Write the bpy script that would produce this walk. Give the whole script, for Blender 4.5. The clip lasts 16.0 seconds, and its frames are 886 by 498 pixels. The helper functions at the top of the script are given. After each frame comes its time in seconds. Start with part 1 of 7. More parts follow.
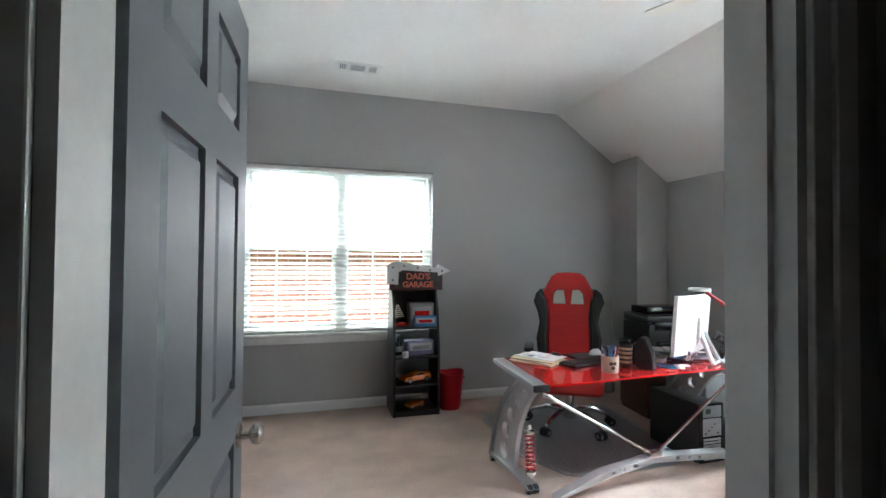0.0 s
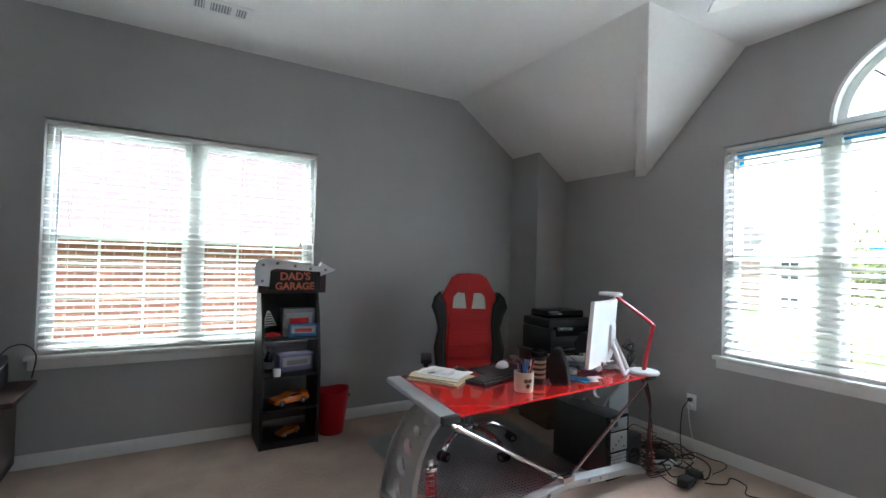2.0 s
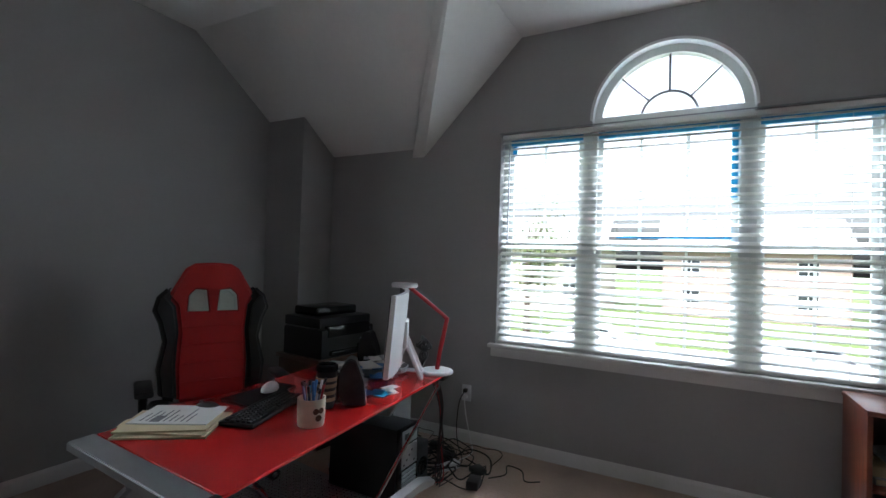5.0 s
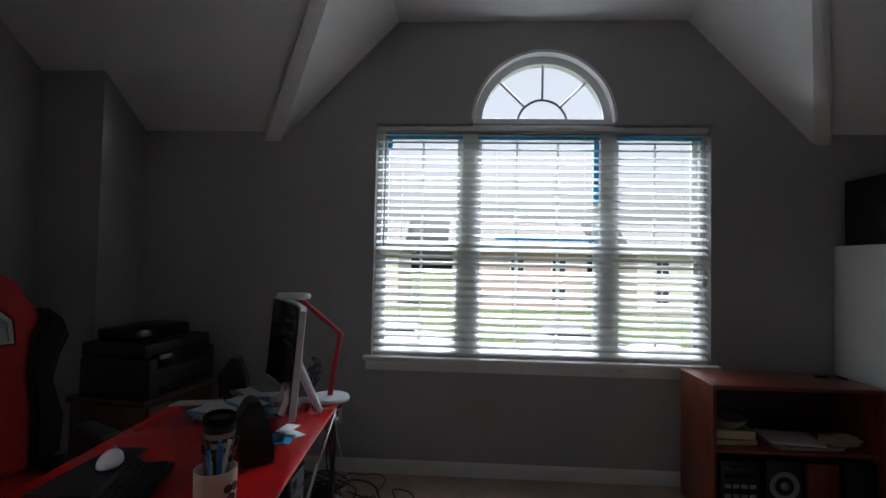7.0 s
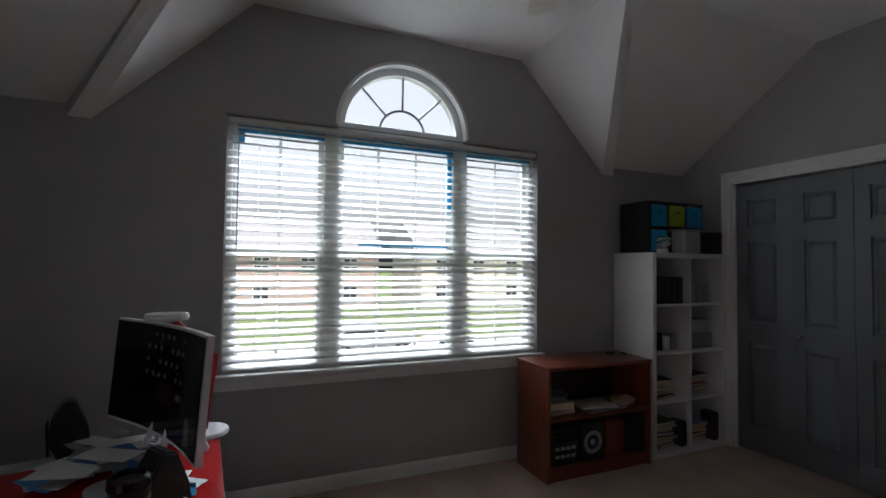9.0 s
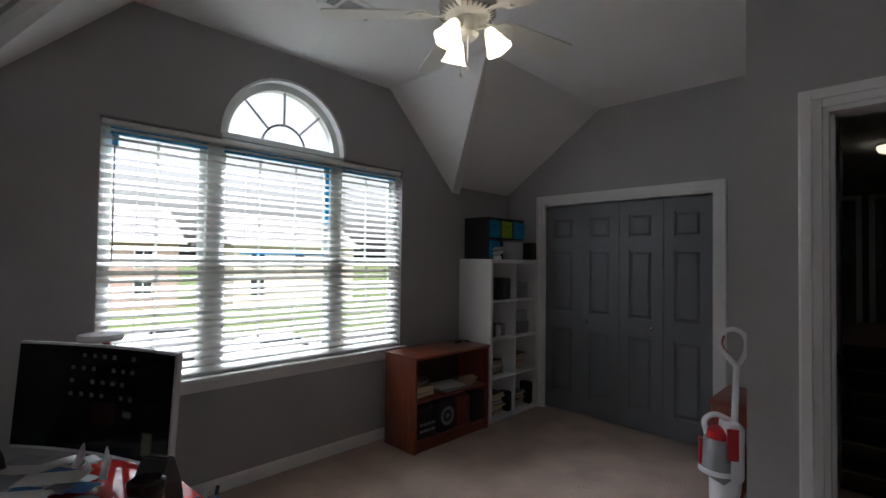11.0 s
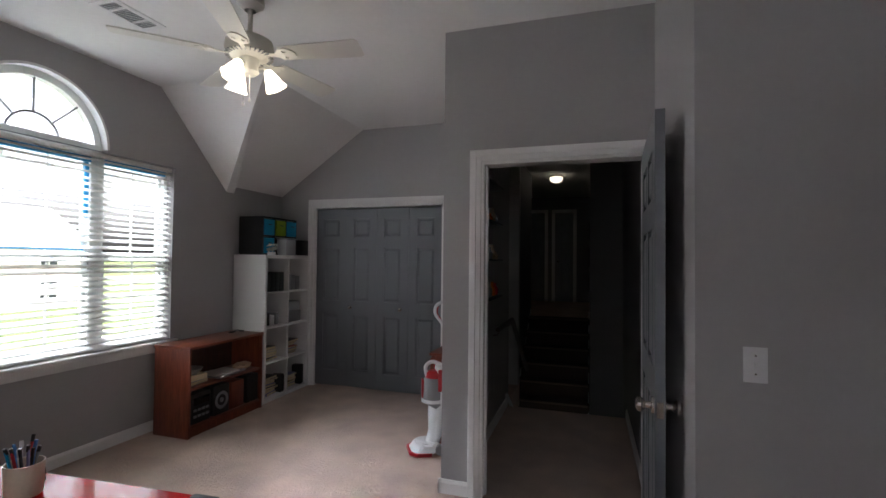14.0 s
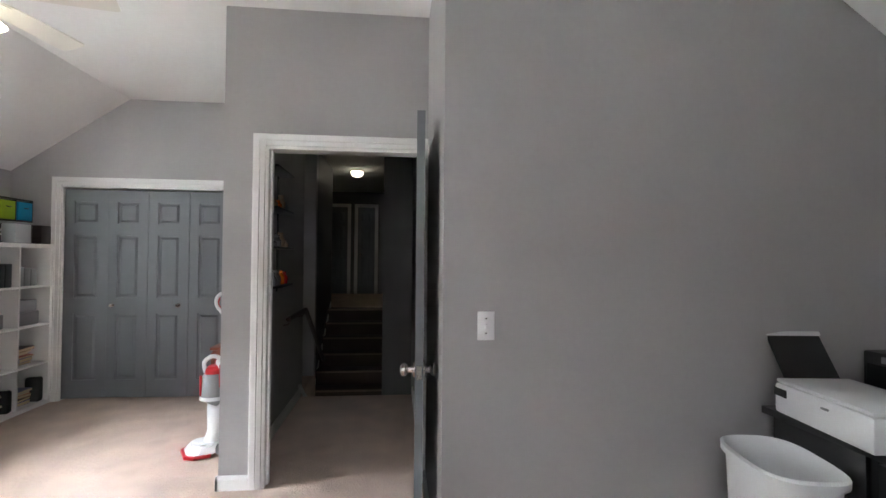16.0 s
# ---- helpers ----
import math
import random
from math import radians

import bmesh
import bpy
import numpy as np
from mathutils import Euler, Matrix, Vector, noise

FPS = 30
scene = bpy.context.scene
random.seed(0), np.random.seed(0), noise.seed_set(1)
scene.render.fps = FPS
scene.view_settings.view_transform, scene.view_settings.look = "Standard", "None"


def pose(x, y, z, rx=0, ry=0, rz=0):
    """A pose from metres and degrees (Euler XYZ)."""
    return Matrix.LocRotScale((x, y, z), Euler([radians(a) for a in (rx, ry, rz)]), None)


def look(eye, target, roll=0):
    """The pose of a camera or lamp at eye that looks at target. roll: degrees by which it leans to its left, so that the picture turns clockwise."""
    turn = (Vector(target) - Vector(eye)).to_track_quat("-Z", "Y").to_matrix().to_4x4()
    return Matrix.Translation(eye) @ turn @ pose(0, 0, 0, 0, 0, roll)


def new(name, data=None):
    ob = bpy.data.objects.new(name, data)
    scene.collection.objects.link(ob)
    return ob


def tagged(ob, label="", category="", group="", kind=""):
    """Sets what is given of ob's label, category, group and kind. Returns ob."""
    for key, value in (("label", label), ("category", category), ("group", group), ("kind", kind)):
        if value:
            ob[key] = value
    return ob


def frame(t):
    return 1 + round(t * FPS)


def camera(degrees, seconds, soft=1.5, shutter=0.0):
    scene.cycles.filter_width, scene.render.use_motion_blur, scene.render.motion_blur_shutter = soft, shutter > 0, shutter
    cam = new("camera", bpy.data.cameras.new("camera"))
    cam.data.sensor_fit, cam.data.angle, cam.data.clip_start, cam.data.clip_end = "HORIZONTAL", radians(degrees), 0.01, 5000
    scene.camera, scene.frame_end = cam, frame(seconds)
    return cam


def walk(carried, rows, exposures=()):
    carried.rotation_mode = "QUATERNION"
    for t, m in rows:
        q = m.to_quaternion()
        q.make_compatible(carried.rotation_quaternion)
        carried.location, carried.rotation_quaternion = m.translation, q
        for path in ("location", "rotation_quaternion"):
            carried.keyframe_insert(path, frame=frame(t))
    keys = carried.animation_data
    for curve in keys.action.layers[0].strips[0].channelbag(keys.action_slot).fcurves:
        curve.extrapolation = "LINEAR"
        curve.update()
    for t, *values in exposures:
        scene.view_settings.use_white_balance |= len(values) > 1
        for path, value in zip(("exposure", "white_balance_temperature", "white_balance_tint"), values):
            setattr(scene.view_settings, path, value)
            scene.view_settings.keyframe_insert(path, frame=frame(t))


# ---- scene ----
cam = camera(87.4, 16.0)
PATH = [
    (0, (0.038, -0.187, 1.361), (0.595, 1.726, 1.401), 0.5),
    (0.5, (0.066, -0.001, 1.363), (0.697, 1.894, 1.402), 0.7),
    (1, (0.093, 0.101, 1.362), (0.832, 1.959, 1.397), 1.3),
    (1.5, (0.131, 0.229, 1.354), (1.011, 2.025, 1.392), 1.6),
    (2, (0.189, 0.349, 1.356), (1.199, 2.075, 1.399), 1.6),
    (2.5, (0.24, 0.434, 1.35), (1.387, 2.072, 1.397), 1.5),
    (3, (0.289, 0.492, 1.359), (1.565, 2.032, 1.398), 1.5),
    (3.5, (0.316, 0.601, 1.357), (1.726, 2.019, 1.388), 1.4),
    (4, (0.36, 0.733, 1.336), (1.905, 2.002, 1.37), 1.1),
    (4.5, (0.421, 0.845, 1.317), (2.081, 1.959, 1.357), 1.6),
    (7, (0.62, 1.579, 1.316), (2.616, 1.683, 1.38), 1.2),
    (7.5, (0.638, 1.655, 1.272), (2.633, 1.56, 1.367), 1.3),
    (8, (0.683, 1.8, 1.349), (2.655, 1.472, 1.401), 0.9),
    (8.5, (0.694, 1.919, 1.351), (2.614, 1.361, 1.415), 0.8),
    (9, (0.671, 2.054, 1.359), (2.512, 1.275, 1.429), 0.7),
    (11.5, (0.48, 2.754, 1.467), (1.755, 1.214, 1.509), 0.7),
    (12, (0.416, 2.874, 1.447), (1.547, 1.225, 1.488), 0.5),
    (12.5, (0.305, 2.973, 1.424), (1.309, 1.243, 1.47), 0.4),
    (13, (0.214, 3.039, 1.43), (1.103, 1.248, 1.475), 0.8),
    (13.5, (0.147, 3.127, 1.435), (0.899, 1.274, 1.48), 0.7),
    (14, (0.1, 3.201, 1.432), (0.704, 1.295, 1.481), 0.6),
    (14.5, (0.062, 3.232, 1.42), (0.505, 1.282, 1.465), 0.3),
    (15, (0.026, 3.239, 1.407), (0.279, 1.256, 1.447), 0.2),
    (15.5, (-0.013, 3.271, 1.396), (0.038, 1.273, 1.439), 0.6),
    (16, (-0.054, 3.295, 1.374), (-0.252, 1.305, 1.413), 0.5),
]
EXPOSURES = [(0.0, 4.1, 6150, 4), (1.0, 3.95, 6100, 4), (1.5, 3.85, 6100, 5), (2.5, 3.17, 6000, 5), (4.5, 2.62, 6000, 7), (7.0, 1.38, 6200, 12), (8.0, 1.42, 6250, 12), (9.0, 1.53, 6350, 13),
             (11.5, 1.85, 6500, 13), (12.5, 2.1, 6550, 14), (13.5, 2.34, 6550, 15), (14.0, 2.6, 6550, 15), (14.5, 3.02, 6600, 14), (16.0, 4.15, 6600, 10)]
walk(cam, [(t, look(eye, target, roll)) for t, eye, target, roll in PATH], EXPOSURES)

# ---- world and sun: a bright overcast day ----
world = bpy.data.worlds.new("overcast_sky")
scene.world = world
world.use_nodes = True
wn = world.node_tree
sky = wn.nodes.new("ShaderNodeTexSky")
sky.sky_type, sky.sun_disc = "NISHITA", False
sky.sun_elevation, sky.sun_rotation = radians(65), radians(285)
sky.air_density, sky.dust_density, sky.ozone_density = 1.0, 8.0, 0.3
grey = wn.nodes.new("ShaderNodeHueSaturation")      # cloud takes most of the blue out of the sky
grey.inputs["Saturation"].default_value = 0.3
wn.links.new(sky.outputs[0], grey.inputs["Color"])
wn.links.new(grey.outputs[0], wn.nodes["Background"].inputs[0])
wn.nodes["Background"].inputs[1].default_value = 0.13
sun = new("sun", bpy.data.lights.new("sun", "SUN"))
sun.data.energy, sun.data.angle, sun.data.color = 0.55, radians(12), (1.0, 0.96, 0.9)
sun.matrix_world = look((0, 0, 20), (0.45, -0.12, 19.0))



def sky_lamp(name, eye, target, width, height, watts):
    """An added, unseen area lamp outside and above one window that boosts its sky light."""
    lamp_data = bpy.data.lights.new(name, "AREA")
    lamp_data.shape, lamp_data.size, lamp_data.size_y, lamp_data.energy, lamp_data.color = "RECTANGLE", width, height, watts, (0.87, 0.95, 1.07)
    ob = new(name, lamp_data)
    ob.matrix_world = look(eye, target)


sky_lamp("added_sky_fill_east", (5.7, 1.12, 4.55), (3.0, 1.12, 1.0), 2.6, 1.3, 165.0)
sky_lamp("added_sky_fill_north", (0.33, 5.4, 3.55), (0.33, 3.4, 0.9), 2.2, 1.3, 42.0)

# ---- plan, in metres ----
CEIL = 2.873          # flat ceiling
EAST = 3.55          # wall with the arched window
NORTH = 4.10          # wall with the twin window
CLOSET_Y = -1.41     # closet wall
DOOR_Y = 0.433        # wall with the room door
NOOK_X = 0.975        # side of the closet nook
ALC_X = -0.24        # side wall beside the open door
SWITCH_Y = 1.442      # wall with the light switch
WEST = -2.70
CREASE_E, KNEE_E = 2.51, 2.155   # where the east slope starts, its height at the wall
CREASE_W = -1.53


# ---- materials ----
def mat(name, color, rough=0.6, metal=0.0, var=0.12, scale=8.0, fine=120.0, bump=0.0, bump_scale=200.0, coat=0.0, spec=0.5, emit=None, power=0.0):
    m = bpy.data.materials.new(name)
    m.use_nodes = True
    nt = m.node_tree
    b = nt.nodes["Principled BSDF"]
    b.inputs["Roughness"].default_value = rough
    b.inputs["Metallic"].default_value = metal
    b.inputs["Coat Weight"].default_value = coat
    b.inputs["Specular IOR Level"].default_value = spec
    if emit:
        b.inputs["Emission Color"].default_value = (*emit, 1)
        b.inputs["Emission Strength"].default_value = power
    co = nt.nodes.new("ShaderNodeTexCoord")
    if var > 0:
        big = nt.nodes.new("ShaderNodeTexNoise")
        big.inputs["Scale"].default_value = scale
        big.inputs["Detail"].default_value = 5
        small = nt.nodes.new("ShaderNodeTexNoise")
        small.inputs["Scale"].default_value = fine
        small.inputs["Detail"].default_value = 3
        nt.links.new(co.outputs["Object"], big.inputs["Vector"])
        nt.links.new(co.outputs["Object"], small.inputs["Vector"])
        add = nt.nodes.new("ShaderNodeMath")
        add.operation = "ADD"
        nt.links.new(big.outputs["Fac"], add.inputs[0])
        nt.links.new(small.outputs["Fac"], add.inputs[1])
        rng = nt.nodes.new("ShaderNodeMapRange")
        rng.inputs["From Min"].default_value, rng.inputs["From Max"].default_value = 0.55, 1.45
        nt.links.new(add.outputs[0], rng.inputs["Value"])
        mix = nt.nodes.new("ShaderNodeMix")
        mix.data_type = "RGBA"
        mix.inputs["A"].default_value = (*[c * (1 - var) for c in color], 1)
        mix.inputs["B"].default_value = (*[min(1, c * (1 + var)) for c in color], 1)
        nt.links.new(rng.outputs[0], mix.inputs["Factor"])
        nt.links.new(mix.outputs["Result"], b.inputs["Base Color"])
        rr = nt.nodes.new("ShaderNodeMapRange")
        rr.inputs["To Min"].default_value, rr.inputs["To Max"].default_value = max(0.02, rough * (1 - var)), min(1, rough * (1 + var))
        nt.links.new(big.outputs["Fac"], rr.inputs["Value"])
        nt.links.new(rr.outputs[0], b.inputs["Roughness"])
    else:
        b.inputs["Base Color"].default_value = (*color, 1)
    if bump > 0:
        n = nt.nodes.new("ShaderNodeTexNoise")
        n.inputs["Scale"].default_value, n.inputs["Detail"].default_value = bump_scale, 4
        nt.links.new(co.outputs["Object"], n.inputs["Vector"])
        bp = nt.nodes.new("ShaderNodeBump")
        bp.inputs["Strength"].default_value, bp.inputs["Distance"].default_value = bump, 0.004
        nt.links.new(n.outputs["Fac"], bp.inputs["Height"])
        nt.links.new(bp.outputs["Normal"], b.inputs["Normal"])
    return m


def wood(name, dark, light, rough=0.4, coat=0.2, axis=1, scale=6.0):
    """Stained wood with grain along one axis."""
    m = mat(name, dark, rough, var=0, coat=coat)
    nt = m.node_tree
    b = nt.nodes["Principled BSDF"]
    co = nt.nodes["Texture Coordinate"]
    mp = nt.nodes.new("ShaderNodeMapping")
    s = [scale * 4] * 3
    s[axis] = scale * 0.35
    mp.inputs["Scale"].default_value = s
    nt.links.new(co.outputs["Object"], mp.inputs["Vector"])
    n = nt.nodes.new("ShaderNodeTexNoise")
    n.inputs["Scale"].default_value, n.inputs["Detail"].default_value, n.inputs["Distortion"].default_value = 3.0, 7, 1.2
    nt.links.new(mp.outputs[0], n.inputs["Vector"])
    r = nt.nodes.new("ShaderNodeValToRGB")
    r.color_ramp.elements[0].position, r.color_ramp.elements[1].position = 0.3, 0.7
    r.color_ramp.elements[0].color, r.color_ramp.elements[1].color = (*dark, 1), (*light, 1)
    nt.links.new(n.outputs["Fac"], r.inputs[0])
    nt.links.new(r.outputs[0], b.inputs["Base Color"])
    return m


def glass_mat(name):
    m = bpy.data.materials.new(name)
    m.use_nodes = True
    b = m.node_tree.nodes["Principled BSDF"]
    b.inputs["Base Color"].default_value = (0.97, 0.99, 0.98, 1)
    b.inputs["Roughness"].default_value, b.inputs["Transmission Weight"].default_value, b.inputs["IOR"].default_value = 0.0, 1.0, 1.02
    return m


def carpet_mat():
    m = mat("carpet", (0.48, 0.352, 0.285), 0.95, var=0.42, scale=3.6, fine=260.0, bump=0.9, bump_scale=420.0, spec=0.1)
    nt = m.node_tree
    b = nt.nodes["Principled BSDF"]
    b.inputs["Sheen Weight"].default_value = 0.25
    # a coarser, trodden nap laid over the fine pile
    co, fine_bump = nt.nodes["Texture Coordinate"], nt.nodes["Bump"]
    n = nt.nodes.new("ShaderNodeTexNoise")
    n.inputs["Scale"].default_value, n.inputs["Detail"].default_value = 38.0, 6
    nt.links.new(co.outputs["Object"], n.inputs["Vector"])
    bp = nt.nodes.new("ShaderNodeBump")
    bp.inputs["Strength"].default_value, bp.inputs["Distance"].default_value = 0.5, 0.02
    nt.links.new(n.outputs["Fac"], bp.inputs["Height"])
    nt.links.new(bp.outputs["Normal"], fine_bump.inputs["Normal"])
    return m


def brick_mat():
    m = mat("brick", (0.3, 0.12, 0.08), 0.9, var=0)
    nt = m.node_tree
    co = nt.nodes["Texture Coordinate"]
    mp = nt.nodes.new("ShaderNodeMapping")
    mp.inputs["Rotation"].default_value = (radians(90), 0, 0)
    nt.links.new(co.outputs["Object"], mp.inputs["Vector"])
    t = nt.nodes.new("ShaderNodeTexBrick")
    t.inputs["Color1"].default_value, t.inputs["Color2"].default_value, t.inputs["Mortar"].default_value = (0.3, 0.115, 0.08, 1), (0.2, 0.085, 0.065, 1), (0.42, 0.38, 0.34, 1)
    t.inputs["Scale"].default_value, t.inputs["Brick Width"].default_value, t.inputs["Row Height"].default_value, t.inputs["Mortar Size"].default_value = 1.0, 0.21, 0.075, 0.006
    nt.links.new(mp.outputs[0], t.inputs["Vector"])
    nt.links.new(t.outputs["Color"], nt.nodes["Principled BSDF"].inputs["Base Color"])
    return m


def plate_mat():
    """Dark rubbery mat with a diamond-plate relief."""
    m = mat("diamond_plate", (0.36, 0.365, 0.37), 0.32, 0.75, var=0.2, scale=5, fine=60)
    nt = m.node_tree
    co = nt.nodes["Texture Coordinate"]
    mp = nt.nodes.new("ShaderNodeMapping")
    mp.inputs["Rotation"].default_value = (0, 0, radians(45))
    nt.links.new(co.outputs["Object"], mp.inputs["Vector"])
    ck = nt.nodes.new("ShaderNodeTexChecker")
    ck.inputs["Scale"].default_value = 62
    nt.links.new(mp.outputs[0], ck.inputs["Vector"])
    wv = []
    for d in ("X", "Y"):
        w = nt.nodes.new("ShaderNodeTexWave")
        w.bands_direction = d
        w.inputs["Scale"].default_value = 44
        nt.links.new(mp.outputs[0], w.inputs["Vector"])
        wv.append(w)
    mx = nt.nodes.new("ShaderNodeMix")
    nt.links.new(ck.outputs["Fac"], mx.inputs["Factor"])
    nt.links.new(wv[0].outputs["Fac"], mx.inputs["A"])
    nt.links.new(wv[1].outputs["Fac"], mx.inputs["B"])
    bp = nt.nodes.new("ShaderNodeBump")
    bp.inputs["Strength"].default_value, bp.inputs["Distance"].default_value = 0.55, 0.004
    nt.links.new(mx.outputs["Result"], bp.inputs["Height"])
    nt.links.new(bp.outputs["Normal"], nt.nodes["Principled BSDF"].inputs["Normal"])
    return m


M_WALL = mat("grey_wall_paint", (0.383, 0.374, 0.374), 0.55, var=0.035, scale=1.5, fine=40, bump=0.12, bump_scale=260)
M_CEIL = mat("ceiling_paint", (0.82, 0.815, 0.80), 0.85, var=0.03, scale=1.2, fine=30, bump=0.2, bump_scale=180)
M_TRIM = mat("white_trim_paint", (0.78, 0.78, 0.77), 0.4, var=0.04, scale=3, fine=50, bump=0.04, bump_scale=90)
M_DOOR = mat("grey_door_paint", (0.16, 0.174, 0.19), 0.4, var=0.06, scale=4, fine=60, bump=0.06, bump_scale=140)
M_CARPET = carpet_mat()
M_GLASS = glass_mat("window_glass")
M_VINYL = mat("white_vinyl", (0.72, 0.74, 0.72), 0.35, var=0.04, scale=4)
M_SLAT = mat("blind_slat", (0.81, 0.81, 0.77), 0.4, var=0.04, scale=6, fine=80)
M_TAPE = mat("blue_tape", (0.02, 0.33, 0.64), 0.6, var=0.1)
M_RED = mat("red_glass_top", (0.5, 0.012, 0.012), 0.07, var=0.06, scale=3, coat=0.8)
M_SILVER = mat("silver_paint", (0.48, 0.49, 0.5), 0.34, 0.75, var=0.1, scale=12, fine=200)
M_CHROME = mat("chrome", (0.75, 0.75, 0.76), 0.12, 1.0, var=0.08, scale=20)
M_BLACK = mat("black_plastic", (0.011, 0.011, 0.012), 0.45, var=0.15, scale=10, fine=150, bump=0.1, bump_scale=400)
M_GLOSSBLACK = mat("gloss_black", (0.01, 0.01, 0.011), 0.12, var=0.1)
M_SCREEN = mat("dark_screen", (0.006, 0.006, 0.007), 0.1, var=0)
M_ICON = mat("screen_icon", (0.02, 0.025, 0.025), 0.2, var=0, emit=(0.7, 0.8, 0.8), power=0.003)
M_PANEL = mat("screen_panel", (0.02, 0.02, 0.015), 0.2, var=0, emit=(0.8, 0.8, 0.6), power=0.003)
M_PANELDARK = mat("screen_panel_dark", (0.008, 0.008, 0.01), 0.2, var=0, emit=(0.4, 0.05, 0.06), power=0.001)
M_LEATHER_R = mat("red_leatherette", (0.45, 0.012, 0.012), 0.42, var=0.1, scale=7, fine=90, bump=0.25, bump_scale=160)
M_LEATHER_K = mat("black_leatherette", (0.009, 0.009, 0.01), 0.5, var=0.12, scale=7, fine=90, bump=0.25, bump_scale=160)
M_PALE = mat("pale_mesh", (0.5, 0.55, 0.5), 0.6, var=0.1)
M_MAT = plate_mat()
M_TREAD = mat("tread_metal", (0.45, 0.46, 0.47), 0.22, 0.9, var=0.1)
M_WHITE = mat("white_plastic", (0.76, 0.77, 0.78), 0.35, var=0.04, scale=5)
M_MELAMINE = mat("white_melamine", (0.72, 0.72, 0.71), 0.45, var=0.03, scale=4)
M_PAPER = mat("paper", (0.75, 0.75, 0.73), 0.85, var=0.05, scale=9)
M_INK = mat("grey_ink", (0.16, 0.16, 0.18), 0.8, var=0.1)
M_MANILA = mat("manila", (0.62, 0.52, 0.34), 0.85, var=0.06)
M_CREAM = mat("cream_ceramic", (0.62, 0.55, 0.43), 0.4, var=0.08, scale=20)
M_CHERRY = wood("cherry_wood", (0.12, 0.022, 0.01), (0.24, 0.055, 0.025), 0.38, 0.25, 2, 5)
M_CHERRY_TOP = wood("cherry_wood_top", (0.13, 0.026, 0.012), (0.25, 0.06, 0.028), 0.35, 0.3, 1, 5)
M_DARKWOOD = wood("dark_mahogany", (0.02, 0.008, 0.006), (0.055, 0.017, 0.01), 0.35, 0.3, 2, 5)
M_BROWN = wood("brown_cabinet_wood", (0.06, 0.025, 0.012), (0.12, 0.05, 0.025), 0.4, 0.2, 0, 5)
M_BLACKWOOD = mat("black_painted_wood", (0.012, 0.012, 0.013), 0.4, var=0.15, scale=6, fine=80)
M_ORANGE = mat("orange_toy_paint", (0.85, 0.2, 0.012), 0.25, var=0.06, coat=0.6)
M_GOLD = mat("amber_toy_paint", (0.5, 0.15, 0.02), 0.25, var=0.06, coat=0.6)
M_TOYRED = mat("red_toy_paint", (0.55, 0.015, 0.015), 0.25, var=0.06, coat=0.6)
M_BINRED = mat("red_bin_plastic", (0.4, 0.01, 0.016), 0.35, var=0.06, scale=6)
M_SIGNWHITE = mat("white_sign_tin", (0.72, 0.73, 0.74), 0.4, var=0.08, scale=10)
M_SIGNTEXT = mat("orange_letters", (0.62, 0.15, 0.08), 0.5, var=0.06)
M_SIGNBACK = mat("dark_maroon", (0.035, 0.008, 0.01), 0.4, var=0.1)
M_PURPLE = mat("violet_card", (0.2, 0.2, 0.36), 0.5, var=0.12, scale=12)
M_BLUE = mat("blue_card", (0.05, 0.2, 0.5), 0.5, var=0.1)
M_TEAL = mat("teal_fabric", (0.0, 0.27, 0.5), 0.8, var=0.1, bump=0.3)
M_LIME = mat("lime_fabric", (0.3, 0.42, 0.02), 0.8, var=0.1, bump=0.3)
M_GREY = mat("grey_plastic", (0.24, 0.25, 0.26), 0.4, var=0.08)
M_CLEAR = mat("clear_plastic", (0.45, 0.47, 0.5), 0.15, var=0.08)
M_NICKEL = mat("satin_nickel", (0.6, 0.57, 0.53), 0.25, 1.0, var=0.06)
M_FANWHITE = mat("fan_white", (0.74, 0.72, 0.66), 0.4, var=0.04, scale=5)
M_LAMPGLASS = mat("lit_frosted_glass", (0.9, 0.85, 0.7), 0.4, var=0, emit=(1.0, 0.92, 0.74), power=0.6)
M_HALLGLASS = mat("hall_lamp_glass", (0.9, 0.88, 0.8), 0.4, var=0, emit=(1.0, 0.9, 0.7), power=0.33)
# wall grey taken about three times darker, to paint in the hall's dimness
M_HALLWALL = mat("shade_darkened_hall_paint", (0.12, 0.12, 0.125), 0.6, var=0.05, scale=2, bump=0.1)
# dark brown carpet and pale step edges, with the hall's shade in both colours
M_STAIR = mat("dark_stair_carpet_in_shade", (0.05, 0.033, 0.028), 0.9, var=0.2, scale=5, bump=0.4)
M_NOSE = mat("pale_nosing_in_shade", (0.16, 0.12, 0.1), 0.8, var=0.1)
M_RUBBER = mat("black_rubber", (0.012, 0.012, 0.012), 0.6, var=0.1)
M_TEXTILE = mat("tan_cloth", (0.4, 0.3, 0.2), 0.9, var=0.2, bump=0.4)
M_BRICK = brick_mat()
M_DULLBRICK = mat("muted_brick", (0.36, 0.27, 0.24), 0.9, var=0.2, scale=1.5, fine=12)
M_ROOF = mat("mauve_shingles", (0.085, 0.065, 0.07), 0.9, var=0.25, scale=3, fine=14, bump=0.6, bump_scale=9, spec=0.05)
M_GREYROOF = mat("grey_shingles", (0.2, 0.2, 0.205), 0.9, var=0.2, scale=3, fine=14, bump=0.6, bump_scale=9)
M_GRASS = mat("lawn", (0.09, 0.13, 0.035), 0.95, var=0.3, scale=0.4, fine=9, bump=0.6, bump_scale=30)
M_ASPHALT = mat("asphalt", (0.07, 0.07, 0.072), 0.9, var=0.2, scale=0.6, fine=30)
M_CONCRETE = mat("concrete", (0.38, 0.37, 0.35), 0.9, var=0.12, scale=1, fine=30)
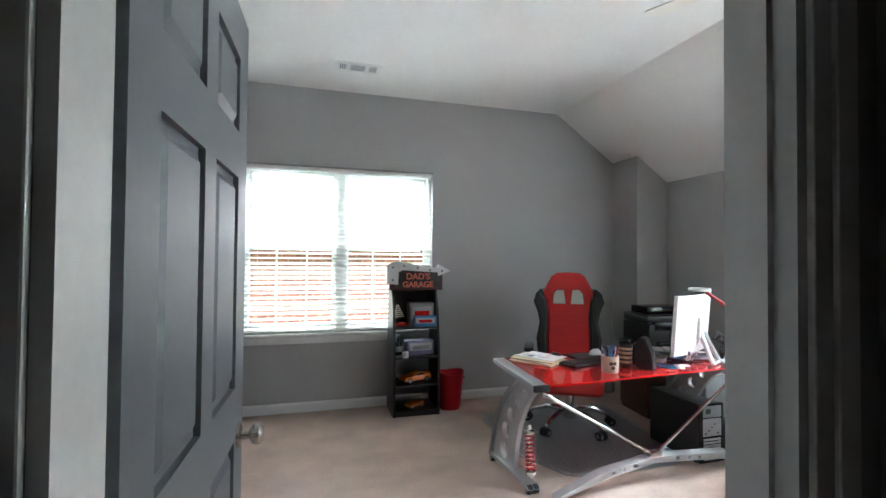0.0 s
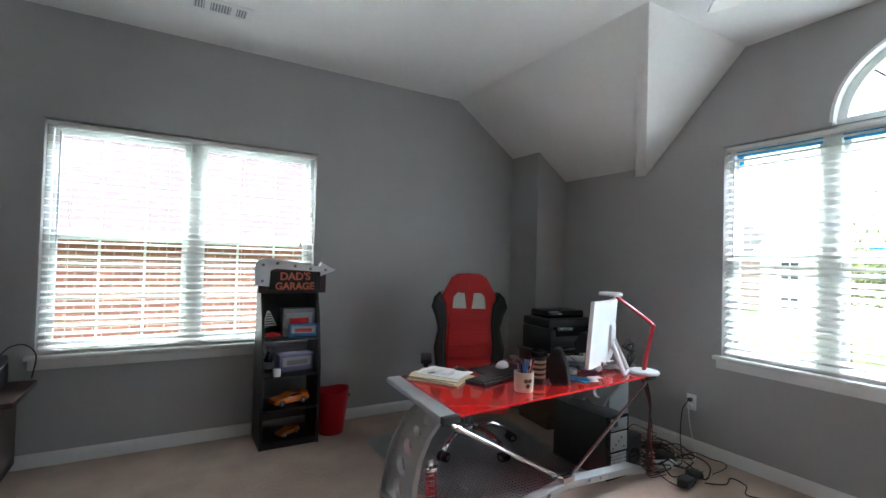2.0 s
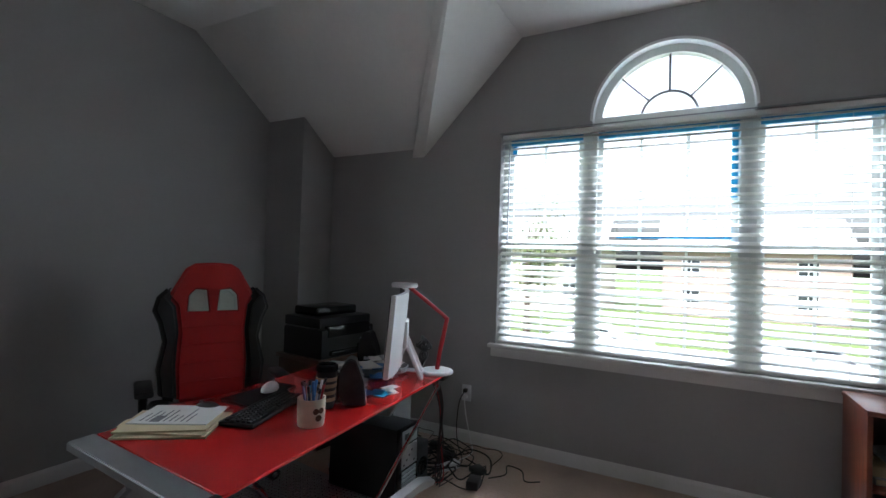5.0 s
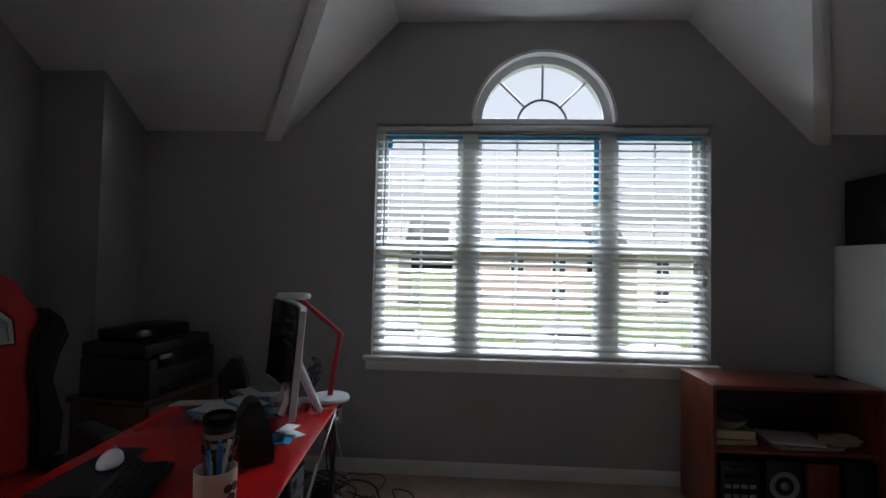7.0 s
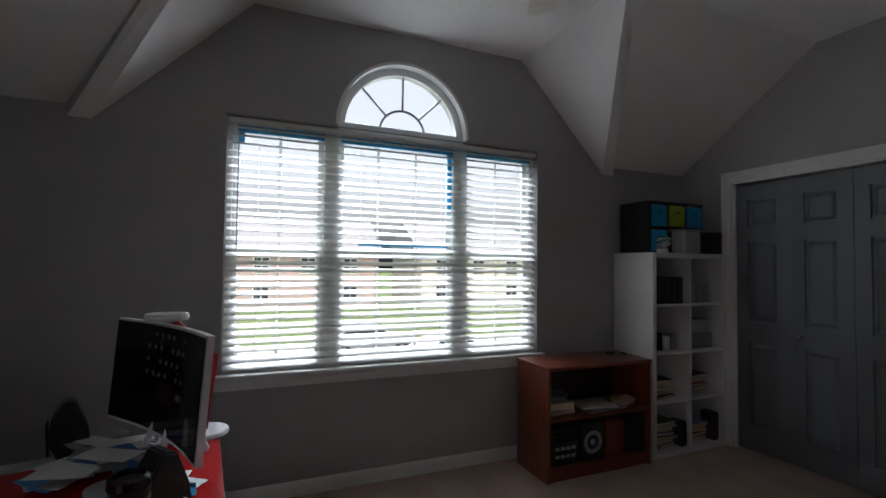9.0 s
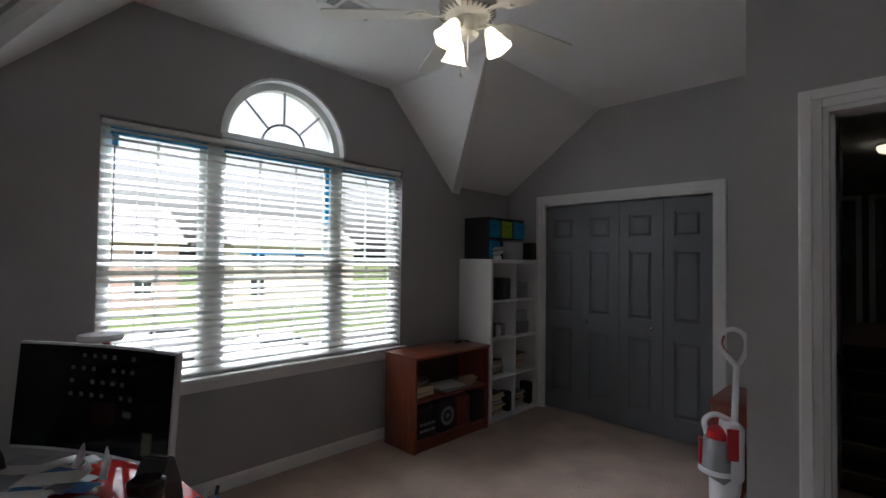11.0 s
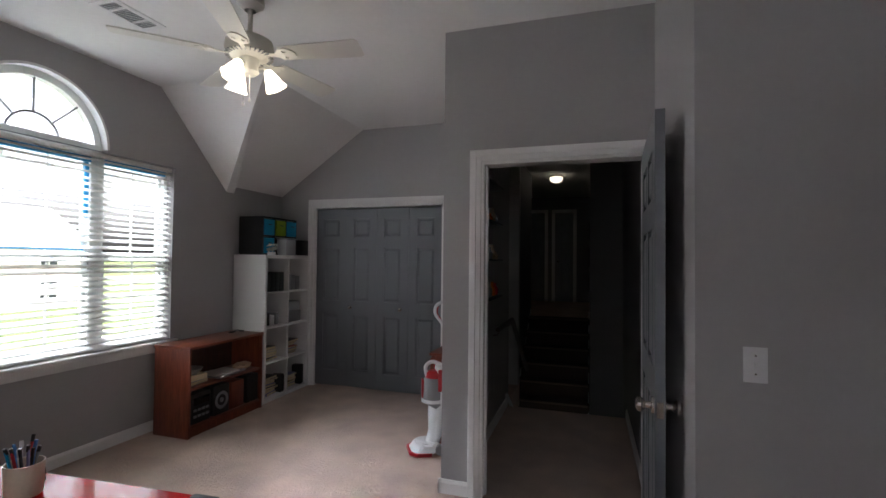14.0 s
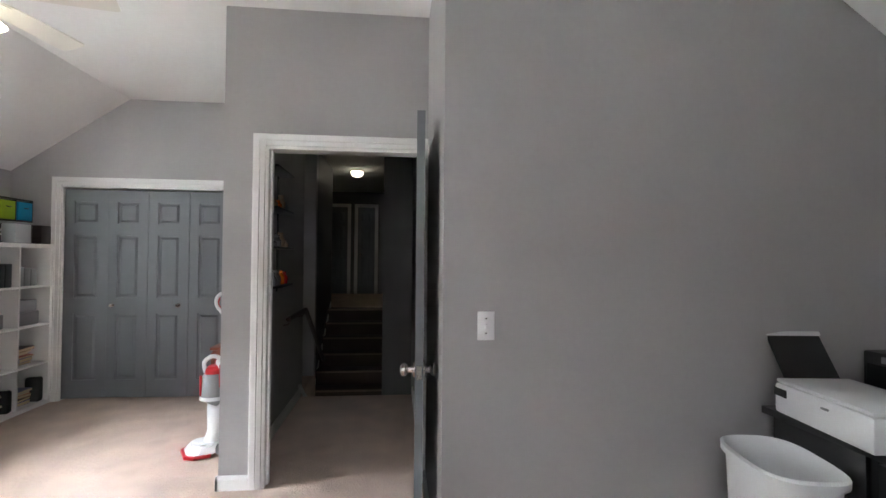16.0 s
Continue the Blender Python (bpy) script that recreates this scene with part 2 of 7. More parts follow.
M_LEAF_O = mat("autumn_leaves", (0.42, 0.12, 0.03), 0.8, var=0.35, scale=2, fine=9)
M_LEAF_G = mat("green_leaves", (0.075, 0.1, 0.03), 0.8, var=0.35, scale=2, fine=9)
M_BARK = mat("bark", (0.09, 0.065, 0.05), 0.95, var=0.3, scale=6, fine=40, bump=0.8, bump_scale=30)
M_SIDING = mat("pale_siding", (0.5, 0.46, 0.4), 0.8, var=0.06)
M_DARKGLASS = mat("dark_window", (0.03, 0.035, 0.04), 0.08, var=0.1)
M_CARWHITE = mat("car_white", (0.75, 0.76, 0.77), 0.25, var=0.03, coat=0.8)


# ---- building helpers ----
def box(bm, x0, x1, y0, y1, z0, z1, bevel=0.0, seg=2, m=None):
    g = bmesh.ops.create_cube(bm, size=1)["verts"]
    for v in g:
        v.co = Vector((x0 + (v.co.x + 0.5) * (x1 - x0), y0 + (v.co.y + 0.5) * (y1 - y0), z0 + (v.co.z + 0.5) * (z1 - z0)))
        if m:
            v.co = m @ v.co
    if bevel:
        es = list({e for v in g for e in v.link_edges})
        bmesh.ops.bevel(bm, geom=es, offset=bevel, segments=seg, affect="EDGES", profile=0.5)
    return bm


def ring(bm, centre, u, v, r, seg):
    return [bm.verts.new(centre + u * (r * math.cos(2 * math.pi * i / seg)) + v * (r * math.sin(2 * math.pi * i / seg))) for i in range(seg)]


def bridge(bm, a, b):
    n = len(a)
    for i in range(n):
        bm.faces.new((a[i], a[(i + 1) % n], b[(i + 1) % n], b[i]))


def tube(bm, pts, radius, seg=8, caps=True):
    """A round bar swept through points; radius is one number or one a point."""
    pts = [Vector(p) for p in pts]
    rs = radius if isinstance(radius, (list, tuple)) else [radius] * len(pts)
    ref, prev = None, None
    for i, p in enumerate(pts):
        d = (pts[min(i + 1, len(pts) - 1)] - pts[max(i - 1, 0)]).normalized()
        if ref is None:
            ref = Vector((0, 0, 1)) if abs(d.z) < 0.9 else Vector((1, 0, 0))
        u = (ref - d * ref.dot(d)).normalized()
        ref = u
        cur = ring(bm, p, u, d.cross(u), rs[i], seg)
        if prev:
            bridge(bm, prev, cur)
        elif caps:
            bm.faces.new(cur[::-1])
        prev = cur
    if caps:
        bm.faces.new(prev)
    return bm


def cyl(bm, p0, p1, r0, r1=None, seg=16):
    return tube(bm, [p0, p1], [r0, r0 if r1 is None else r1], seg)


def lathe(bm, profile, centre=(0, 0, 0), seg=24, m=None, wave=0.0, waves=6):
    """Turns (radius, height) pairs about the upright axis; wave scallops the last ring."""
    c = Vector(centre)
    prev = None
    for k, (r, z) in enumerate(profile):
        cur = []
        for i in range(seg):
            a = 2 * math.pi * i / seg
            rr = r * (1 + (wave * math.cos(waves * a) if k >= len(profile) - 2 else 0))
            p = Vector((rr * math.cos(a), rr * math.sin(a), z)) + c
            cur.append(bm.verts.new(m @ p if m else p))
        if prev:
            bridge(bm, prev, cur)
        prev = cur
    return bm


def lid(bm, r, z, centre=(0, 0, 0), seg=24, m=None):
    c = Vector(centre) + Vector((0, 0, z))
    vs = [bm.verts.new(m @ (c + Vector((r * math.cos(2 * math.pi * i / seg), r * math.sin(2 * math.pi * i / seg), 0))) if m else c + Vector((r * math.cos(2 * math.pi * i / seg), r * math.sin(2 * math.pi * i / seg), 0))) for i in range(seg)]
    bm.faces.new(vs)
    return bm


def prism(bm, outer, holes, place, thick):
    """A flat plate with holes: 2D outlines put in space by place(u, v, w), w from 0 to thick."""
    loops = [outer, *holes]
    lower, upper, edges = [], [], []
    for lp in loops:
        vs = [bm.verts.new(place(u, v, 0)) for u, v in lp]
        lower.append(vs)
        edges += [bm.edges.new((vs[i], vs[(i + 1) % len(vs)])) for i in range(len(vs))]
    faces = [f for f in bmesh.ops.triangle_fill(bm, use_beauty=True, use_dissolve=False, edges=edges)["geom"] if isinstance(f, bmesh.types.BMFace)]
    mp = {}
    for vs, lp in zip(lower, loops):
        for v, (a, b) in zip(vs, lp):
            mp[v] = bm.verts.new(place(a, b, thick))
    for f in faces:
        bm.faces.new([mp[v] for v in reversed(f.verts)])
    for vs in lower:
        for i in range(len(vs)):
            a, b = vs[i], vs[(i + 1) % len(vs)]
            bm.faces.new((a, b, mp[b], mp[a]))
    bmesh.ops.recalc_face_normals(bm, faces=bm.faces[:])
    return bm


def circle2(cx, cy, r, seg=16, r2=None):
    return [(cx + r * math.cos(2 * math.pi * i / seg), cy + (r2 or r) * math.sin(2 * math.pi * i / seg)) for i in range(seg)]


def xyz(u, v, w):
    return Vector((u, v, w))


def to_mesh(name, bm, material, smooth=True):
    bmesh.ops.recalc_face_normals(bm, faces=bm.faces[:])
    me = bpy.data.meshes.new(name)
    bm.to_mesh(me)
    bm.free()
    me.materials.append(material)
    if smooth:
        me.polygons.foreach_set("use_smooth", [True] * len(me.polygons))
        me.set_sharp_from_angle(angle=radians(35))
    return me


def part(name, bm, material, parent, label="", at=None):
    ob = new(name, to_mesh(name, bm, material))
    ob.parent = parent
    if at is not None:
        ob.matrix_local = at
    if label:
        ob["label"] = label
    return ob


def thing(name, m, label, category, group=""):
    ob = new(name)
    ob.empty_display_size = 0.1
    ob.matrix_basis = m
    return tagged(ob, label, category, group)


def single(name, bm, material, m, label, category, group=""):
    ob = new(name, to_mesh(name, bm, material))
    ob.matrix_basis = m
    return tagged(ob, label, category, group)


def structure(name, bm, material, label, category):
    return tagged(new(name, to_mesh(name, bm, material, smooth=False)), label, category, kind="structure")


def B():
    return bmesh.new()


def grid_wall(bm, axis, near, far, us, zs, holes):
    """A wall as one shell: cells of a grid, less those inside holes (u0, u1, z0, z1)."""
    us = sorted({*us, *[h[0] for h in holes], *[h[1] for h in holes]})
    zs = sorted({*zs, *[h[2] for h in holes], *[h[3] for h in holes]})
    vs = {}

    def vert(i, k, side):
        if (i, k, side) not in vs:
            w = near if side == 0 else far
            vs[i, k, side] = bm.verts.new((us[i], w, zs[k]) if axis == "y" else (w, us[i], zs[k]))
        return vs[i, k, side]

    def solid(i, k):
        if not (0 <= i < len(us) - 1 and 0 <= k < len(zs) - 1):
            return False
        u, z = (us[i] + us[i + 1]) / 2, (zs[k] + zs[k + 1]) / 2
        return not any(h[0] < u < h[1] and h[2] < z < h[3] for h in holes)

    for i in range(len(us) - 1):
        for k in range(len(zs) - 1):
            if solid(i, k):
                for s in (0, 1):
                    bm.faces.new([vert(i, k, s), vert(i + 1, k, s), vert(i + 1, k + 1, s), vert(i, k + 1, s)])
                for di, dk, a, b in ((-1, 0, (i, k), (i, k + 1)), (1, 0, (i + 1, k), (i + 1, k + 1)), (0, -1, (i, k), (i + 1, k)), (0, 1, (i, k + 1), (i + 1, k + 1))):
                    if not solid(i + di, k + dk):
                        bm.faces.new([vert(*a, 0), vert(*b, 0), vert(*b, 1), vert(*a, 1)])
    return bm


# ---- floor and walls ----
bm = B()
box(bm, WEST - 0.1, EAST + 0.1, SWITCH_Y, NORTH + 0.1, -0.25, 0)
box(bm, ALC_X, EAST + 0.1, DOOR_Y - 0.12, SWITCH_Y, -0.25, 0)
box(bm, NOOK_X - 0.09, EAST + 0.1, CLOSET_Y - 0.9, DOOR_Y - 0.12, -0.25, 0)
box(bm, -0.23, NOOK_X - 0.09, -1.4, DOOR_Y - 0.12, -0.25, 0)
structure("floor", bm, M_CARPET, "beige-brown cut-pile carpet with faint traffic marks", "floor")

T = 0.14
W1 = (-0.520, 1.180, 0.69, 2.170)      # north window opening
W2 = (0.082, 2.175, 0.732, 2.203)       # east window opening
ARC_Y, ARC_Z, ARC_R = 1.110, 2.233, 0.446
bm = grid_wall(B(), "y", NORTH, NORTH + T, [WEST - T, EAST + T], [0, 3.0], [W1])
structure("wall_north", bm, M_WALL, "grey painted wall with a wide window", "wall")
bm = grid_wall(B(), "x", EAST, EAST + T, [CLOSET_Y - 0.9, NORTH], [0, 3.0], [W2, (ARC_Y - ARC_R, ARC_Y + ARC_R, W2[3], ARC_Z + ARC_R)])
for s in (-1, 1):
    arc = [(ARC_Y + s * ARC_R * math.cos(a), ARC_Z + ARC_R * math.sin(a)) for a in [math.pi / 2 * i / 14 for i in range(15)]]
    arc.append((ARC_Y + s * ARC_R, ARC_Z + ARC_R))
    prism(bm, arc, [], lambda u, v, w: Vector((EAST + w, u, v)), T)
structure("wall_east", bm, M_WALL, "grey painted gable wall with an arched window", "wall")
bm = B()
box(bm, 3.19, EAST, 3.71, NORTH, 0, 2.6)
structure("wall_pier", bm, M_WALL, "grey painted pier in the corner", "wall")
CL = (1.565, 3.10, 0.0, 2.025)          # closet opening
bm = grid_wall(B(), "y", CLOSET_Y, CLOSET_Y - 0.11, [NOOK_X - 0.09, EAST], [0, 3.0], [CL])
box(bm, NOOK_X - 0.09, EAST, CLOSET_Y - 0.9, CLOSET_Y - 0.8, 0, 3.0)
structure("wall_closet", bm, M_WALL, "grey painted wall round the closet", "wall")
DO = (-0.195, 0.73, 0.0, 2.035)         # room door opening
bm = grid_wall(B(), "y", DOOR_Y, DOOR_Y - 0.12, [ALC_X, NOOK_X], [0, 3.0], [DO])
structure("wall_door", bm, M_WALL, "grey painted wall round the open doorway", "wall")
bm = B()
box(bm, NOOK_X - 0.09, NOOK_X, CLOSET_Y, DOOR_Y - 0.12, 0, 3.0)
structure("wall_nook", bm, M_WALL, "grey painted side wall of the closet nook", "wall")
bm = B()
box(bm, ALC_X - T, ALC_X, DOOR_Y - 0.12, SWITCH_Y - T, 0, 3.0)
box(bm, WEST - T, ALC_X, SWITCH_Y - T, SWITCH_Y, 0, 3.0)
structure("wall_south", bm, M_WALL, "grey painted wall with a light switch", "wall")
bm = B()
box(bm, WEST - T, WEST, SWITCH_Y, NORTH, 0, 3.0)
structure("wall_west", bm, M_WALL, "plain grey painted wall", "wall")

# ceiling: flat middle, east and west slopes, and a gabled bay over the arched window
bm = B()


def slab(*pts):
    """A ceiling facet with thickness above it."""
    lo = [bm.verts.new(p) for p in pts]
    hi = [bm.verts.new((p[0], p[1], p[2] + 0.04)) for p in pts]
    bm.faces.new(lo)
    bm.faces.new(hi[::-1])
    bridge(bm, lo, hi)


YB, YT, Y0, Y1 = 0.229, 2.045, CLOSET_Y - 0.9, NORTH + T
ZW = CEIL - 0.7 * (CREASE_W - WEST + T)
slab((CREASE_W, Y0, CEIL), (CREASE_E, Y0, CEIL), (CREASE_E, Y1, CEIL), (CREASE_W, Y1, CEIL))
slab((CREASE_E, YB, CEIL), (EAST + T, YB, CEIL), (EAST + T, YT, CEIL), (CREASE_E, YT, CEIL))
slab((CREASE_W, Y0, CEIL), (CREASE_W, Y1, CEIL), (WEST - T, Y1, ZW), (WEST - T, Y0, ZW))
SL = (CEIL - KNEE_E) / (EAST - CREASE_E)
for s, yc, ye in ((1, YT, Y1), (-1, YB, Y0)):
    xe = EAST + 0.02
    ze = CEIL - SL * (xe - CREASE_E)
    y_in, y_out = yc + s * 0.775, yc + s * 0.88
    zt = 2.075
    slab((CREASE_E, yc, CEIL), (CREASE_E, ye, CEIL), (xe, ye, ze), (xe, y_out, ze))
    slab((CREASE_E, yc, CEIL), (xe, yc, CEIL), (xe, y_in, zt))
    slab((CREASE_E, yc, CEIL), (xe, y_in, zt), (xe, y_out, zt), (CREASE_E + 0.02, yc + s * 0.09, CEIL))
    slab((CREASE_E + 0.02, yc + s * 0.09, CEIL), (xe, y_out, zt), (xe, y_out, ze))
structure("ceiling", bm, M_CEIL, "matt white ceiling with slopes and a gabled bay", "ceiling")
bm = box(B(), WEST - T, EAST + T, Y0, Y1, 3.0, 3.1)
structure("ceiling_attic", bm, M_CEIL, "plain boards above the ceiling", "ceiling")


def skirting(bm, p0, p1, n):
    """A moulded baseboard from p0 to p1 that stands out along n."""
    prof = [(0.0, 0.0), (0.014, 0.0), (0.014, 0.065), (0.009, 0.078), (0.006, 0.085), (0.0, 0.085)]
    a, b, n = Vector(p0), Vector(p1), Vector(n)
    rows = [[bm.verts.new(p + n * o + Vector((0, 0, z))) for o, z in prof] for p in (a, b)]
    bridge(bm, rows[0], rows[1])
    bm.faces.new(rows[0])
    bm.faces.new(rows[1][::-1])


bm = B()
skirting(bm, (WEST, NORTH, 0), (3.19, NORTH, 0), (0, -1, 0))
skirting(bm, (3.19, 3.71, 0), (EAST, 3.71, 0), (0, -1, 0))
skirting(bm, (3.19, NORTH, 0), (3.19, 3.71, 0), (-1, 0, 0))
skirting(bm, (EAST, 3.71, 0), (EAST, CLOSET_Y, 0), (-1, 0, 0))
skirting(bm, (3.19, CLOSET_Y, 0), (EAST, CLOSET_Y, 0), (0, 1, 0))
skirting(bm, (NOOK_X, CLOSET_Y, 0), (1.475, CLOSET_Y, 0), (0, 1, 0))
skirting(bm, (NOOK_X, CLOSET_Y, 0), (NOOK_X, DOOR_Y + 0.014, 0), (1, 0, 0))
skirting(bm, (0.806, DOOR_Y, 0), (NOOK_X + 0.014, DOOR_Y, 0), (0, 1, 0))
skirting(bm, (ALC_X, DOOR_Y, 0), (ALC_X, SWITCH_Y + 0.014, 0), (1, 0, 0))
skirting(bm, (WEST, SWITCH_Y, 0), (ALC_X + 0.014, SWITCH_Y, 0), (0, 1, 0))
structure("baseboard", bm, M_TRIM, "white moulded baseboard", "baseboard")


def casing(bm, u0, u1, ztop, face, d, width=0.09, sill=None):
    """A stepped door casing on a wall across y; d is the way it stands out."""
    for depth, a, b in ((0.012, 0.004, width), (0.02, width * 0.45, width - 0.006)):
        y0, y1 = sorted((face, face + d * depth))
        box(bm, u0 - b, u0 - a, y0, y1, 0, ztop + b, 0.003)
        box(bm, u1 + a, u1 + b, y0, y1, 0, ztop + b, 0.003)
        box(bm, u0 - a, u1 + a, y0, y1, ztop + a, ztop + b, 0.003)


bm = B()
casing(bm, DO[0], DO[1], DO[3], DOOR_Y, 1, 0.076)
casing(bm, DO[0], DO[1], DO[3], DOOR_Y - 0.12, -1)
for x0, x1 in ((DO[0] - 0.004, DO[0] + 0.014), (DO[1] - 0.014, DO[1] + 0.004)):
    box(bm, x0, x1, DOOR_Y - 0.121, DOOR_Y + 0.001, 0, DO[3])
box(bm, DO[0], DO[1], DOOR_Y - 0.121, DOOR_Y + 0.001, DO[3] - 0.014, DO[3] + 0.004)
box(bm, DO[1] - 0.026, DO[1] - 0.013, DOOR_Y - 0.085, DOOR_Y - 0.05, 0, DO[3] - 0.014)
structure("trim_door", bm, M_TRIM, "white painted door casing and jamb", "trim")
bm = B()
casing(bm, CL[0], CL[1], CL[3], CLOSET_Y, 1, 0.085)
box(bm, CL[0] - 0.004, CL[0] + 0.012, CLOSET_Y - 0.11, CLOSET_Y + 0.001, 0, CL[3])
box(bm, CL[1] - 0.012, CL[1] + 0.004, CLOSET_Y - 0.11, CLOSET_Y + 0.001, 0, CL[3])
box(bm, CL[0], CL[1], CLOSET_Y - 0.11, CLOSET_Y + 0.001, CL[3] - 0.012, CL[3] + 0.004)
structure("trim_closet", bm, M_TRIM, "white painted closet casing", "trim")


def panel_leaf(bm, w, h, t, cols, rows):
    """A moulded panel door: leaf from x 0 to w, y -t/2 to t/2; cols and rows are the panels' spans."""
    box(bm, 0, w, -t / 2 + 0.0135, t / 2 - 0.0135, 0, h)
    xs = sorted({0, w, *[c for a in cols for c in a]})
    zs = sorted({0, h, *[r for a in rows for r in a]})
    for s in (-1, 1):
        y0, y1 = sorted((s * (t / 2 - 0.0135), s * t / 2))
        holes = [(a, b, c, d) for a, b in cols for c, d in rows]
        grid_wall(bm, "y", y0, y1, xs, zs, holes)
        for a, b, c, d in holes:
            g = 0.036
            e = 0.017
            o = [(a + e, c + e), (b - e, c + e), (b - e, d - e), (a + e, d - e)]
            i = [(a + g, c + g), (b - g, c + g), (b - g, d - g), (a + g, d - g)]
            yo, yi = s * (t / 2 - 0.0135), s * (t / 2 - 0.001)
            vo = [bm.verts.new((x, yo, z)) for x, z in o]
            vi = [bm.verts.new((x, yi, z)) for x, z in i]
            bridge(bm, vo, vi)
            bm.faces.new(vi)
    return bm


def knob(bm, base, d, scale=1.0):
    """A round door knob on its rose, standing out along d."""
    b, d = Vector(base), Vector(d).normalized()
    pts = [(0.0, 0.033), (0.008, 0.032), (0.012, 0.014), (0.03, 0.012), (0.036, 0.022), (0.046, 0.029), (0.058, 0.028), (0.066, 0.018), (0.068, 0.004)]
    tube(bm, [b + d * (o * scale) for o, r in pts], [r * scale for o, r in pts], 20)
    return bm


# the room door, standing open into the alcove
LEAF_W, LEAF_H = 0.813, 2.012
door_m = pose(DO[0] + 0.004, DOOR_Y + 0.02, 0.012, 0, 0, 87.5)
door = new("door_1", to_mesh("door_1", panel_leaf(B(), LEAF_W, LEAF_H, 0.036, [(0.115, 0.362), (0.451, 0.698)], [(0.2, 0.86), (1.0, 1.56), (1.68, 1.88)]), M_DOOR, False))
door.matrix_basis = door_m
tagged(door, "grey six-panel door standing open, with nickel knobs", "door", kind="structure")
for s in (-1, 1):
    part("door_knob", knob(B(), (LEAF_W - 0.065, s * 0.018, 0.86), (0, s, 0)), M_NICKEL, door, "satin nickel round knob")
bm = box(B(), LEAF_W - 0.0015, LEAF_W + 0.0015, -0.012, 0.012, 0.83, 0.89)
part("latch_plate", bm, M_NICKEL, door, "nickel latch plate")
for z in (0.18, 1.0, 1.8):
    part("hinge", cyl(B(), (-0.004, 0.022, z), (-0.004, 0.022, z + 0.09), 0.007), M_NICKEL, door, "nickel hinge")

# bifold closet doors
LW = (CL[1] - CL[0] - 0.03) / 4
leaf = None
for k in range(4):
    fold = (4.0, -4.0, -0.7, 0.7)[k]        # the pair nearer the window stands a little folded
    m = pose(CL[1] - 0.014 - k * (LW + 0.002), CLOSET_Y - 0.04 - (LW * math.sin(radians(4.0)) if k == 1 else 0), 0.015, 0, 0, 180 + fold)
    if leaf is None:
        lm = to_mesh("closet_door", panel_leaf(B(), LW, 1.985, 0.034, [(0.085, LW - 0.085)], [(0.17, 0.8), (0.95, 1.55), (1.66, 1.87)]), M_DOOR, False)
    leaf = new(f"door_{k + 2}", lm)
    leaf.matrix_basis = m
    tagged(leaf, "grey moulded bifold closet door leaf, closed", "closet door", "closet bifold leaves", "structure")
    if k in (1, 2):
        part("door_knob", knob(B(), (0.05 if k == 1 else LW - 0.09, -0.015, 0.88), (0, -1, 0), 0.55), M_NICKEL, leaf, "small nickel knob")


# ---- windows ----
def sash(bm, u0, u1, z0, z1, w, place, d=0.03):
    """A sash frame: four bars of width w."""
    for a, b, c, e in ((u0, u0 + w, z0, z1), (u1 - w, u1, z0, z1), (u0 + w, u1 - w, z0, z0 + w), (u0 + w, u1 - w, z1 - w, z1)):
        g = [place(u, v, q) for u in (a, b) for v in (c, e) for q in (0, d)]
        lo = Vector([min(p[i] for p in g) for i in range(3)])
        hi = Vector([max(p[i] for p in g) for i in range(3)])
        box(bm, lo.x, hi.x, lo.y, hi.y, lo.z, hi.z, 0.004)


def bar(bm, u0, u1, z0, z1, q0, q1, place, bevel=0.0):
    g = [place(u, v, q) for u in (u0, u1) for v in (z0, z1) for q in (q0, q1)]
    lo = [min(p[i] for p in g) for i in range(3)]
    hi = [max(p[i] for p in g) for i in range(3)]
    return box(bm, lo[0], hi[0], lo[1], hi[1], lo[2], hi[2], bevel)


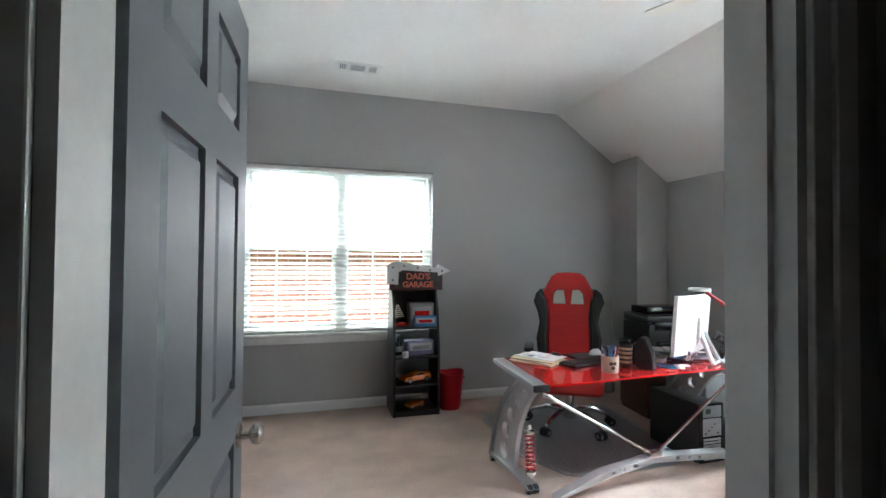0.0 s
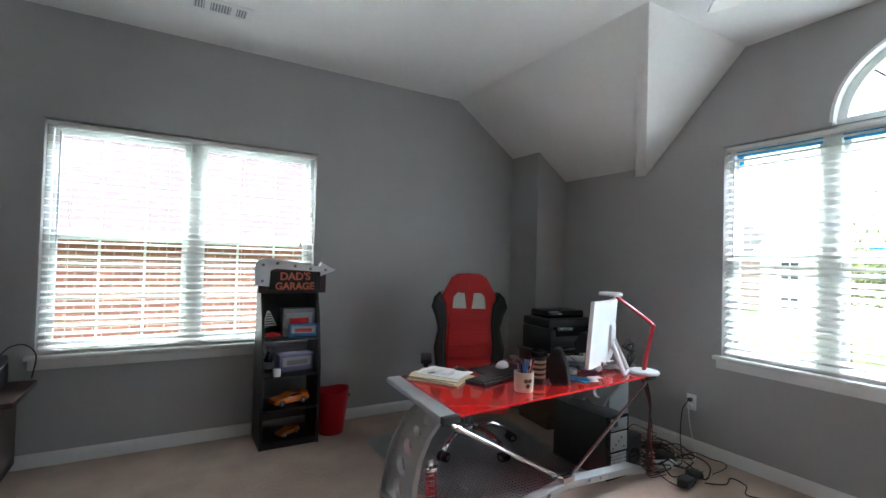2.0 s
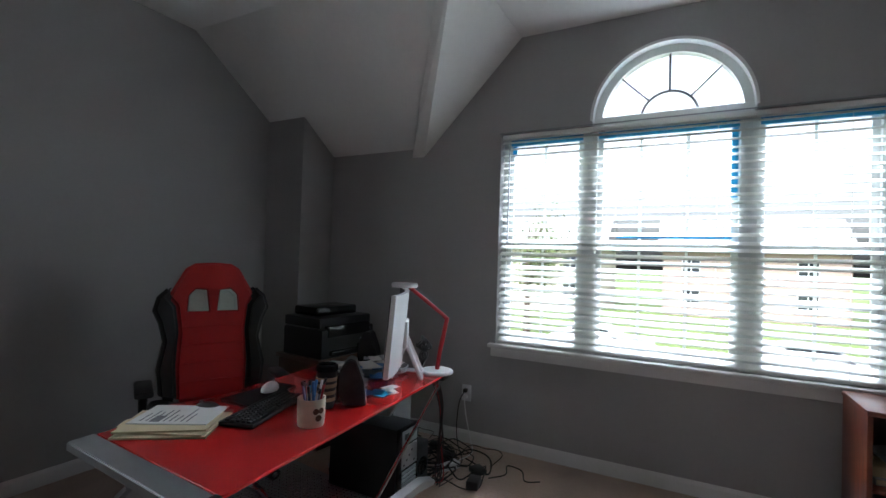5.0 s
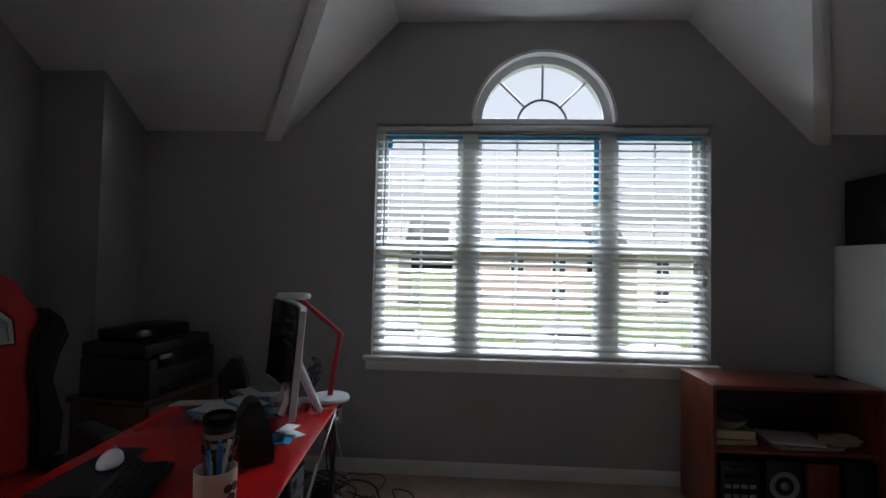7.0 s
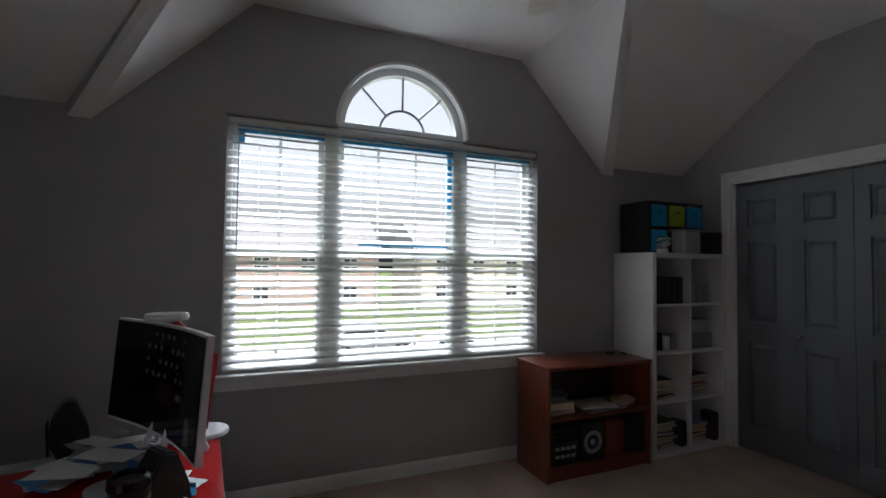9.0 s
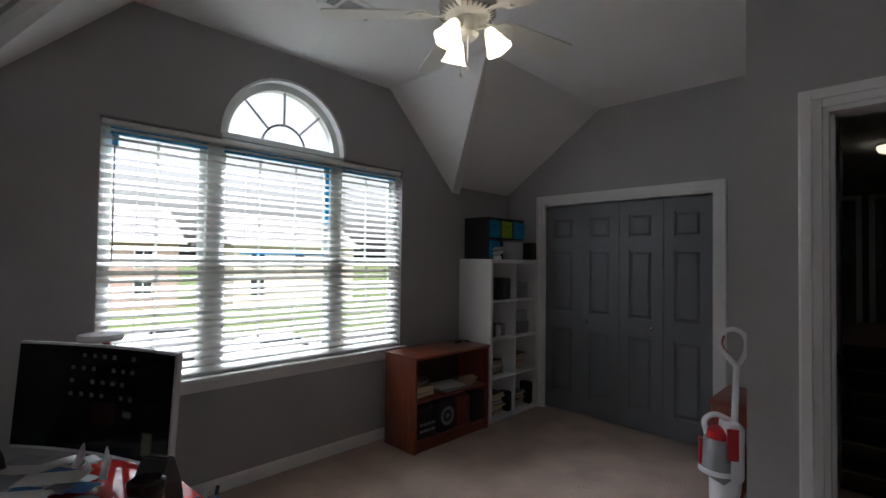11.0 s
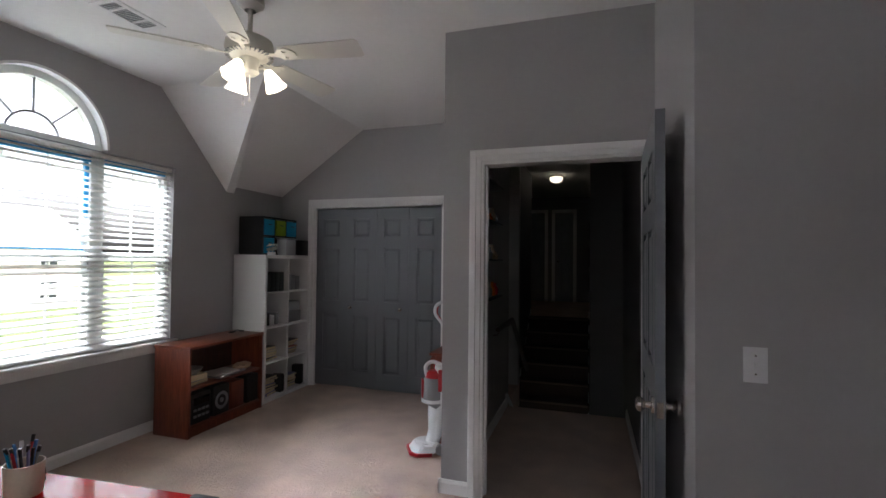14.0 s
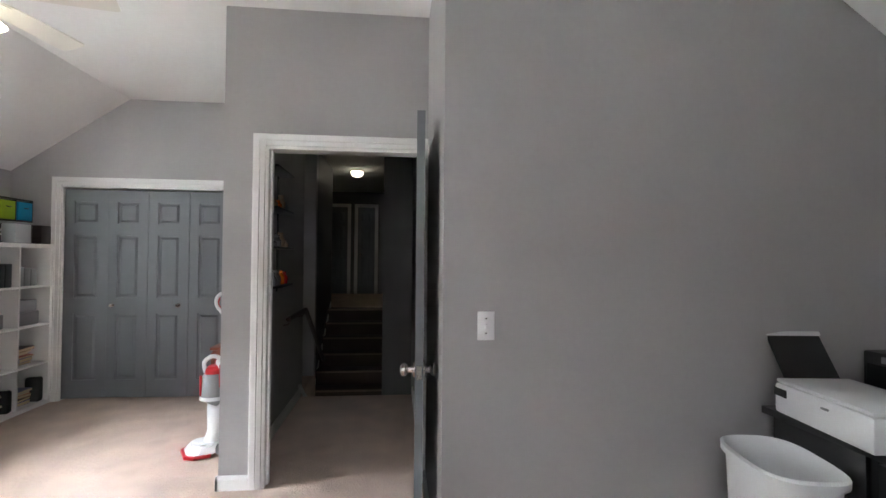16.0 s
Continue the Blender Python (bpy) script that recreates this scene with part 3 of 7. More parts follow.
def make_window(name, place, u0, u1, z0, z1, mullions, mid, muntin_cols, label):
    """place(u, z, q): q is the depth from the room's wall face outwards."""
    win = tagged(new(name), label, "window", kind="structure")
    bm = B()
    sash(bm, u0, u1, z0, z1, 0.035, lambda u, v, q: place(u, v, 0.07 + q), 0.06)
    part("window_frame", bm, M_VINYL, win)
    edges = [u0 + 0.035, *[e for c, w in mullions for e in (c - w / 2, c + w / 2)], u1 - 0.035]
    for c, w in mullions:
        part("mullion", bar(B(), c - w / 2, c + w / 2, z0 + 0.035, z1 - 0.035, 0.065, 0.13, place, 0.004), M_VINYL, win)
    for k in range(0, len(edges), 2):
        a, b = edges[k], edges[k + 1]
        for zz0, zz1, q in ((z0 + 0.035, mid + 0.02, 0.078), (mid - 0.02, z1 - 0.035, 0.1)):
            bm = B()
            sash(bm, a, b, zz0, zz1, 0.036, lambda u, v, w: place(u, v, q + w), 0.022)
            sh = part("sash", bm, M_VINYL, win)
            pane = part("pane", bar(B(), a + 0.036, b - 0.036, zz0 + 0.036, zz1 - 0.036, q + 0.009, q + 0.012, place), M_GLASS, sh, "clear window pane")
            pane.visible_shadow = False
            n = muntin_cols[k // 2]
            for j in range(1, n):
                u = a + (b - a) * j / n
                part("muntin", bar(B(), u - 0.008, u + 0.008, zz0 + 0.036, zz1 - 0.036, q + 0.004, q + 0.008, place), M_VINYL, sh)
            zc = (zz0 + zz1) / 2
            part("muntin", bar(B(), a + 0.036, b - 0.036, zc - 0.008, zc + 0.008, q + 0.003, q + 0.0075, place), M_VINYL, sh)
    bm = B()
    bar(bm, u0 - 0.045, u1 + 0.045, z0 - 0.028, z0 - 0.001, -0.045, 0.075, place, 0.006)
    part("window_sill", bm, M_TRIM, win, "white wooden stool")
    bm = B()
    bar(bm, u0 - 0.03, u1 + 0.03, z0 - 0.09, z0 - 0.028, -0.018, 0.0, place, 0.004)
    part("apron", bm, M_TRIM, win, "white apron moulding")
    # a grey strip draws the dark shadow line along the opening's head
    part("head_shadow_line", bar(B(), u0 - 0.012, u1 + 0.012, z1 + 0.001, z1 + 0.008, -0.004, 0.0, place), M_GREY, win, "dark strip drawn for the shadow line over the opening")
    return win


def north(u, v, q):
    return Vector((u, NORTH + q, v))


def east(u, v, q):
    return Vector((EAST + q, u, v))


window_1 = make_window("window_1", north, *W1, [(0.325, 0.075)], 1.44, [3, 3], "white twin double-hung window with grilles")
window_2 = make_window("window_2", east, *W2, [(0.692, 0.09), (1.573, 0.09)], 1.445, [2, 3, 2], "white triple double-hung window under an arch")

# half-round window above, with its plastered reveal
win3 = tagged(new("window_3"), "half-round white sunburst window", "window", kind="structure")


def arch_band(bm, r0, r1, x0, x1, n=28):
    pr = [(ARC_Y + r1 * math.cos(math.pi * i / n), ARC_Z + r1 * math.sin(math.pi * i / n)) for i in range(n + 1)]
    pr += [(ARC_Y + r0 * math.cos(math.pi * i / n), ARC_Z + r0 * math.sin(math.pi * i / n)) for i in range(n, -1, -1)]
    return prism(bm, pr, [], lambda u, v, w: Vector((x0 + w, u, v)), x1 - x0)


part("arch_trim", arch_band(B(), ARC_R - 0.006, ARC_R + 0.012, EAST - 0.004, EAST + 0.1), M_TRIM, win3, "white arched edge trim")
part("window_frame", arch_band(B(), ARC_R - 0.055, ARC_R - 0.004, EAST + 0.06, EAST + 0.12), M_VINYL, win3)
bm = bar(B(), ARC_Y - ARC_R + 0.006, ARC_Y + ARC_R - 0.006, W2[3] - 0.004, ARC_Z + 0.028, 0.05, 0.125, east, 0.004)
part("window_sill", bm, M_VINYL, win3)
bm = prism(B(), [(ARC_Y + (ARC_R - 0.05) * math.cos(math.pi * i / 24), ARC_Z + (ARC_R - 0.05) * math.sin(math.pi * i / 24)) for i in range(25)], [], lambda u, v, w: Vector((EAST + 0.09 + w, u, v)), 0.003)
pane = part("pane", bm, M_GLASS, win3, "clear half-round pane")
pane.visible_shadow = False
part("muntin", arch_band(B(), 0.153, 0.167, EAST + 0.08, EAST + 0.088, 18), M_GREY, win3)
for a in (45, 90, 135):
    c, s = math.cos(radians(a)), math.sin(radians(a))
    part("muntin", tube(B(), [(EAST + 0.084, ARC_Y + 0.16 * c, ARC_Z + 0.16 * s), (EAST + 0.084, ARC_Y + 0.4 * c, ARC_Z + 0.4 * s)], 0.008, 6), M_GREY, win3)


def blind(name, place, u0, u1, z0, z1, tilt, cords, label, wand):
    """A two-inch slat blind inside the opening; tilt in degrees, inner edge down."""
    bl = thing(name, Matrix.Identity(4), label, "window blind", "window blinds")
    part("headrail", bar(B(), u0 + 0.006, u1 - 0.006, z1 - 0.034, z1 - 0.004, 0.012, 0.058, place, 0.004), M_SLAT, bl, "narrow white headrail")
    n = int((z1 - z0 - 0.1) / 0.0445)
    me = None
    c, s = math.cos(radians(tilt)) * 0.025, math.sin(radians(tilt)) * 0.025
    for k in range(n + 1):
        z = z0 + 0.035 + k * (z1 - z0 - 0.09) / n
        if me is None:
            bm = B()
            rows = []
            for f in (-1, -0.5, 0, 0.5, 1):
                crown = 0.0022 * (1 - f * f)
                rows.append([(0.034 + f * c - crown * s * 40, f * s + crown), (0.034 + f * c - crown * s * 40, f * s + crown - 0.0026)])
            loop = [r[0] for r in rows] + [r[1] for r in reversed(rows)]
            ends = [[bm.verts.new(place(u, b, a)) for a, b in loop] for u in (u0 + 0.008, u1 - 0.008)]
            bridge(bm, ends[0], ends[1])
            bm.faces.new(ends[0])
            bm.faces.new(ends[1][::-1])
            me = to_mesh("slat", bm, M_SLAT)
        ob = new("slat", me)
        ob.parent = bl
        ob.location = (0, 0, z + random.uniform(-0.0012, 0.0012))
        ob.rotation_euler = (random.uniform(-0.0012, 0.0012), random.uniform(-0.0012, 0.0012), 0)
    part("bottom_rail", bar(B(), u0 + 0.008, u1 - 0.008, z0 + 0.003, z0 + 0.02, 0.012, 0.058, place, 0.004), M_SLAT, bl, "white bottom rail")
    for u in cords:
        part("ladder_cord", tube(B(), [place(u, z0 + 0.02, 0.008), place(u, z1 - 0.06, 0.008)], 0.0012, 5), M_PAPER, bl, "thin white ladder cord")
    part("wand", tube(B(), [place(wand, z1 - 0.07, 0.003), place(wand, z1 - 0.78, -0.001)], 0.004, 6), M_CLEAR, bl, "clear tilt wand")
    return bl


blind_n = blind("window_blind", north, *W1, 14, (-0.38, 0.16, 0.64, 1.02), "white slat blind lowered, slats nearly level", -0.44)
blind_e = blind("window_blind", east, *W2, 27, (0.25, 0.85, 1.4, 2.0), "white slat blind lowered, slats half tilted", 2.11)
# lift cords with tassels
for place, u, z0, z1, bl in ((north, 1.07, 1.46, 2.1, blind_n), (east, 0.125, 1.25, 2.15, blind_e)):
    part("lift_cord", tube(B(), [place(u, z1, 0.002), place(u, z0, 0.0)], 0.0016, 5), M_PAPER, bl, "lift cord")
    bm = lathe(B(), [(0.001, 0.0), (0.007, -0.008), (0.011, -0.04), (0.001, -0.045)], place(u, z0, -0.002), 10)
    part("tassel", bm, M_NICKEL if place is north else M_PAPER, bl, "cord tassel")

# strips of painter's tape left on the east window's sashes
tape = thing("masking_tape", Matrix.Identity(4), "bright blue masking tape stuck on window sashes", "tape")
for a, b in ((0.11, 0.64), (0.74, 1.52), (1.62, 2.12)):
    part("tape_strip", bar(B(), a, b, 2.128, 2.168, 0.0605, 0.0645, east), M_TAPE, tape)
for u0, u1, z0, z1 in ((0.745, 0.777, 1.72, 2.127), (2.08, 2.11, 2.06, 2.127), (0.77, 1.4, 1.478, 1.497)):
    part("tape_strip", bar(B(), u0, u1, z0, z1, 0.072, 0.0765, east), M_TAPE, tape)


# ---- the hall and the split stairs beyond the doorway ----
HX0, HX1 = -0.23, NOOK_X - 0.09
SX0, SX1 = 0.1, 1.04       # the stairs, a little east of the landing
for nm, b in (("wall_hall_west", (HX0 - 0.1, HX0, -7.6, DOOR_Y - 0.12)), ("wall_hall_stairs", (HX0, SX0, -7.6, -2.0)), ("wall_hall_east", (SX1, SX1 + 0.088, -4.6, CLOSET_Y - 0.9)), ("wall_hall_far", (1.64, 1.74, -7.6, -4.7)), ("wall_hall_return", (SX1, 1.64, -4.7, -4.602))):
    structure(nm, box(B(), *b, -1.0, 3.0), M_HALLWALL, "hall wall beside the stairs, its grey darkened for the dim hall", "wall")
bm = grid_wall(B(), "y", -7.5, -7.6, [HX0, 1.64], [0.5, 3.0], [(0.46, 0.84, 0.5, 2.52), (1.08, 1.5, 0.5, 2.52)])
structure("wall_hall_end", bm, M_HALLWALL, "wall at the far end of the hall, its grey darkened for dimness", "wall")
bm = box(B(), HX0 - 0.1, SX1 + 0.085, -4.6, DOOR_Y - 0.125, 2.875, 2.98)
box(bm, HX0 - 0.1, 1.74, -8.7, -4.6, 2.875, 2.98)
structure("ceiling_hall", bm, M_CEIL, "white hall ceiling", "ceiling")
bm = B()
box(bm, HX0, 1.64, -8.6, -4.56, 0.3, 0.54)
box(bm, HX0, SX1, -2.62, -2.4, -0.9, -0.72)
structure("floor_hall", bm, M_CARPET, "beige carpet on the upper hall floor", "floor")
down = structure("stairs_down", box(B(), HX0, HX1, -2.4, -1.4, -0.98, -0.9), M_STAIR, "carpeted steps, darkened for the dim hall, that lead down from the landing", "stairs")
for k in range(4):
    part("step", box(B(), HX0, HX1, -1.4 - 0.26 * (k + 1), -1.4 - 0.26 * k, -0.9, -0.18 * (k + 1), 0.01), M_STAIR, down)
stairs = structure("stairs_up", box(B(), SX0, SX1, -4.56, -2.62, -0.98, -0.9), M_STAIR, "dark carpeted steps, dimmed further in colour, that rise to the upper hall", "stairs")
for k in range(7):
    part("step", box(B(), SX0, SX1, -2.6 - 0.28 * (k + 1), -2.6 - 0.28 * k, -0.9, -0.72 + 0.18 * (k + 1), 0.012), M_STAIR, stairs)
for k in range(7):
    part("nosing", box(B(), SX0 + 0.02, SX1 - 0.02, -2.6 - 0.28 * k - 0.012, -2.6 - 0.28 * k + 0.006, -0.72 + 0.18 * (k + 1) - 0.022, -0.72 + 0.18 * (k + 1) + 0.004, 0.004), M_NOSE, stairs, "pale step edge, dulled in colour for the dim hall")
bm = B()
for z0, y0, z1, y1 in ((0.0, -1.35, -0.72, -2.45),):
    tube(bm, [(HX1 - 0.012, y0, z0 + 0.12), (HX1 - 0.012, y1, z1 + 0.12)], 0.02, 6)
for x in (SX0 + 0.012, SX1 - 0.012):
    prism(bm, [(-2.6, -0.62), (-4.56, 0.64), (-4.56, 0.5), (-2.6, -0.76)], [], lambda u, v, w: Vector((x - 0.006 + w, u, v)), 0.012)
skirting(bm, (HX1, DOOR_Y - 0.14, 0), (HX1, -1.4, 0), (-1, 0, 0))
skirting(bm, (HX0, -1.4, 0), (HX0, DOOR_Y - 0.14, 0), (1, 0, 0))
structure("trim_hall", bm, M_TRIM, "white skirting and stringers along the stairs", "trim")
for k, (x0, x1, ang) in enumerate(((0.46, 0.84, 0), (1.08, 1.5, 0))):
    bm = B()
    casing(bm, x0, x1, 2.52, -7.5, 1, 0.08)
    structure(f"trim_hall_door_{k + 1}", bm, M_TRIM, "white casing of a far hall door", "trim")
    d = new(f"door_{k + 6}", to_mesh("hall_door", panel_leaf(B(), x1 - x0, 1.98, 0.035, [(0.06, (x1 - x0) / 2 - 0.03), ((x1 - x0) / 2 + 0.03, x1 - x0 - 0.06)], [(0.2, 0.86), (1.0, 1.56), (1.66, 1.88)]), M_DOOR, False))
    d.matrix_basis = pose(x0, -7.56, 0.54)
    tagged(d, "panelled door at the far end of the hall, closed", "door", kind="structure")
    part("door_knob", knob(B(), (x1 - x0 - 0.06, 0.018, 0.9), (0, 1, 0)), M_NICKEL, d, "nickel knob")

# hall ceiling lamp
hl = thing("ceiling_lamp", pose(0.64, -4.75, 2.875), "small round flush lamp, lit, on the hall ceiling", "ceiling lamp")
part("base", lid(lathe(B(), [(0.11, 0.0), (0.11, -0.02), (0.1, -0.03)]), 0.1, -0.03), M_NICKEL, hl, "nickel base")
part("shade", lid(lathe(B(), [(0.1, -0.03), (0.105, -0.06), (0.085, -0.1), (0.045, -0.12)]), 0.045, -0.12), M_HALLGLASS, hl, "lit frosted glass bowl")

# black wall rack with small things on the hall wall
rack = thing("wall_rack", pose(HX1, -0.25, 1.1), "tall black wall rack holding small ornaments", "wall shelf")
for y in (-0.2, 0.2):
    part("upright", box(B(), -0.012, 0.0, y - 0.012, y + 0.012, 0, 1.0, 0.003), M_BLACKWOOD, rack)
for z in (0.05, 0.33, 0.61, 0.9):
    part("shelf", box(B(), -0.12, 0.0, -0.25, 0.25, z, z + 0.015, 0.003), M_BLACKWOOD, rack)
random.seed(5)
for z in (1.165, 1.445, 1.725):
    for k in range(4):
        h, y = random.uniform(0.05, 0.12), -0.43 + 0.11 * k
        c = random.choice([M_ORANGE, M_GREY, M_TOYRED, M_TEXTILE])
        single("ornament", lid(lathe(B(), [(0.0, 0), (0.03, 0), (0.034, h * 0.5), (0.018, h * 0.8), (0.022, h)], seg=12), 0.022, h, seg=12), c, pose(HX1 - 0.06, y, z), "small ornament standing on the wall rack", "ornament", "rack ornaments")
rail = thing("handrail", Matrix.Identity(4), "dark wooden handrail on metal brackets", "handrail")
part("rail", tube(B(), [(HX1 - 0.06, -0.62, 0.86), (HX1 - 0.06, -1.35, 0.86), (HX1 - 0.06, -2.5, 0.12)], 0.022, 10), M_DARKWOOD, rail)
for y, z in ((-0.7, 0.86), (-1.3, 0.86), (-2.3, 0.25)):
    part("bracket", tube(B(), [(HX1 - 0.002, y, z - 0.06), (HX1 - 0.04, y, z - 0.055), (HX1 - 0.06, y, z - 0.02)], 0.007, 6), M_NICKEL, rail)
for z, y in ((1.35, -4.2), (1.0, -4.0), (1.75, -4.4)):
    fr = thing("picture_frame", pose(SX0, y, z), "dark framed picture on the stair wall", "picture frame", "stair pictures")
    part("frame", box(B(), 0, 0.02, -0.14, 0.14, 0, 0.3, 0.004), M_BLACKWOOD, fr)
    part("print", box(B(), 0.018, 0.022, -0.11, 0.11, 0.03, 0.27), M_GREY, fr, "plain grey print")

# ---- ceiling fan with three lit shades ----
FX, FY = 1.905, 1.10
fan = thing("ceiling_fan", pose(FX, FY, CEIL), "white five-blade ceiling fan with three lit tulip lamps", "ceiling fan")
part("canopy", lathe(B(), [(0.075, 0), (0.072, -0.035), (0.032, -0.065)]), M_FANWHITE, fan)
part("downrod", cyl(B(), (0, 0, -0.06), (0, 0, -0.235), 0.014), M_FANWHITE, fan)
bm = lathe(B(), [(0.02, -0.205), (0.08, -0.215), (0.122, -0.238), (0.13, -0.285), (0.118, -0.317), (0.085, -0.332), (0.05, -0.337)], seg=36)
motor = part("motor_housing", bm, M_FANWHITE, fan)
for k in range(30):
    a = 2 * math.pi * k / 30
    part("vent_fin", box(B(), 0.1, 0.127, -0.003, 0.003, -0.326, -0.316, m=pose(0, 0, 0, 0, 0, math.degrees(a))), M_GREY, motor)
part("switch_housing", lid(lathe(B(), [(0.052, -0.332), (0.055, -0.352), (0.047, -0.39), (0.052, -0.408), (0.036, -0.424)]), 0.036, -0.424), M_FANWHITE, fan)
blade_me = iron_me = None
for k in range(5):
    a = 44 + 72 * k
    if blade_me is None:
        out = [(0.19, -0.05), (0.24, -0.058), (0.56, -0.07), (0.63, -0.07), (0.646, -0.058), (0.65, 0.0), (0.646, 0.058), (0.63, 0.07), (0.56, 0.07), (0.24, 0.058), (0.19, 0.05), (0.178, 0.0)]
        blade_me = to_mesh("blade", prism(B(), out, [], xyz, 0.006), M_FANWHITE)
        iron = [(0.09, -0.014), (0.16, -0.012), (0.19, -0.045), (0.235, -0.05), (0.27, -0.02), (0.275, 0.0), (0.27, 0.02), (0.235, 0.05), (0.19, 0.045), (0.16, 0.012), (0.09, 0.014)]
        iron_me = to_mesh("blade_iron", prism(B(), iron, [circle2(0.215, 0.024, 0.011, 10), circle2(0.215, -0.024, 0.011, 10)], xyz, 0.005), M_FANWHITE)
    bl = new("blade", blade_me)
    bl.parent = fan
    bl.matrix_local = pose(0, 0, -0.318, 0, 0, a) @ pose(0, 0, 0, -11, 0, 0)
    ir = new("blade_iron", iron_me)
    ir.parent = bl
    ir.location = (0, 0, -0.0062)
for k in range(3):
    a = radians(98 + 120 * k)
    d = Vector((math.cos(a), math.sin(a), 0))
    part("lamp_arm", tube(B(), [d * 0.03 + Vector((0, 0, -0.385)), d * 0.07 + Vector((0, 0, -0.375)), d * 0.097 + Vector((0, 0, -0.39))], 0.009, 8), M_FANWHITE, fan)
    m = Matrix.Translation(d * 0.095 + Vector((0, 0, -0.386))) @ Matrix.Rotation(radians(27), 4, Vector((0, 0, -1)).cross(d))
    bm = lathe(B(), [(0.018, 0.0), (0.025, -0.011), (0.031, -0.027), (0.041, -0.054), (0.048, -0.076), (0.055, -0.096), (0.062, -0.108)], seg=30, m=m, wave=0.05)
    part("shade", bm, M_LAMPGLASS, fan, "lit frosted tulip glass shade")
for x, z in ((0.02, -0.577), (-0.022, -0.56)):
    ch = part("pull_chain", tube(B(), [(x, 0.02, -0.418), (x, 0.02, z)], 0.0016, 5), M_NICKEL, fan, "thin pull chain")
    part("pull", lathe(B(), [(0.001, 0.0), (0.006, -0.006), (0.008, -0.02), (0.001, -0.028)], (x, 0.02, z), 10), M_FANWHITE, ch, "small white pull")


def ceiling_vent(name, m, w, d, dark):
    v = thing(name, m, "white louvred ceiling register" if not dark else "white ceiling register with open louvres", "ceiling vent", "ceiling vents")
    prism_b = B()
    outer = [(-w / 2, -d / 2), (w / 2, -d / 2), (w / 2, d / 2), (-w / 2, d / 2)]
    inner = [(-w / 2 + 0.03, -d / 2 + 0.035), (w / 2 - 0.03, -d / 2 + 0.035), (w / 2 - 0.03, d / 2 - 0.035), (-w / 2 + 0.03, d / 2 - 0.035)]
    part("frame", prism(prism_b, outer, [inner], lambda a, b, c: Vector((a, b, -0.006 + c)), 0.006), M_TRIM, v)
    part("backing", box(B(), -w / 2 + 0.03, w / 2 - 0.03, -d / 2 + 0.035, d / 2 - 0.035, -0.002, -0.0005), M_GREY, v, "dark duct opening")
    n = int((w - 0.06) / 0.016)
    me = None
    for k in range(n + 1):
        x = -w / 2 + 0.034 + k * (w - 0.068) / n
        if abs(k - n / 4) < 0.6 or abs(k - 3 * n / 4) < 0.6:
            part("divider", box(B(), x - 0.008, x + 0.008, -d / 2 + 0.035, d / 2 - 0.035, -0.006, -0.002), M_TRIM, v)
            continue
        if me is None:
            me = to_mesh("slat", box(B(), -0.004, 0.004, -d / 2 + 0.035, d / 2 - 0.035, -0.0008, 0.0008, m=pose(0, 0, 0, 0, 40, 0)), M_TRIM)
        ob = new("slat", me)
        ob.parent = v
        ob.location = (x, 0, -0.006)
    return v


ceiling_vent("ceiling_vent", pose(0.40, 3.52, CEIL), 0.36, 0.18, False)
ceiling_vent("ceiling_vent", pose(2.72, 1.17, CEIL, 0, 0, 90), 0.34, 0.19, True)

# ---- light switch and outlet ----
sw = thing("light_switch", pose(-0.415, SWITCH_Y, 1.102, 0, 0, 180), "white single toggle switch plate on the wall", "light switch")
part("plate", box(B(), -0.035, 0.035, -0.006, 0, -0.058, 0.058, 0.003), M_WHITE, sw)
part("toggle", box(B(), -0.005, 0.005, -0.016, -0.004, -0.012, 0.008, 0.002), M_WHITE, sw)
for z in (-0.03, 0.03):
    part("screw", cyl(B(), (0, -0.0055, z), (0, -0.0072, z), 0.003, seg=10), M_NICKEL, sw)
for ys, zs in ((2.385, 0.35),):
    o = thing("wall_outlet", pose(EAST, ys, zs, 0, 0, -90), "white double wall outlet with two plugs", "wall outlet")
    part("plate", box(B(), -0.036, 0.036, -0.006, 0, -0.058, 0.058, 0.003), M_WHITE, o)
    part("plug", box(B(), -0.014, 0.014, -0.04, -0.005, 0.008, 0.034, 0.005), M_BLACK, o, "black plug")
    part("plug", box(B(), -0.014, 0.014, -0.035, -0.005, -0.034, -0.01, 0.005), M_WHITE, o, "white plug")

# ---- racing-style desk ----
DZ = 0.725
desk = thing("desk", pose(1.195, 2.022, 0, 0, 0, 4.3) @ Matrix.Diagonal((1.087, 0.9, 0.95, 1)), "racing-style desk with red glass top and silver legs", "desk")
FL = 0.095     # the end rails run together towards the back
bm = prism(B(), [(0.078, 0.0), (1.382, 0.0), (1.382 - FL, 0.78), (0.078 + FL, 0.78)], [], lambda u, v, w: Vector((u, v, DZ - 0.012 + w)), 0.012)
bmesh.ops.bevel(bm, geom=bm.edges[:], offset=0.003, segments=2, affect="EDGES")
part("tabletop", bm, M_RED, desk, "glossy red glass top")
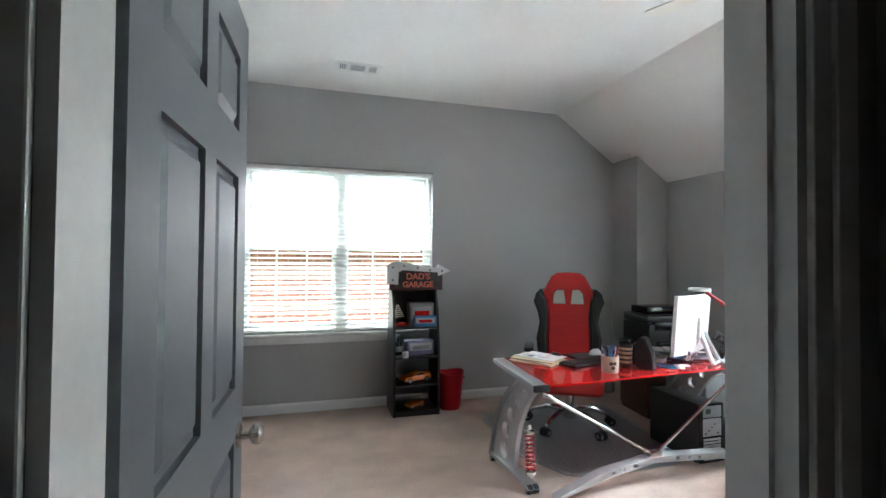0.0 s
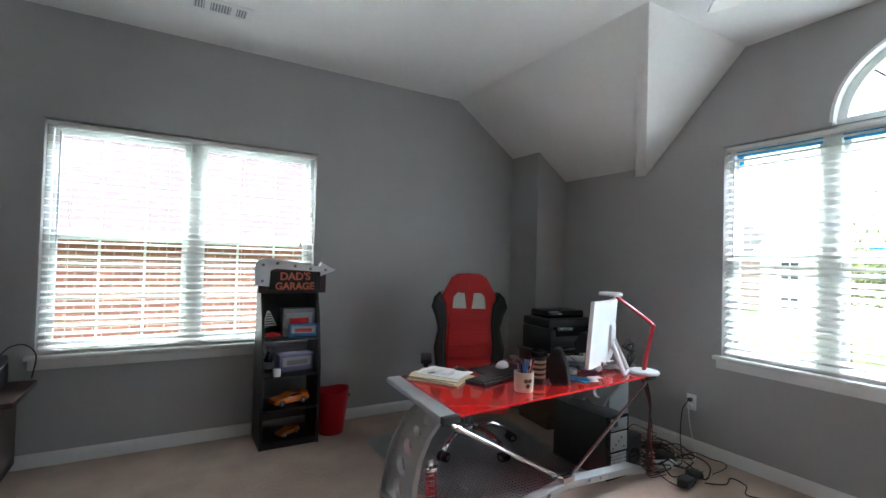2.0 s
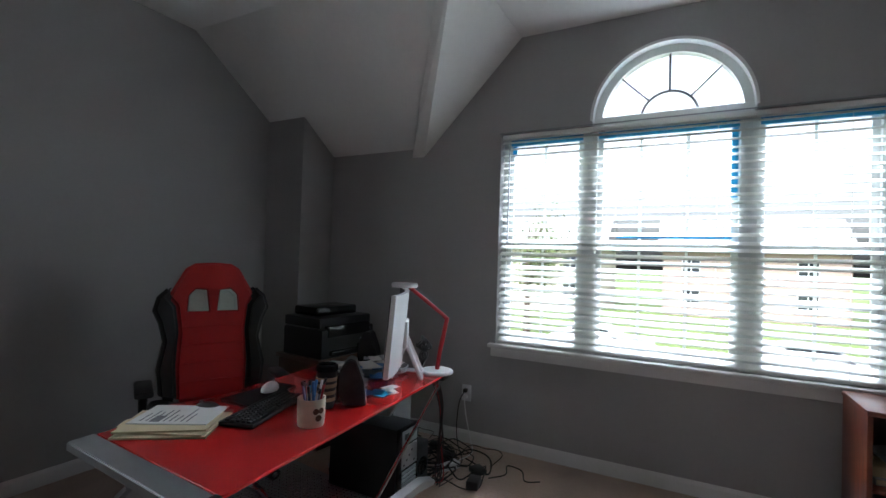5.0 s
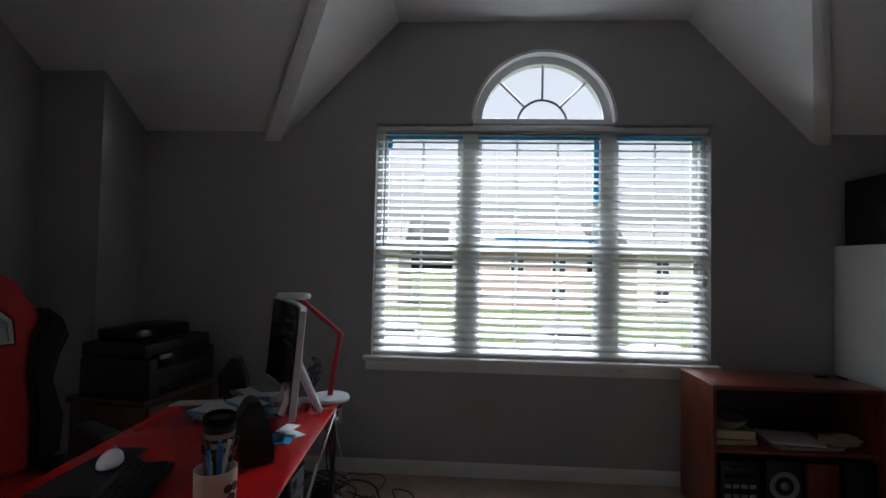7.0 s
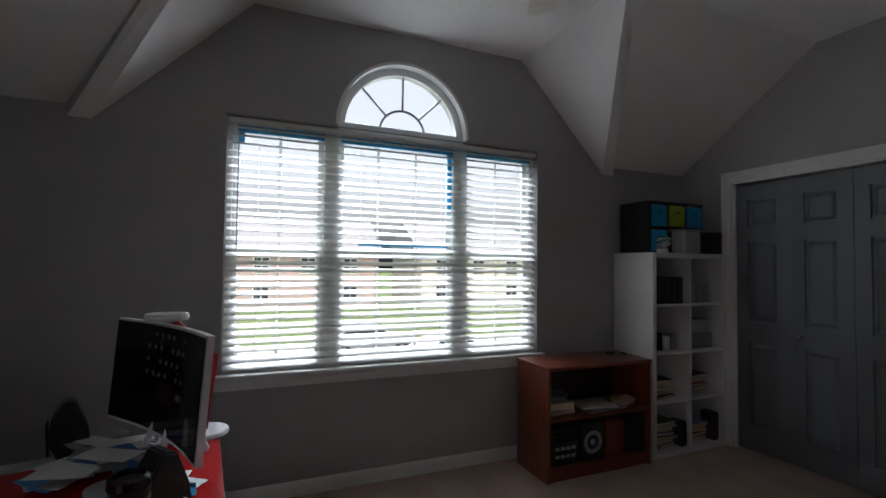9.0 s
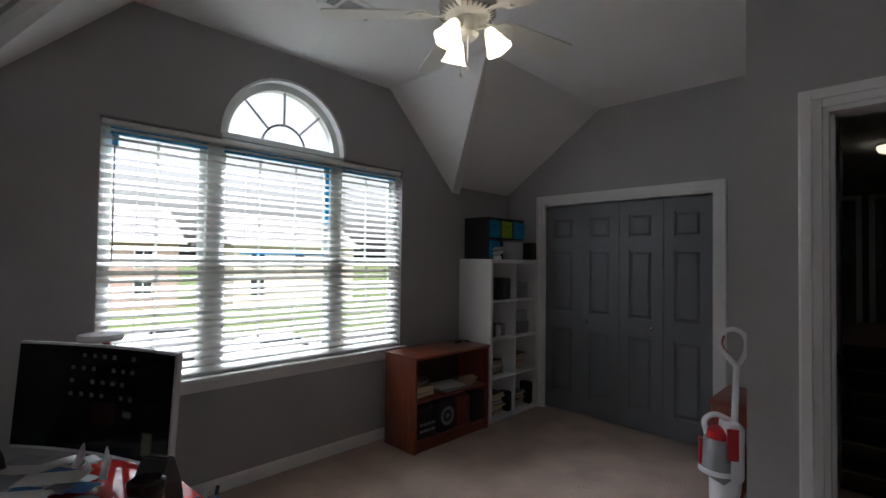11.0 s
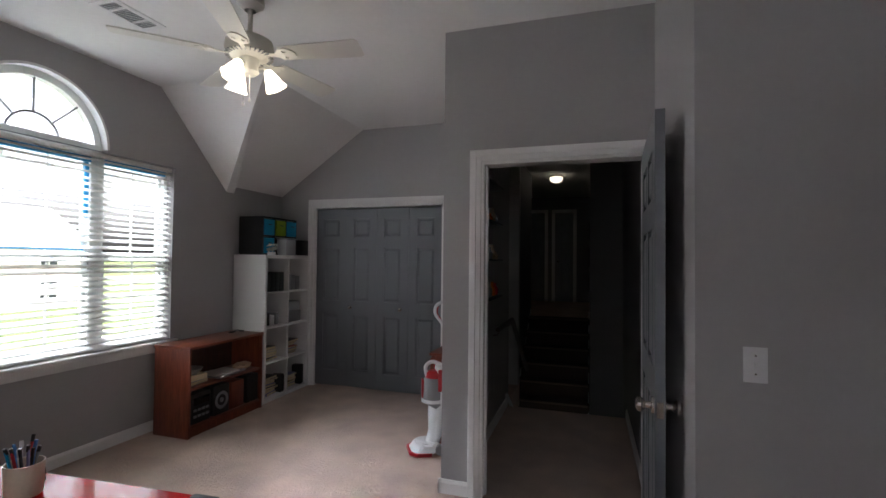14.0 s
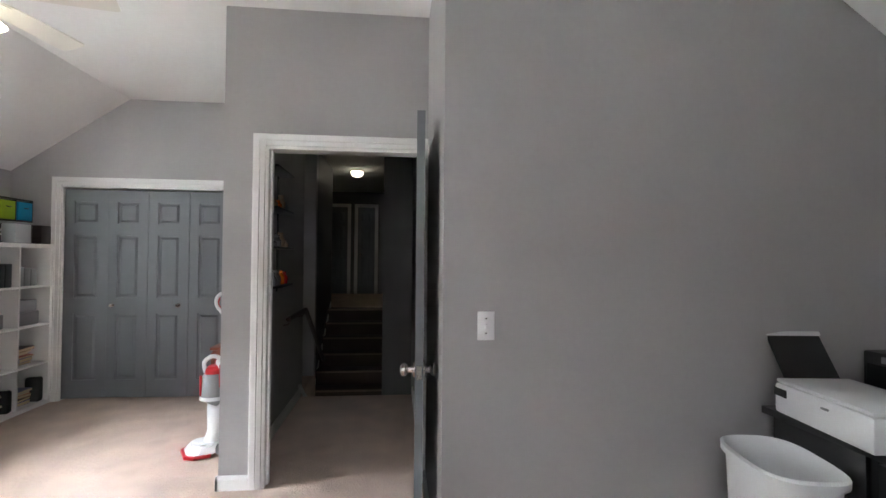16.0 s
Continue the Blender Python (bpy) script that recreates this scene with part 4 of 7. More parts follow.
for x0, f in ((0.0, FL), (1.382, -FL)):
    bm = prism(B(), [(x0, 0.025), (x0 + 0.078, 0.025), (x0 + 0.078 + f, 0.785), (x0 + f, 0.785)], [], lambda u, v, w: Vector((u, v, DZ - 0.03 + w)), 0.032)
    bmesh.ops.bevel(bm, geom=bm.edges[:], offset=0.004, segments=2, affect="EDGES")
    rail_p = part("end_rail", bm, M_SILVER, desk, "silver end rail")
    part("end_cap", box(B(), x0 - 0.004, x0 + 0.082, -0.004, 0.026, DZ - 0.033, DZ + 0.004, 0.006), M_BLACK, rail_p, "black end cap")
part("apron", box(B(), 0.1, 1.36, 0.3, 0.33, DZ - 0.06, DZ - 0.012, 0.004), M_SILVER, desk)
LEG = [(0.79, 0.045), (0.765, 0.16), (0.715, 0.3), (0.64, 0.43), (0.54, 0.55), (0.42, 0.65), (0.3, 0.692), (0.1, 0.695), (0.12, 0.68), (0.24, 0.61), (0.34, 0.5), (0.42, 0.36), (0.465, 0.2), (0.49, 0.045)]
HOLES = [circle2(0.63, 0.14, 0.055, 18), circle2(0.6, 0.28, 0.052, 18), circle2(0.53, 0.405, 0.045, 18), circle2(0.435, 0.51, 0.036, 18), circle2(0.345, 0.595, 0.026, 14)]
for x in (0.12, 1.43):
    lg = part("leg", prism(B(), LEG, HOLES, lambda u, v, w: Vector((x - 0.014 + w, u, v)), 0.028), M_SILVER, desk, "curved perforated silver leg plate")
    n = len(LEG)
    part("leg_flange", prism(B(), [(0.8, 0.04), (0.776, 0.165), (0.725, 0.308), (0.648, 0.44), (0.546, 0.562), (0.424, 0.664), (0.42, 0.65), (0.54, 0.55), (0.64, 0.43), (0.715, 0.3), (0.765, 0.16), (0.79, 0.04)], [], lambda u, v, w: Vector((x - 0.04 + w, u, v)), 0.08), M_SILVER, lg)
    part("foot_rail", prism(B(), [(0.82, 0.045), (0.82, 0.07), (0.55, 0.062), (0.28, 0.05), (0.24, 0.035), (0.28, 0.03)], [], lambda u, v, w: Vector((x - 0.035 + w, u, v)), 0.07), M_SILVER, desk)
    for y in (0.79, 0.27):
        cs = part("caster", cyl(B(), (x - 0.03, y, 0.028), (x - 0.006, y, 0.028), 0.028, seg=18), M_BLACK, desk, "twin-wheel caster with spoked rim")
        part("caster_wheel", cyl(B(), (x + 0.006, y, 0.028), (x + 0.03, y, 0.028), 0.028, seg=18), M_BLACK, cs)
        part("rim", cyl(B(), (x - 0.033, y, 0.028), (x + 0.033, y, 0.028), 0.014, seg=12), M_CHROME, cs)
    xs = x + (0.012 if x < 1 else -0.012)
    shock = part("shock_absorber", tube(B(), [(xs, 0.31, 0.075), (xs, 0.335, 0.4)], 0.012, 10), M_CHROME, desk, "chrome shock absorber with red coil spring")
    coil = [(xs + 0.025 * math.cos(2 * math.pi * k / 12), 0.315 + 0.02 * (k / 108) + 0.025 * math.sin(2 * math.pi * k / 12), 0.12 + 0.22 * k / 108) for k in range(109)]
    part("coil_spring", tube(B(), coil, 0.0048, 6), M_BINRED, shock, "red coil spring")
    part("collar", cyl(B(), (xs, 0.312, 0.095), (xs, 0.314, 0.118), 0.032, seg=16), M_CHROME, shock)
    part("collar", cyl(B(), (xs, 0.331, 0.342), (xs, 0.333, 0.36), 0.032, seg=16), M_CHROME, shock)
beam = [(0.16, 0.035), (0.2, 0.03), (0.5, 0.1), (0.82, 0.142), (1.3, 0.09), (1.48, 0.05), (1.5, 0.062), (1.36, 0.125), (0.82, 0.18), (0.46, 0.137)]
bh = [circle2(u, v, r, 14, r * 0.75) for u, v, r in ((0.53, 0.124, 0.013), (0.6, 0.134, 0.015), (0.68, 0.144, 0.018), (0.98, 0.143, 0.018), (1.07, 0.133, 0.015), (1.15, 0.123, 0.013))]
part("stretcher", prism(B(), beam, bh, lambda u, v, w: Vector((u, 0.09 + w, v + w * 0.35)), 0.045), M_SILVER, desk, "bent silver stretcher with lightening holes")
part("bracket", box(B(), 0.78, 0.86, 0.08, 0.13, 0.177, 0.214, 0.004), M_CHROME, desk)
for p0, p1 in (((0.05, 0.03, DZ - 0.045), (0.79, 0.1, 0.207)), ((1.41, 0.03, DZ - 0.045), (0.85, 0.1, 0.207))):
    rd = part("brace_rod", tube(B(), [p0, p1], 0.0095, 10), M_CHROME, desk, "chrome diagonal brace rod")
    d = Vector(p1) - Vector(p0)
    for f in (0.04, 0.93):
        part("rod_end", cyl(B(), Vector(p0) + d * f, Vector(p0) + d * (f + 0.03), 0.014, seg=10), M_CHROME, rd)


def on_desk(x, y, rz=0):
    return pose(0.35 + 1.045 * (x - 0.35), 0.55 + 1.045 * (y - 0.55), 0.6905, 0, 0, rz)


# ---- things on the desk ----
def monitor():
    n = thing("monitor", pose(2.517, 2.313, 0.6905, 0, 0, 29.5), "large white curved monitor, screen dark, on a white stand", "monitor")
    W, H, Z0 = 0.352, 0.375, 0.074
    R = 1.5
    fr, bk = B(), B()
    pts = [(u, (R - math.sqrt(R * R - u * u))) for u in [W * (2 * k / 12 - 1) for k in range(13)]]
    out = [(u, v + 0.0) for u, v in pts] + [(u, v - 0.022) for u, v in reversed(pts)]
    tilt = Matrix.Translation((0, 0, Z0)) @ Matrix.Rotation(radians(4), 4, "X")
    prism(bk, out, [], lambda u, v, w: tilt @ Vector((u, v, w)), H)
    part("back_cover", bk, M_WHITE, n, "white back cover")
    sc = [(u * 0.98, v + 0.0045) for u, v in pts] + [(u * 0.98, v + 0.0008) for u, v in reversed(pts)]
    part("screen", prism(fr, sc, [], lambda u, v, w: tilt @ Vector((u, v, w + 0.012)), H - 0.02), M_SCREEN, n, "dark glossy screen")
    scr = [ob for ob in n.children if ob.name.startswith("screen")][0]

    def on_screen(name, u, z, w, h, mt, label=""):
        v = R - math.sqrt(R * R - u * u) + 0.0046
        bm = box(B(), -w / 2, w / 2, 0, 0.0012, 0, h, m=tilt @ pose(u, v, z, 0, 0, math.degrees(u / R)))
        part(name, bm, mt, scr, label)

    for c in range(7):
        for q in range(4):
            if (c * 3 + q) % 5:
                on_screen("icon", 0.13 - 0.045 * c, 0.33 - 0.045 * q, 0.016, 0.014, M_ICON, "dim desktop icon")
    on_screen("screen_window", -0.25, 0.03, 0.15, 0.075, M_PANEL, "dim pale screen window")
    on_screen("screen_window", -0.02, 0.11, 0.16, 0.07, M_PANELDARK, "dark screen window")
    on_screen("screen_band", -0.13, 0.14, 0.04, 0.02, M_PANEL, "dim screen panel")
    bm = B()
    box(bm, -0.07, 0.07, -0.05, -0.02, 0.16, 0.3, 0.01)
    part("stand_hub", bm, M_WHITE, n)
    for s in (-1, 1):
        part("stand_leg", tube(B(), [(s * 0.035, -0.04, 0.2), (s * 0.07, -0.125, 0.012)], [0.017, 0.013], 8), M_WHITE, n, "white splayed stand leg")
        part("stand_leg", tube(B(), [(s * 0.035, -0.045, 0.2), (s * 0.07, 0.03, 0.012)], [0.014, 0.011], 8), M_WHITE, n)
    part("stand_crossbar", tube(B(), [(-0.07, -0.125, 0.012), (0.07, -0.125, 0.012)], 0.01, 8), M_WHITE, n)
    part("button", cyl(B(), (-0.2, -0.018, 0.085), (-0.2, -0.03, 0.085), 0.012, seg=12), M_GREY, n)
    return n


monitor()
lamp = thing("desk_lamp", pose(2.722, 2.19, 0.6905), "red and white jointed desk lamp on a round base", "desk lamp")
part("base", lid(lathe(B(), [(0.0, 0.0), (0.088, 0.0), (0.09, 0.008), (0.085, 0.016), (0.02, 0.019)], seg=30), 0.02, 0.019, seg=30), M_WHITE, lamp, "round white base")
part("stem", tube(B(), [(0.0, 0.0, 0.015), (0.01, -0.01, 0.12), (0.04, -0.03, 0.285), (0.042, -0.03, 0.3)], 0.012, 10), M_BINRED, lamp, "red metal stem")
part("arm", tube(B(), [(0.042, -0.03, 0.29), (0.035, -0.005, 0.315), (-0.14, 0.10, 0.462)], 0.011, 10), M_BINRED, lamp, "red metal arm")
part("head", lid(lathe(B(), [(0.03, -0.012), (0.066, -0.01), (0.07, 0.0), (0.066, 0.012), (0.01, 0.016)], (-0.175, 0.115, 0.476), 28), 0.03, -0.012, (-0.175, 0.115, 0.476), 28), M_WHITE, lamp, "round white lamp head")


def speaker(m):
    n = thing("speaker", m, "black plastic desktop speaker leaning back", "speaker", "desktop speakers")
    sh = [(-0.045, 0.0), (0.05, 0.0), (0.075, 0.06), (0.07, 0.14), (0.035, 0.195), (0.005, 0.19), (-0.03, 0.1)]
    bm = prism(B(), sh, [], lambda u, v, w: Vector((w - 0.042, u, v)), 0.084)
    bmesh.ops.bevel(bm, geom=bm.edges[:], offset=0.005, segments=2, affect="EDGES")
    part("body", bm, M_BLACK, n)
    part("grille", box(B(), -0.034, 0.034, 0.058, 0.066, 0.02, 0.13, 0.004, m=pose(0, 0.012, 0, -3)), M_GLOSSBLACK, n, "glossy black front grille")
    part("knob", cyl(B(), (0.0, 0.066, 0.145), (0.0, 0.076, 0.147), 0.01, seg=12), M_GREY, n)


speaker(on_desk(1.99, 2.15, 35))
speaker(pose(2.66, 2.58, 0.6905, 0, 0, 15))


def keyboard():
    n = thing("keyboard", pose(1.79, 2.455, 0.6905, 0, 0, 17), "black keyboard lying on the red desk", "keyboard")
    part("case", box(B(), -0.19, 0.19, -0.07, 0.07, 0.0, 0.016, 0.005), M_BLACK, n)
    me = to_mesh("key", box(B(), -0.0078, 0.0078, -0.0078, 0.0078, 0, 0.008, 0.0015, 1), M_BLACK)
    for r in range(5):
        for c in range(19):
            if r == 0 and 4 <= c <= 9:
                continue
            k = new("key", me)
            k.parent = n
            k.location = (-0.173 + 0.0192 * c, -0.046 + 0.0215 * r, 0.0155)
    part("space_bar", box(B(), -0.1, 0.005, -0.054, -0.038, 0.0155, 0.0235, 0.002), M_BLACK, n)


keyboard()


def mouse(m, material, label):
    n = thing("computer_mouse", m, label, "computer mouse", "mice")
    bm = B()
    bmesh.ops.create_uvsphere(bm, u_segments=20, v_segments=12, radius=1)
    for v in bm.verts:
        v.co = Vector((v.co.x * 0.032 * (1 - 0.15 * v.co.y), v.co.y * 0.056, max(0.0, v.co.z * 0.034 + 0.004)))
    part("shell", bm, material, n)
    part("wheel", cyl(B(), (-0.004, 0.026, 0.033), (0.004, 0.026, 0.033), 0.008, seg=12), M_GREY, n)


mouse(on_desk(1.61, 2.545, 20), M_BLACK, "small black mouse on the desk")
pad = single("mouse_pad", prism(B(), [(-0.16, -0.09), (0.05, -0.1), (0.09, -0.05), (0.16, -0.04), (0.16, 0.07), (-0.15, 0.09)], [], xyz, 0.006), M_RUBBER, pose(1.94, 2.635, 0.6905, 0, 0, 4), "black mouse pad with a wrist rest", "mouse pad")
mouse(pose(1.967, 2.625, 0.703, 0, 0, -70), M_WHITE, "white mouse on a black pad")

cup = thing("pen_cup", on_desk(1.715, 2.13), "cream ceramic cup crammed with pens", "pen cup")
part("cup", lid(lathe(B(), [(0.001, 0.0), (0.045, 0.0), (0.048, 0.006), (0.05, 0.05), (0.051, 0.1), (0.047, 0.1), (0.045, 0.05), (0.042, 0.008)], seg=30), 0.042, 0.008, seg=30), M_CREAM, cup)
for a, z, r in ((-2.05, 0.06, 0.011), (-1.62, 0.06, 0.011), (-1.84, 0.035, 0.012)):
    part("decoration", cyl(B(), (0.049 * math.cos(a), 0.049 * math.sin(a), z), (0.0512 * math.cos(a), 0.0512 * math.sin(a), z), r, seg=12), M_BROWN, cup, "brown painted mark")
random.seed(11)
pens = [M_BLUE, M_TEAL, M_BINRED, M_BLACK, M_PURPLE, M_BLACK, M_BLUE, M_GREY, M_BINRED, M_WHITE]
for k, pm in enumerate(pens):
    a, r = 2 * math.pi * k / len(pens) + 0.3, random.uniform(0.015, 0.03)
    tip = (r * 1.6 * math.cos(a), r * 1.6 * math.sin(a), random.uniform(0.13, 0.165))
    pn = thing("pen", on_desk(1.715, 2.13), "pen standing in the cream cup", "pen", "pens in the cup")
    part("barrel", tube(B(), [(r * 0.6 * math.cos(a + 0.5), r * 0.6 * math.sin(a + 0.5), 0.012), tip], 0.0045, 8), pm, pn)
    part("cap", tube(B(), [Vector(tip) * 0.9, Vector(tip) * 1.03], 0.0052, 8), M_BLACK if k % 3 else pm, pn)
tum = thing("travel_mug", on_desk(1.885, 2.215), "black travel mug with a striped paper sleeve", "travel mug")
part("body", lathe(B(), [(0.001, 0.0), (0.03, 0.0), (0.034, 0.01), (0.043, 0.15)], seg=26), M_BLACK, tum)
part("lid", lid(lathe(B(), [(0.043, 0.15), (0.046, 0.153), (0.045, 0.172), (0.036, 0.178), (0.034, 0.17)], seg=26), 0.034, 0.17, seg=26), M_GLOSSBLACK, tum, "black snap lid")
for z in (0.03, 0.058, 0.086, 0.112):
    part("band", lathe(B(), [(0.0345 + z * 0.062, z), (0.0355 + z * 0.062, z + 0.001), (0.0365 + z * 0.062, z + 0.014), (0.0355 + z * 0.062, z + 0.015)], seg=26), M_TEXTILE, tum, "cream stripe")

random.seed(3)
for k, (x, y, rz, mt, w, d) in enumerate(((1.455, 2.50, 35, M_MANILA, 0.24, 0.3), (1.465, 2.505, 28, M_MANILA, 0.23, 0.3), (1.46, 2.515, 38, M_MANILA, 0.22, 0.29), (1.50, 2.535, 31, M_PAPER, 0.2, 0.27))):
    bm = B()
    sheet = [(-w / 2, -d / 2), (w / 2, -d / 2), (w / 2, d / 2), (w * 0.1, d / 2), (w * 0.05, d / 2 + 0.012), (-w * 0.25, d / 2 + 0.012), (-w * 0.3, d / 2), (-w / 2, d / 2)] if mt is M_MANILA else [(-w / 2, -d / 2), (w / 2, -d / 2), (w / 2, d / 2), (-w / 2, d / 2)]
    prism(bm, sheet, [], xyz, 0.006 if k < 3 else 0.003)
    f = thing("folder" if k < 3 else "letter", on_desk(x, y, rz) @ pose(0, 0, 0.0065 * k), "cream cardboard folder lying on the desk" if k < 3 else "printed white letter lying on the folders", "folder" if k < 3 else "paper")
    part("sheet", bm, mt, f)
    if k == 3:
        for r in range(9):
            part("print_line", box(B(), -0.075, -0.075 + random.uniform(0.06, 0.15), 0.1 - 0.02 * r, 0.105 - 0.02 * r, 0.003, 0.0034), M_INK, f)
        part("print_block", box(B(), -0.08, -0.02, 0.035, 0.07, 0.003, 0.0036), M_INK, f)
random.seed(8)
for k in range(22):
    x, y = random.uniform(2.28, 2.55), random.uniform(2.30, 2.48)
    w, d = random.uniform(0.03, 0.055), random.uniform(0.05, 0.095)
    bm = prism(B(), [(-w, -d), (w, -d), (w, d), (-w, d)], [], lambda u, v, q: Vector((u, v, q + 0.006 * math.sin(9 * u + k))), 0.0012)
    single("loose_paper", bm, random.choice([M_PAPER, M_PAPER, M_PAPER, M_BLUE, M_CLEAR, M_PAPER]), on_desk(x, y, random.uniform(0, 180)) @ pose(0, 0, 0.007 + 0.0025 * k, random.uniform(-3, 3), random.uniform(-3, 3)), "loose sheet in an untidy heap on the desk", "paper", "heap of papers")
for x, y, rz, mt in ((2.16, 2.165, 20, M_BLUE), (2.2, 2.125, 55, M_PAPER), (2.25, 2.16, -10, M_PAPER), (2.13, 2.2, 70, M_BLUE), (2.15, 2.13, 5, M_TEAL)):
    single("card", box(B(), -0.043, 0.043, -0.027, 0.027, 0, 0.0012), mt, on_desk(x, y, rz) @ pose(0, 0, 0.001), "small printed card lying on the desk", "card", "scattered cards")
disc = single("cd_spindle", lid(lathe(B(), [(0.0, 0.0), (0.062, 0.0), (0.062, 0.022), (0.008, 0.022), (0.008, 0.03)], seg=28), 0.008, 0.03, seg=28), M_CLEAR, on_desk(2.2, 2.32), "stack of silver discs under the monitor", "discs")


# ---- gaming chair ----
def gaming_chair():
    n = thing("gaming_chair", pose(2.095, 3.16, 0.006, 0, 0, -28) @ Matrix.Diagonal((1.12, 1, 0.98, 1)), "red and black racing-style swivel chair on chrome base", "chair")
    lean = Matrix.Translation((0, 0.2, 0.5)) @ Matrix.Rotation(radians(-9), 4, "X")

    def back(y0):
        return lambda u, v, w: lean @ Vector((u, y0 + w, v))
    half = [(0.0, 0.0), (0.155, 0.0), (0.16, 0.2), (0.15, 0.38), (0.165, 0.52), (0.2, 0.575), (0.16, 0.66), (0.125, 0.735), (0.085, 0.765), (0.0, 0.772)]
    outl = half + [(-u, v) for u, v in reversed(half[1:-1])]
    hole = [(0.03, 0.5), (0.105, 0.5), (0.1, 0.575), (0.075, 0.605), (0.04, 0.6)]
    holes = [hole, [(-u, v) for u, v in reversed(hole)]]
    bm = prism(B(), outl, holes, back(-0.05), 0.09)
    bmesh.ops.bevel(bm, geom=[e for e in bm.edges if e.is_manifold and e.calc_face_angle(0) > 0.9], offset=0.016, segments=3, affect="EDGES")
    br = part("backrest", bm, M_LEATHER_R, n, "red padded backrest with two slots")
    for z in (0.1, 0.2, 0.3, 0.4):
        part("seam", tube(B(), [lean @ Vector((-0.145, -0.052, z)), lean @ Vector((0.0, -0.0535, z + 0.006)), lean @ Vector((0.145, -0.052, z))], 0.0025, 5), M_LEATHER_R, br)
    for s in (-1, 1):
        big = [(s * u, v) for u, v in [(0.02, 0.49), (0.114, 0.49), (0.108, 0.58), (0.08, 0.614), (0.032, 0.609)]]
        sm = [(s * u, v) for u, v in [(0.032, 0.503), (0.1, 0.503), (0.096, 0.572), (0.074, 0.598), (0.042, 0.595)]]
        part("slot_frame", prism(B(), big, [sm], back(-0.056), 0.1), M_PALE, br, "pale slot surround")
        part("slot_mesh", prism(B(), sm, [], back(-0.046), 0.01), M_PALE, br, "pale mesh in the slot")
        side = [(0.15, 0.0), (0.225, 0.03), (0.24, 0.18), (0.215, 0.33), (0.235, 0.43), (0.262, 0.5), (0.245, 0.575), (0.195, 0.635), (0.178, 0.61), (0.198, 0.57), (0.165, 0.52), (0.15, 0.38), (0.16, 0.2)]
        bm = prism(B(), [(s * u, v) for u, v in side], [], lambda u, v, w: lean @ Vector((u, -0.1 + w + 0.35 * max(0, 0.26 - abs(u)), v)), 0.13)
        bmesh.ops.bevel(bm, geom=[e for e in bm.edges if e.is_manifold and e.calc_face_angle(0) > 0.9], offset=0.018, segments=3, affect="EDGES")
        part("side_bolster", bm, M_LEATHER_K, n, "black padded side wing")
        part("armrest_pad", box(B(), s * 0.29 - 0.035, s * 0.29 + 0.035, -0.13, 0.13, 0.625, 0.655, 0.012, 3), M_BLACK, n, "black armrest pad")
        part("armrest_post", tube(B(), [(s * 0.29, 0.0, 0.63), (s * 0.29, 0.02, 0.47), (s * 0.18, 0.02, 0.42)], 0.018, 8), M_BLACK, n)
        part("seat_bolster", box(B(), s * 0.225 - 0.045, s * 0.225 + 0.045, -0.33, 0.2, 0.38, 0.53, 0.03, 3), M_LEATHER_K, n, "black seat wing")
    part("seat", box(B(), -0.2, 0.2, -0.37, 0.22, 0.35, 0.5, 0.04, 3), M_LEATHER_R, n, "red padded seat")
    part("seat_plate", box(B(), -0.12, 0.12, -0.12, 0.14, 0.325, 0.35, 0.006), M_CHROME, n)
    part("tilt_lever", tube(B(), [(0.08, 0.0, 0.37), (0.26, -0.02, 0.34)], [0.008, 0.014], 8), M_BINRED, n, "red tilt lever")
    part("gas_lift", tube(B(), [(0, 0, 0.12), (0, 0, 0.26), (0, 0, 0.262), (0, 0, 0.37)], [0.03, 0.03, 0.016, 0.016], 16), M_CHROME, n)
    part("hub", lathe(B(), [(0.02, 0.17), (0.055, 0.165), (0.06, 0.12), (0.045, 0.08), (0.0, 0.075)], seg=20), M_CHROME, n)
    for k in range(5):
        a = radians(72 * k + 20)
        d = Vector((math.cos(a), math.sin(a), 0))
        part("base_leg", tube(B(), [d * 0.04 + Vector((0, 0, 0.14)), d * 0.16 + Vector((0, 0, 0.15)), d * 0.27 + Vector((0, 0, 0.105)), d * 0.31 + Vector((0, 0, 0.07))], [0.028, 0.024, 0.018, 0.014], 10), M_CHROME, n, "curved chrome base leg")
        p = d * 0.31
        t2 = Vector((-d.y, d.x, 0))
        cs = part("caster", cyl(B(), p + t2 * -0.028 + Vector((0, 0, 0.032)), p + t2 * -0.005 + Vector((0, 0, 0.032)), 0.032, seg=18), M_BLACK, n)
        part("caster_wheel", cyl(B(), p + t2 * 0.005 + Vector((0, 0, 0.032)), p + t2 * 0.028 + Vector((0, 0, 0.032)), 0.032, seg=18), M_BLACK, cs)
        part("rim", cyl(B(), p + t2 * -0.031 + Vector((0, 0, 0.032)), p + t2 * 0.031 + Vector((0, 0, 0.032)), 0.016, seg=12), M_CHROME, cs)


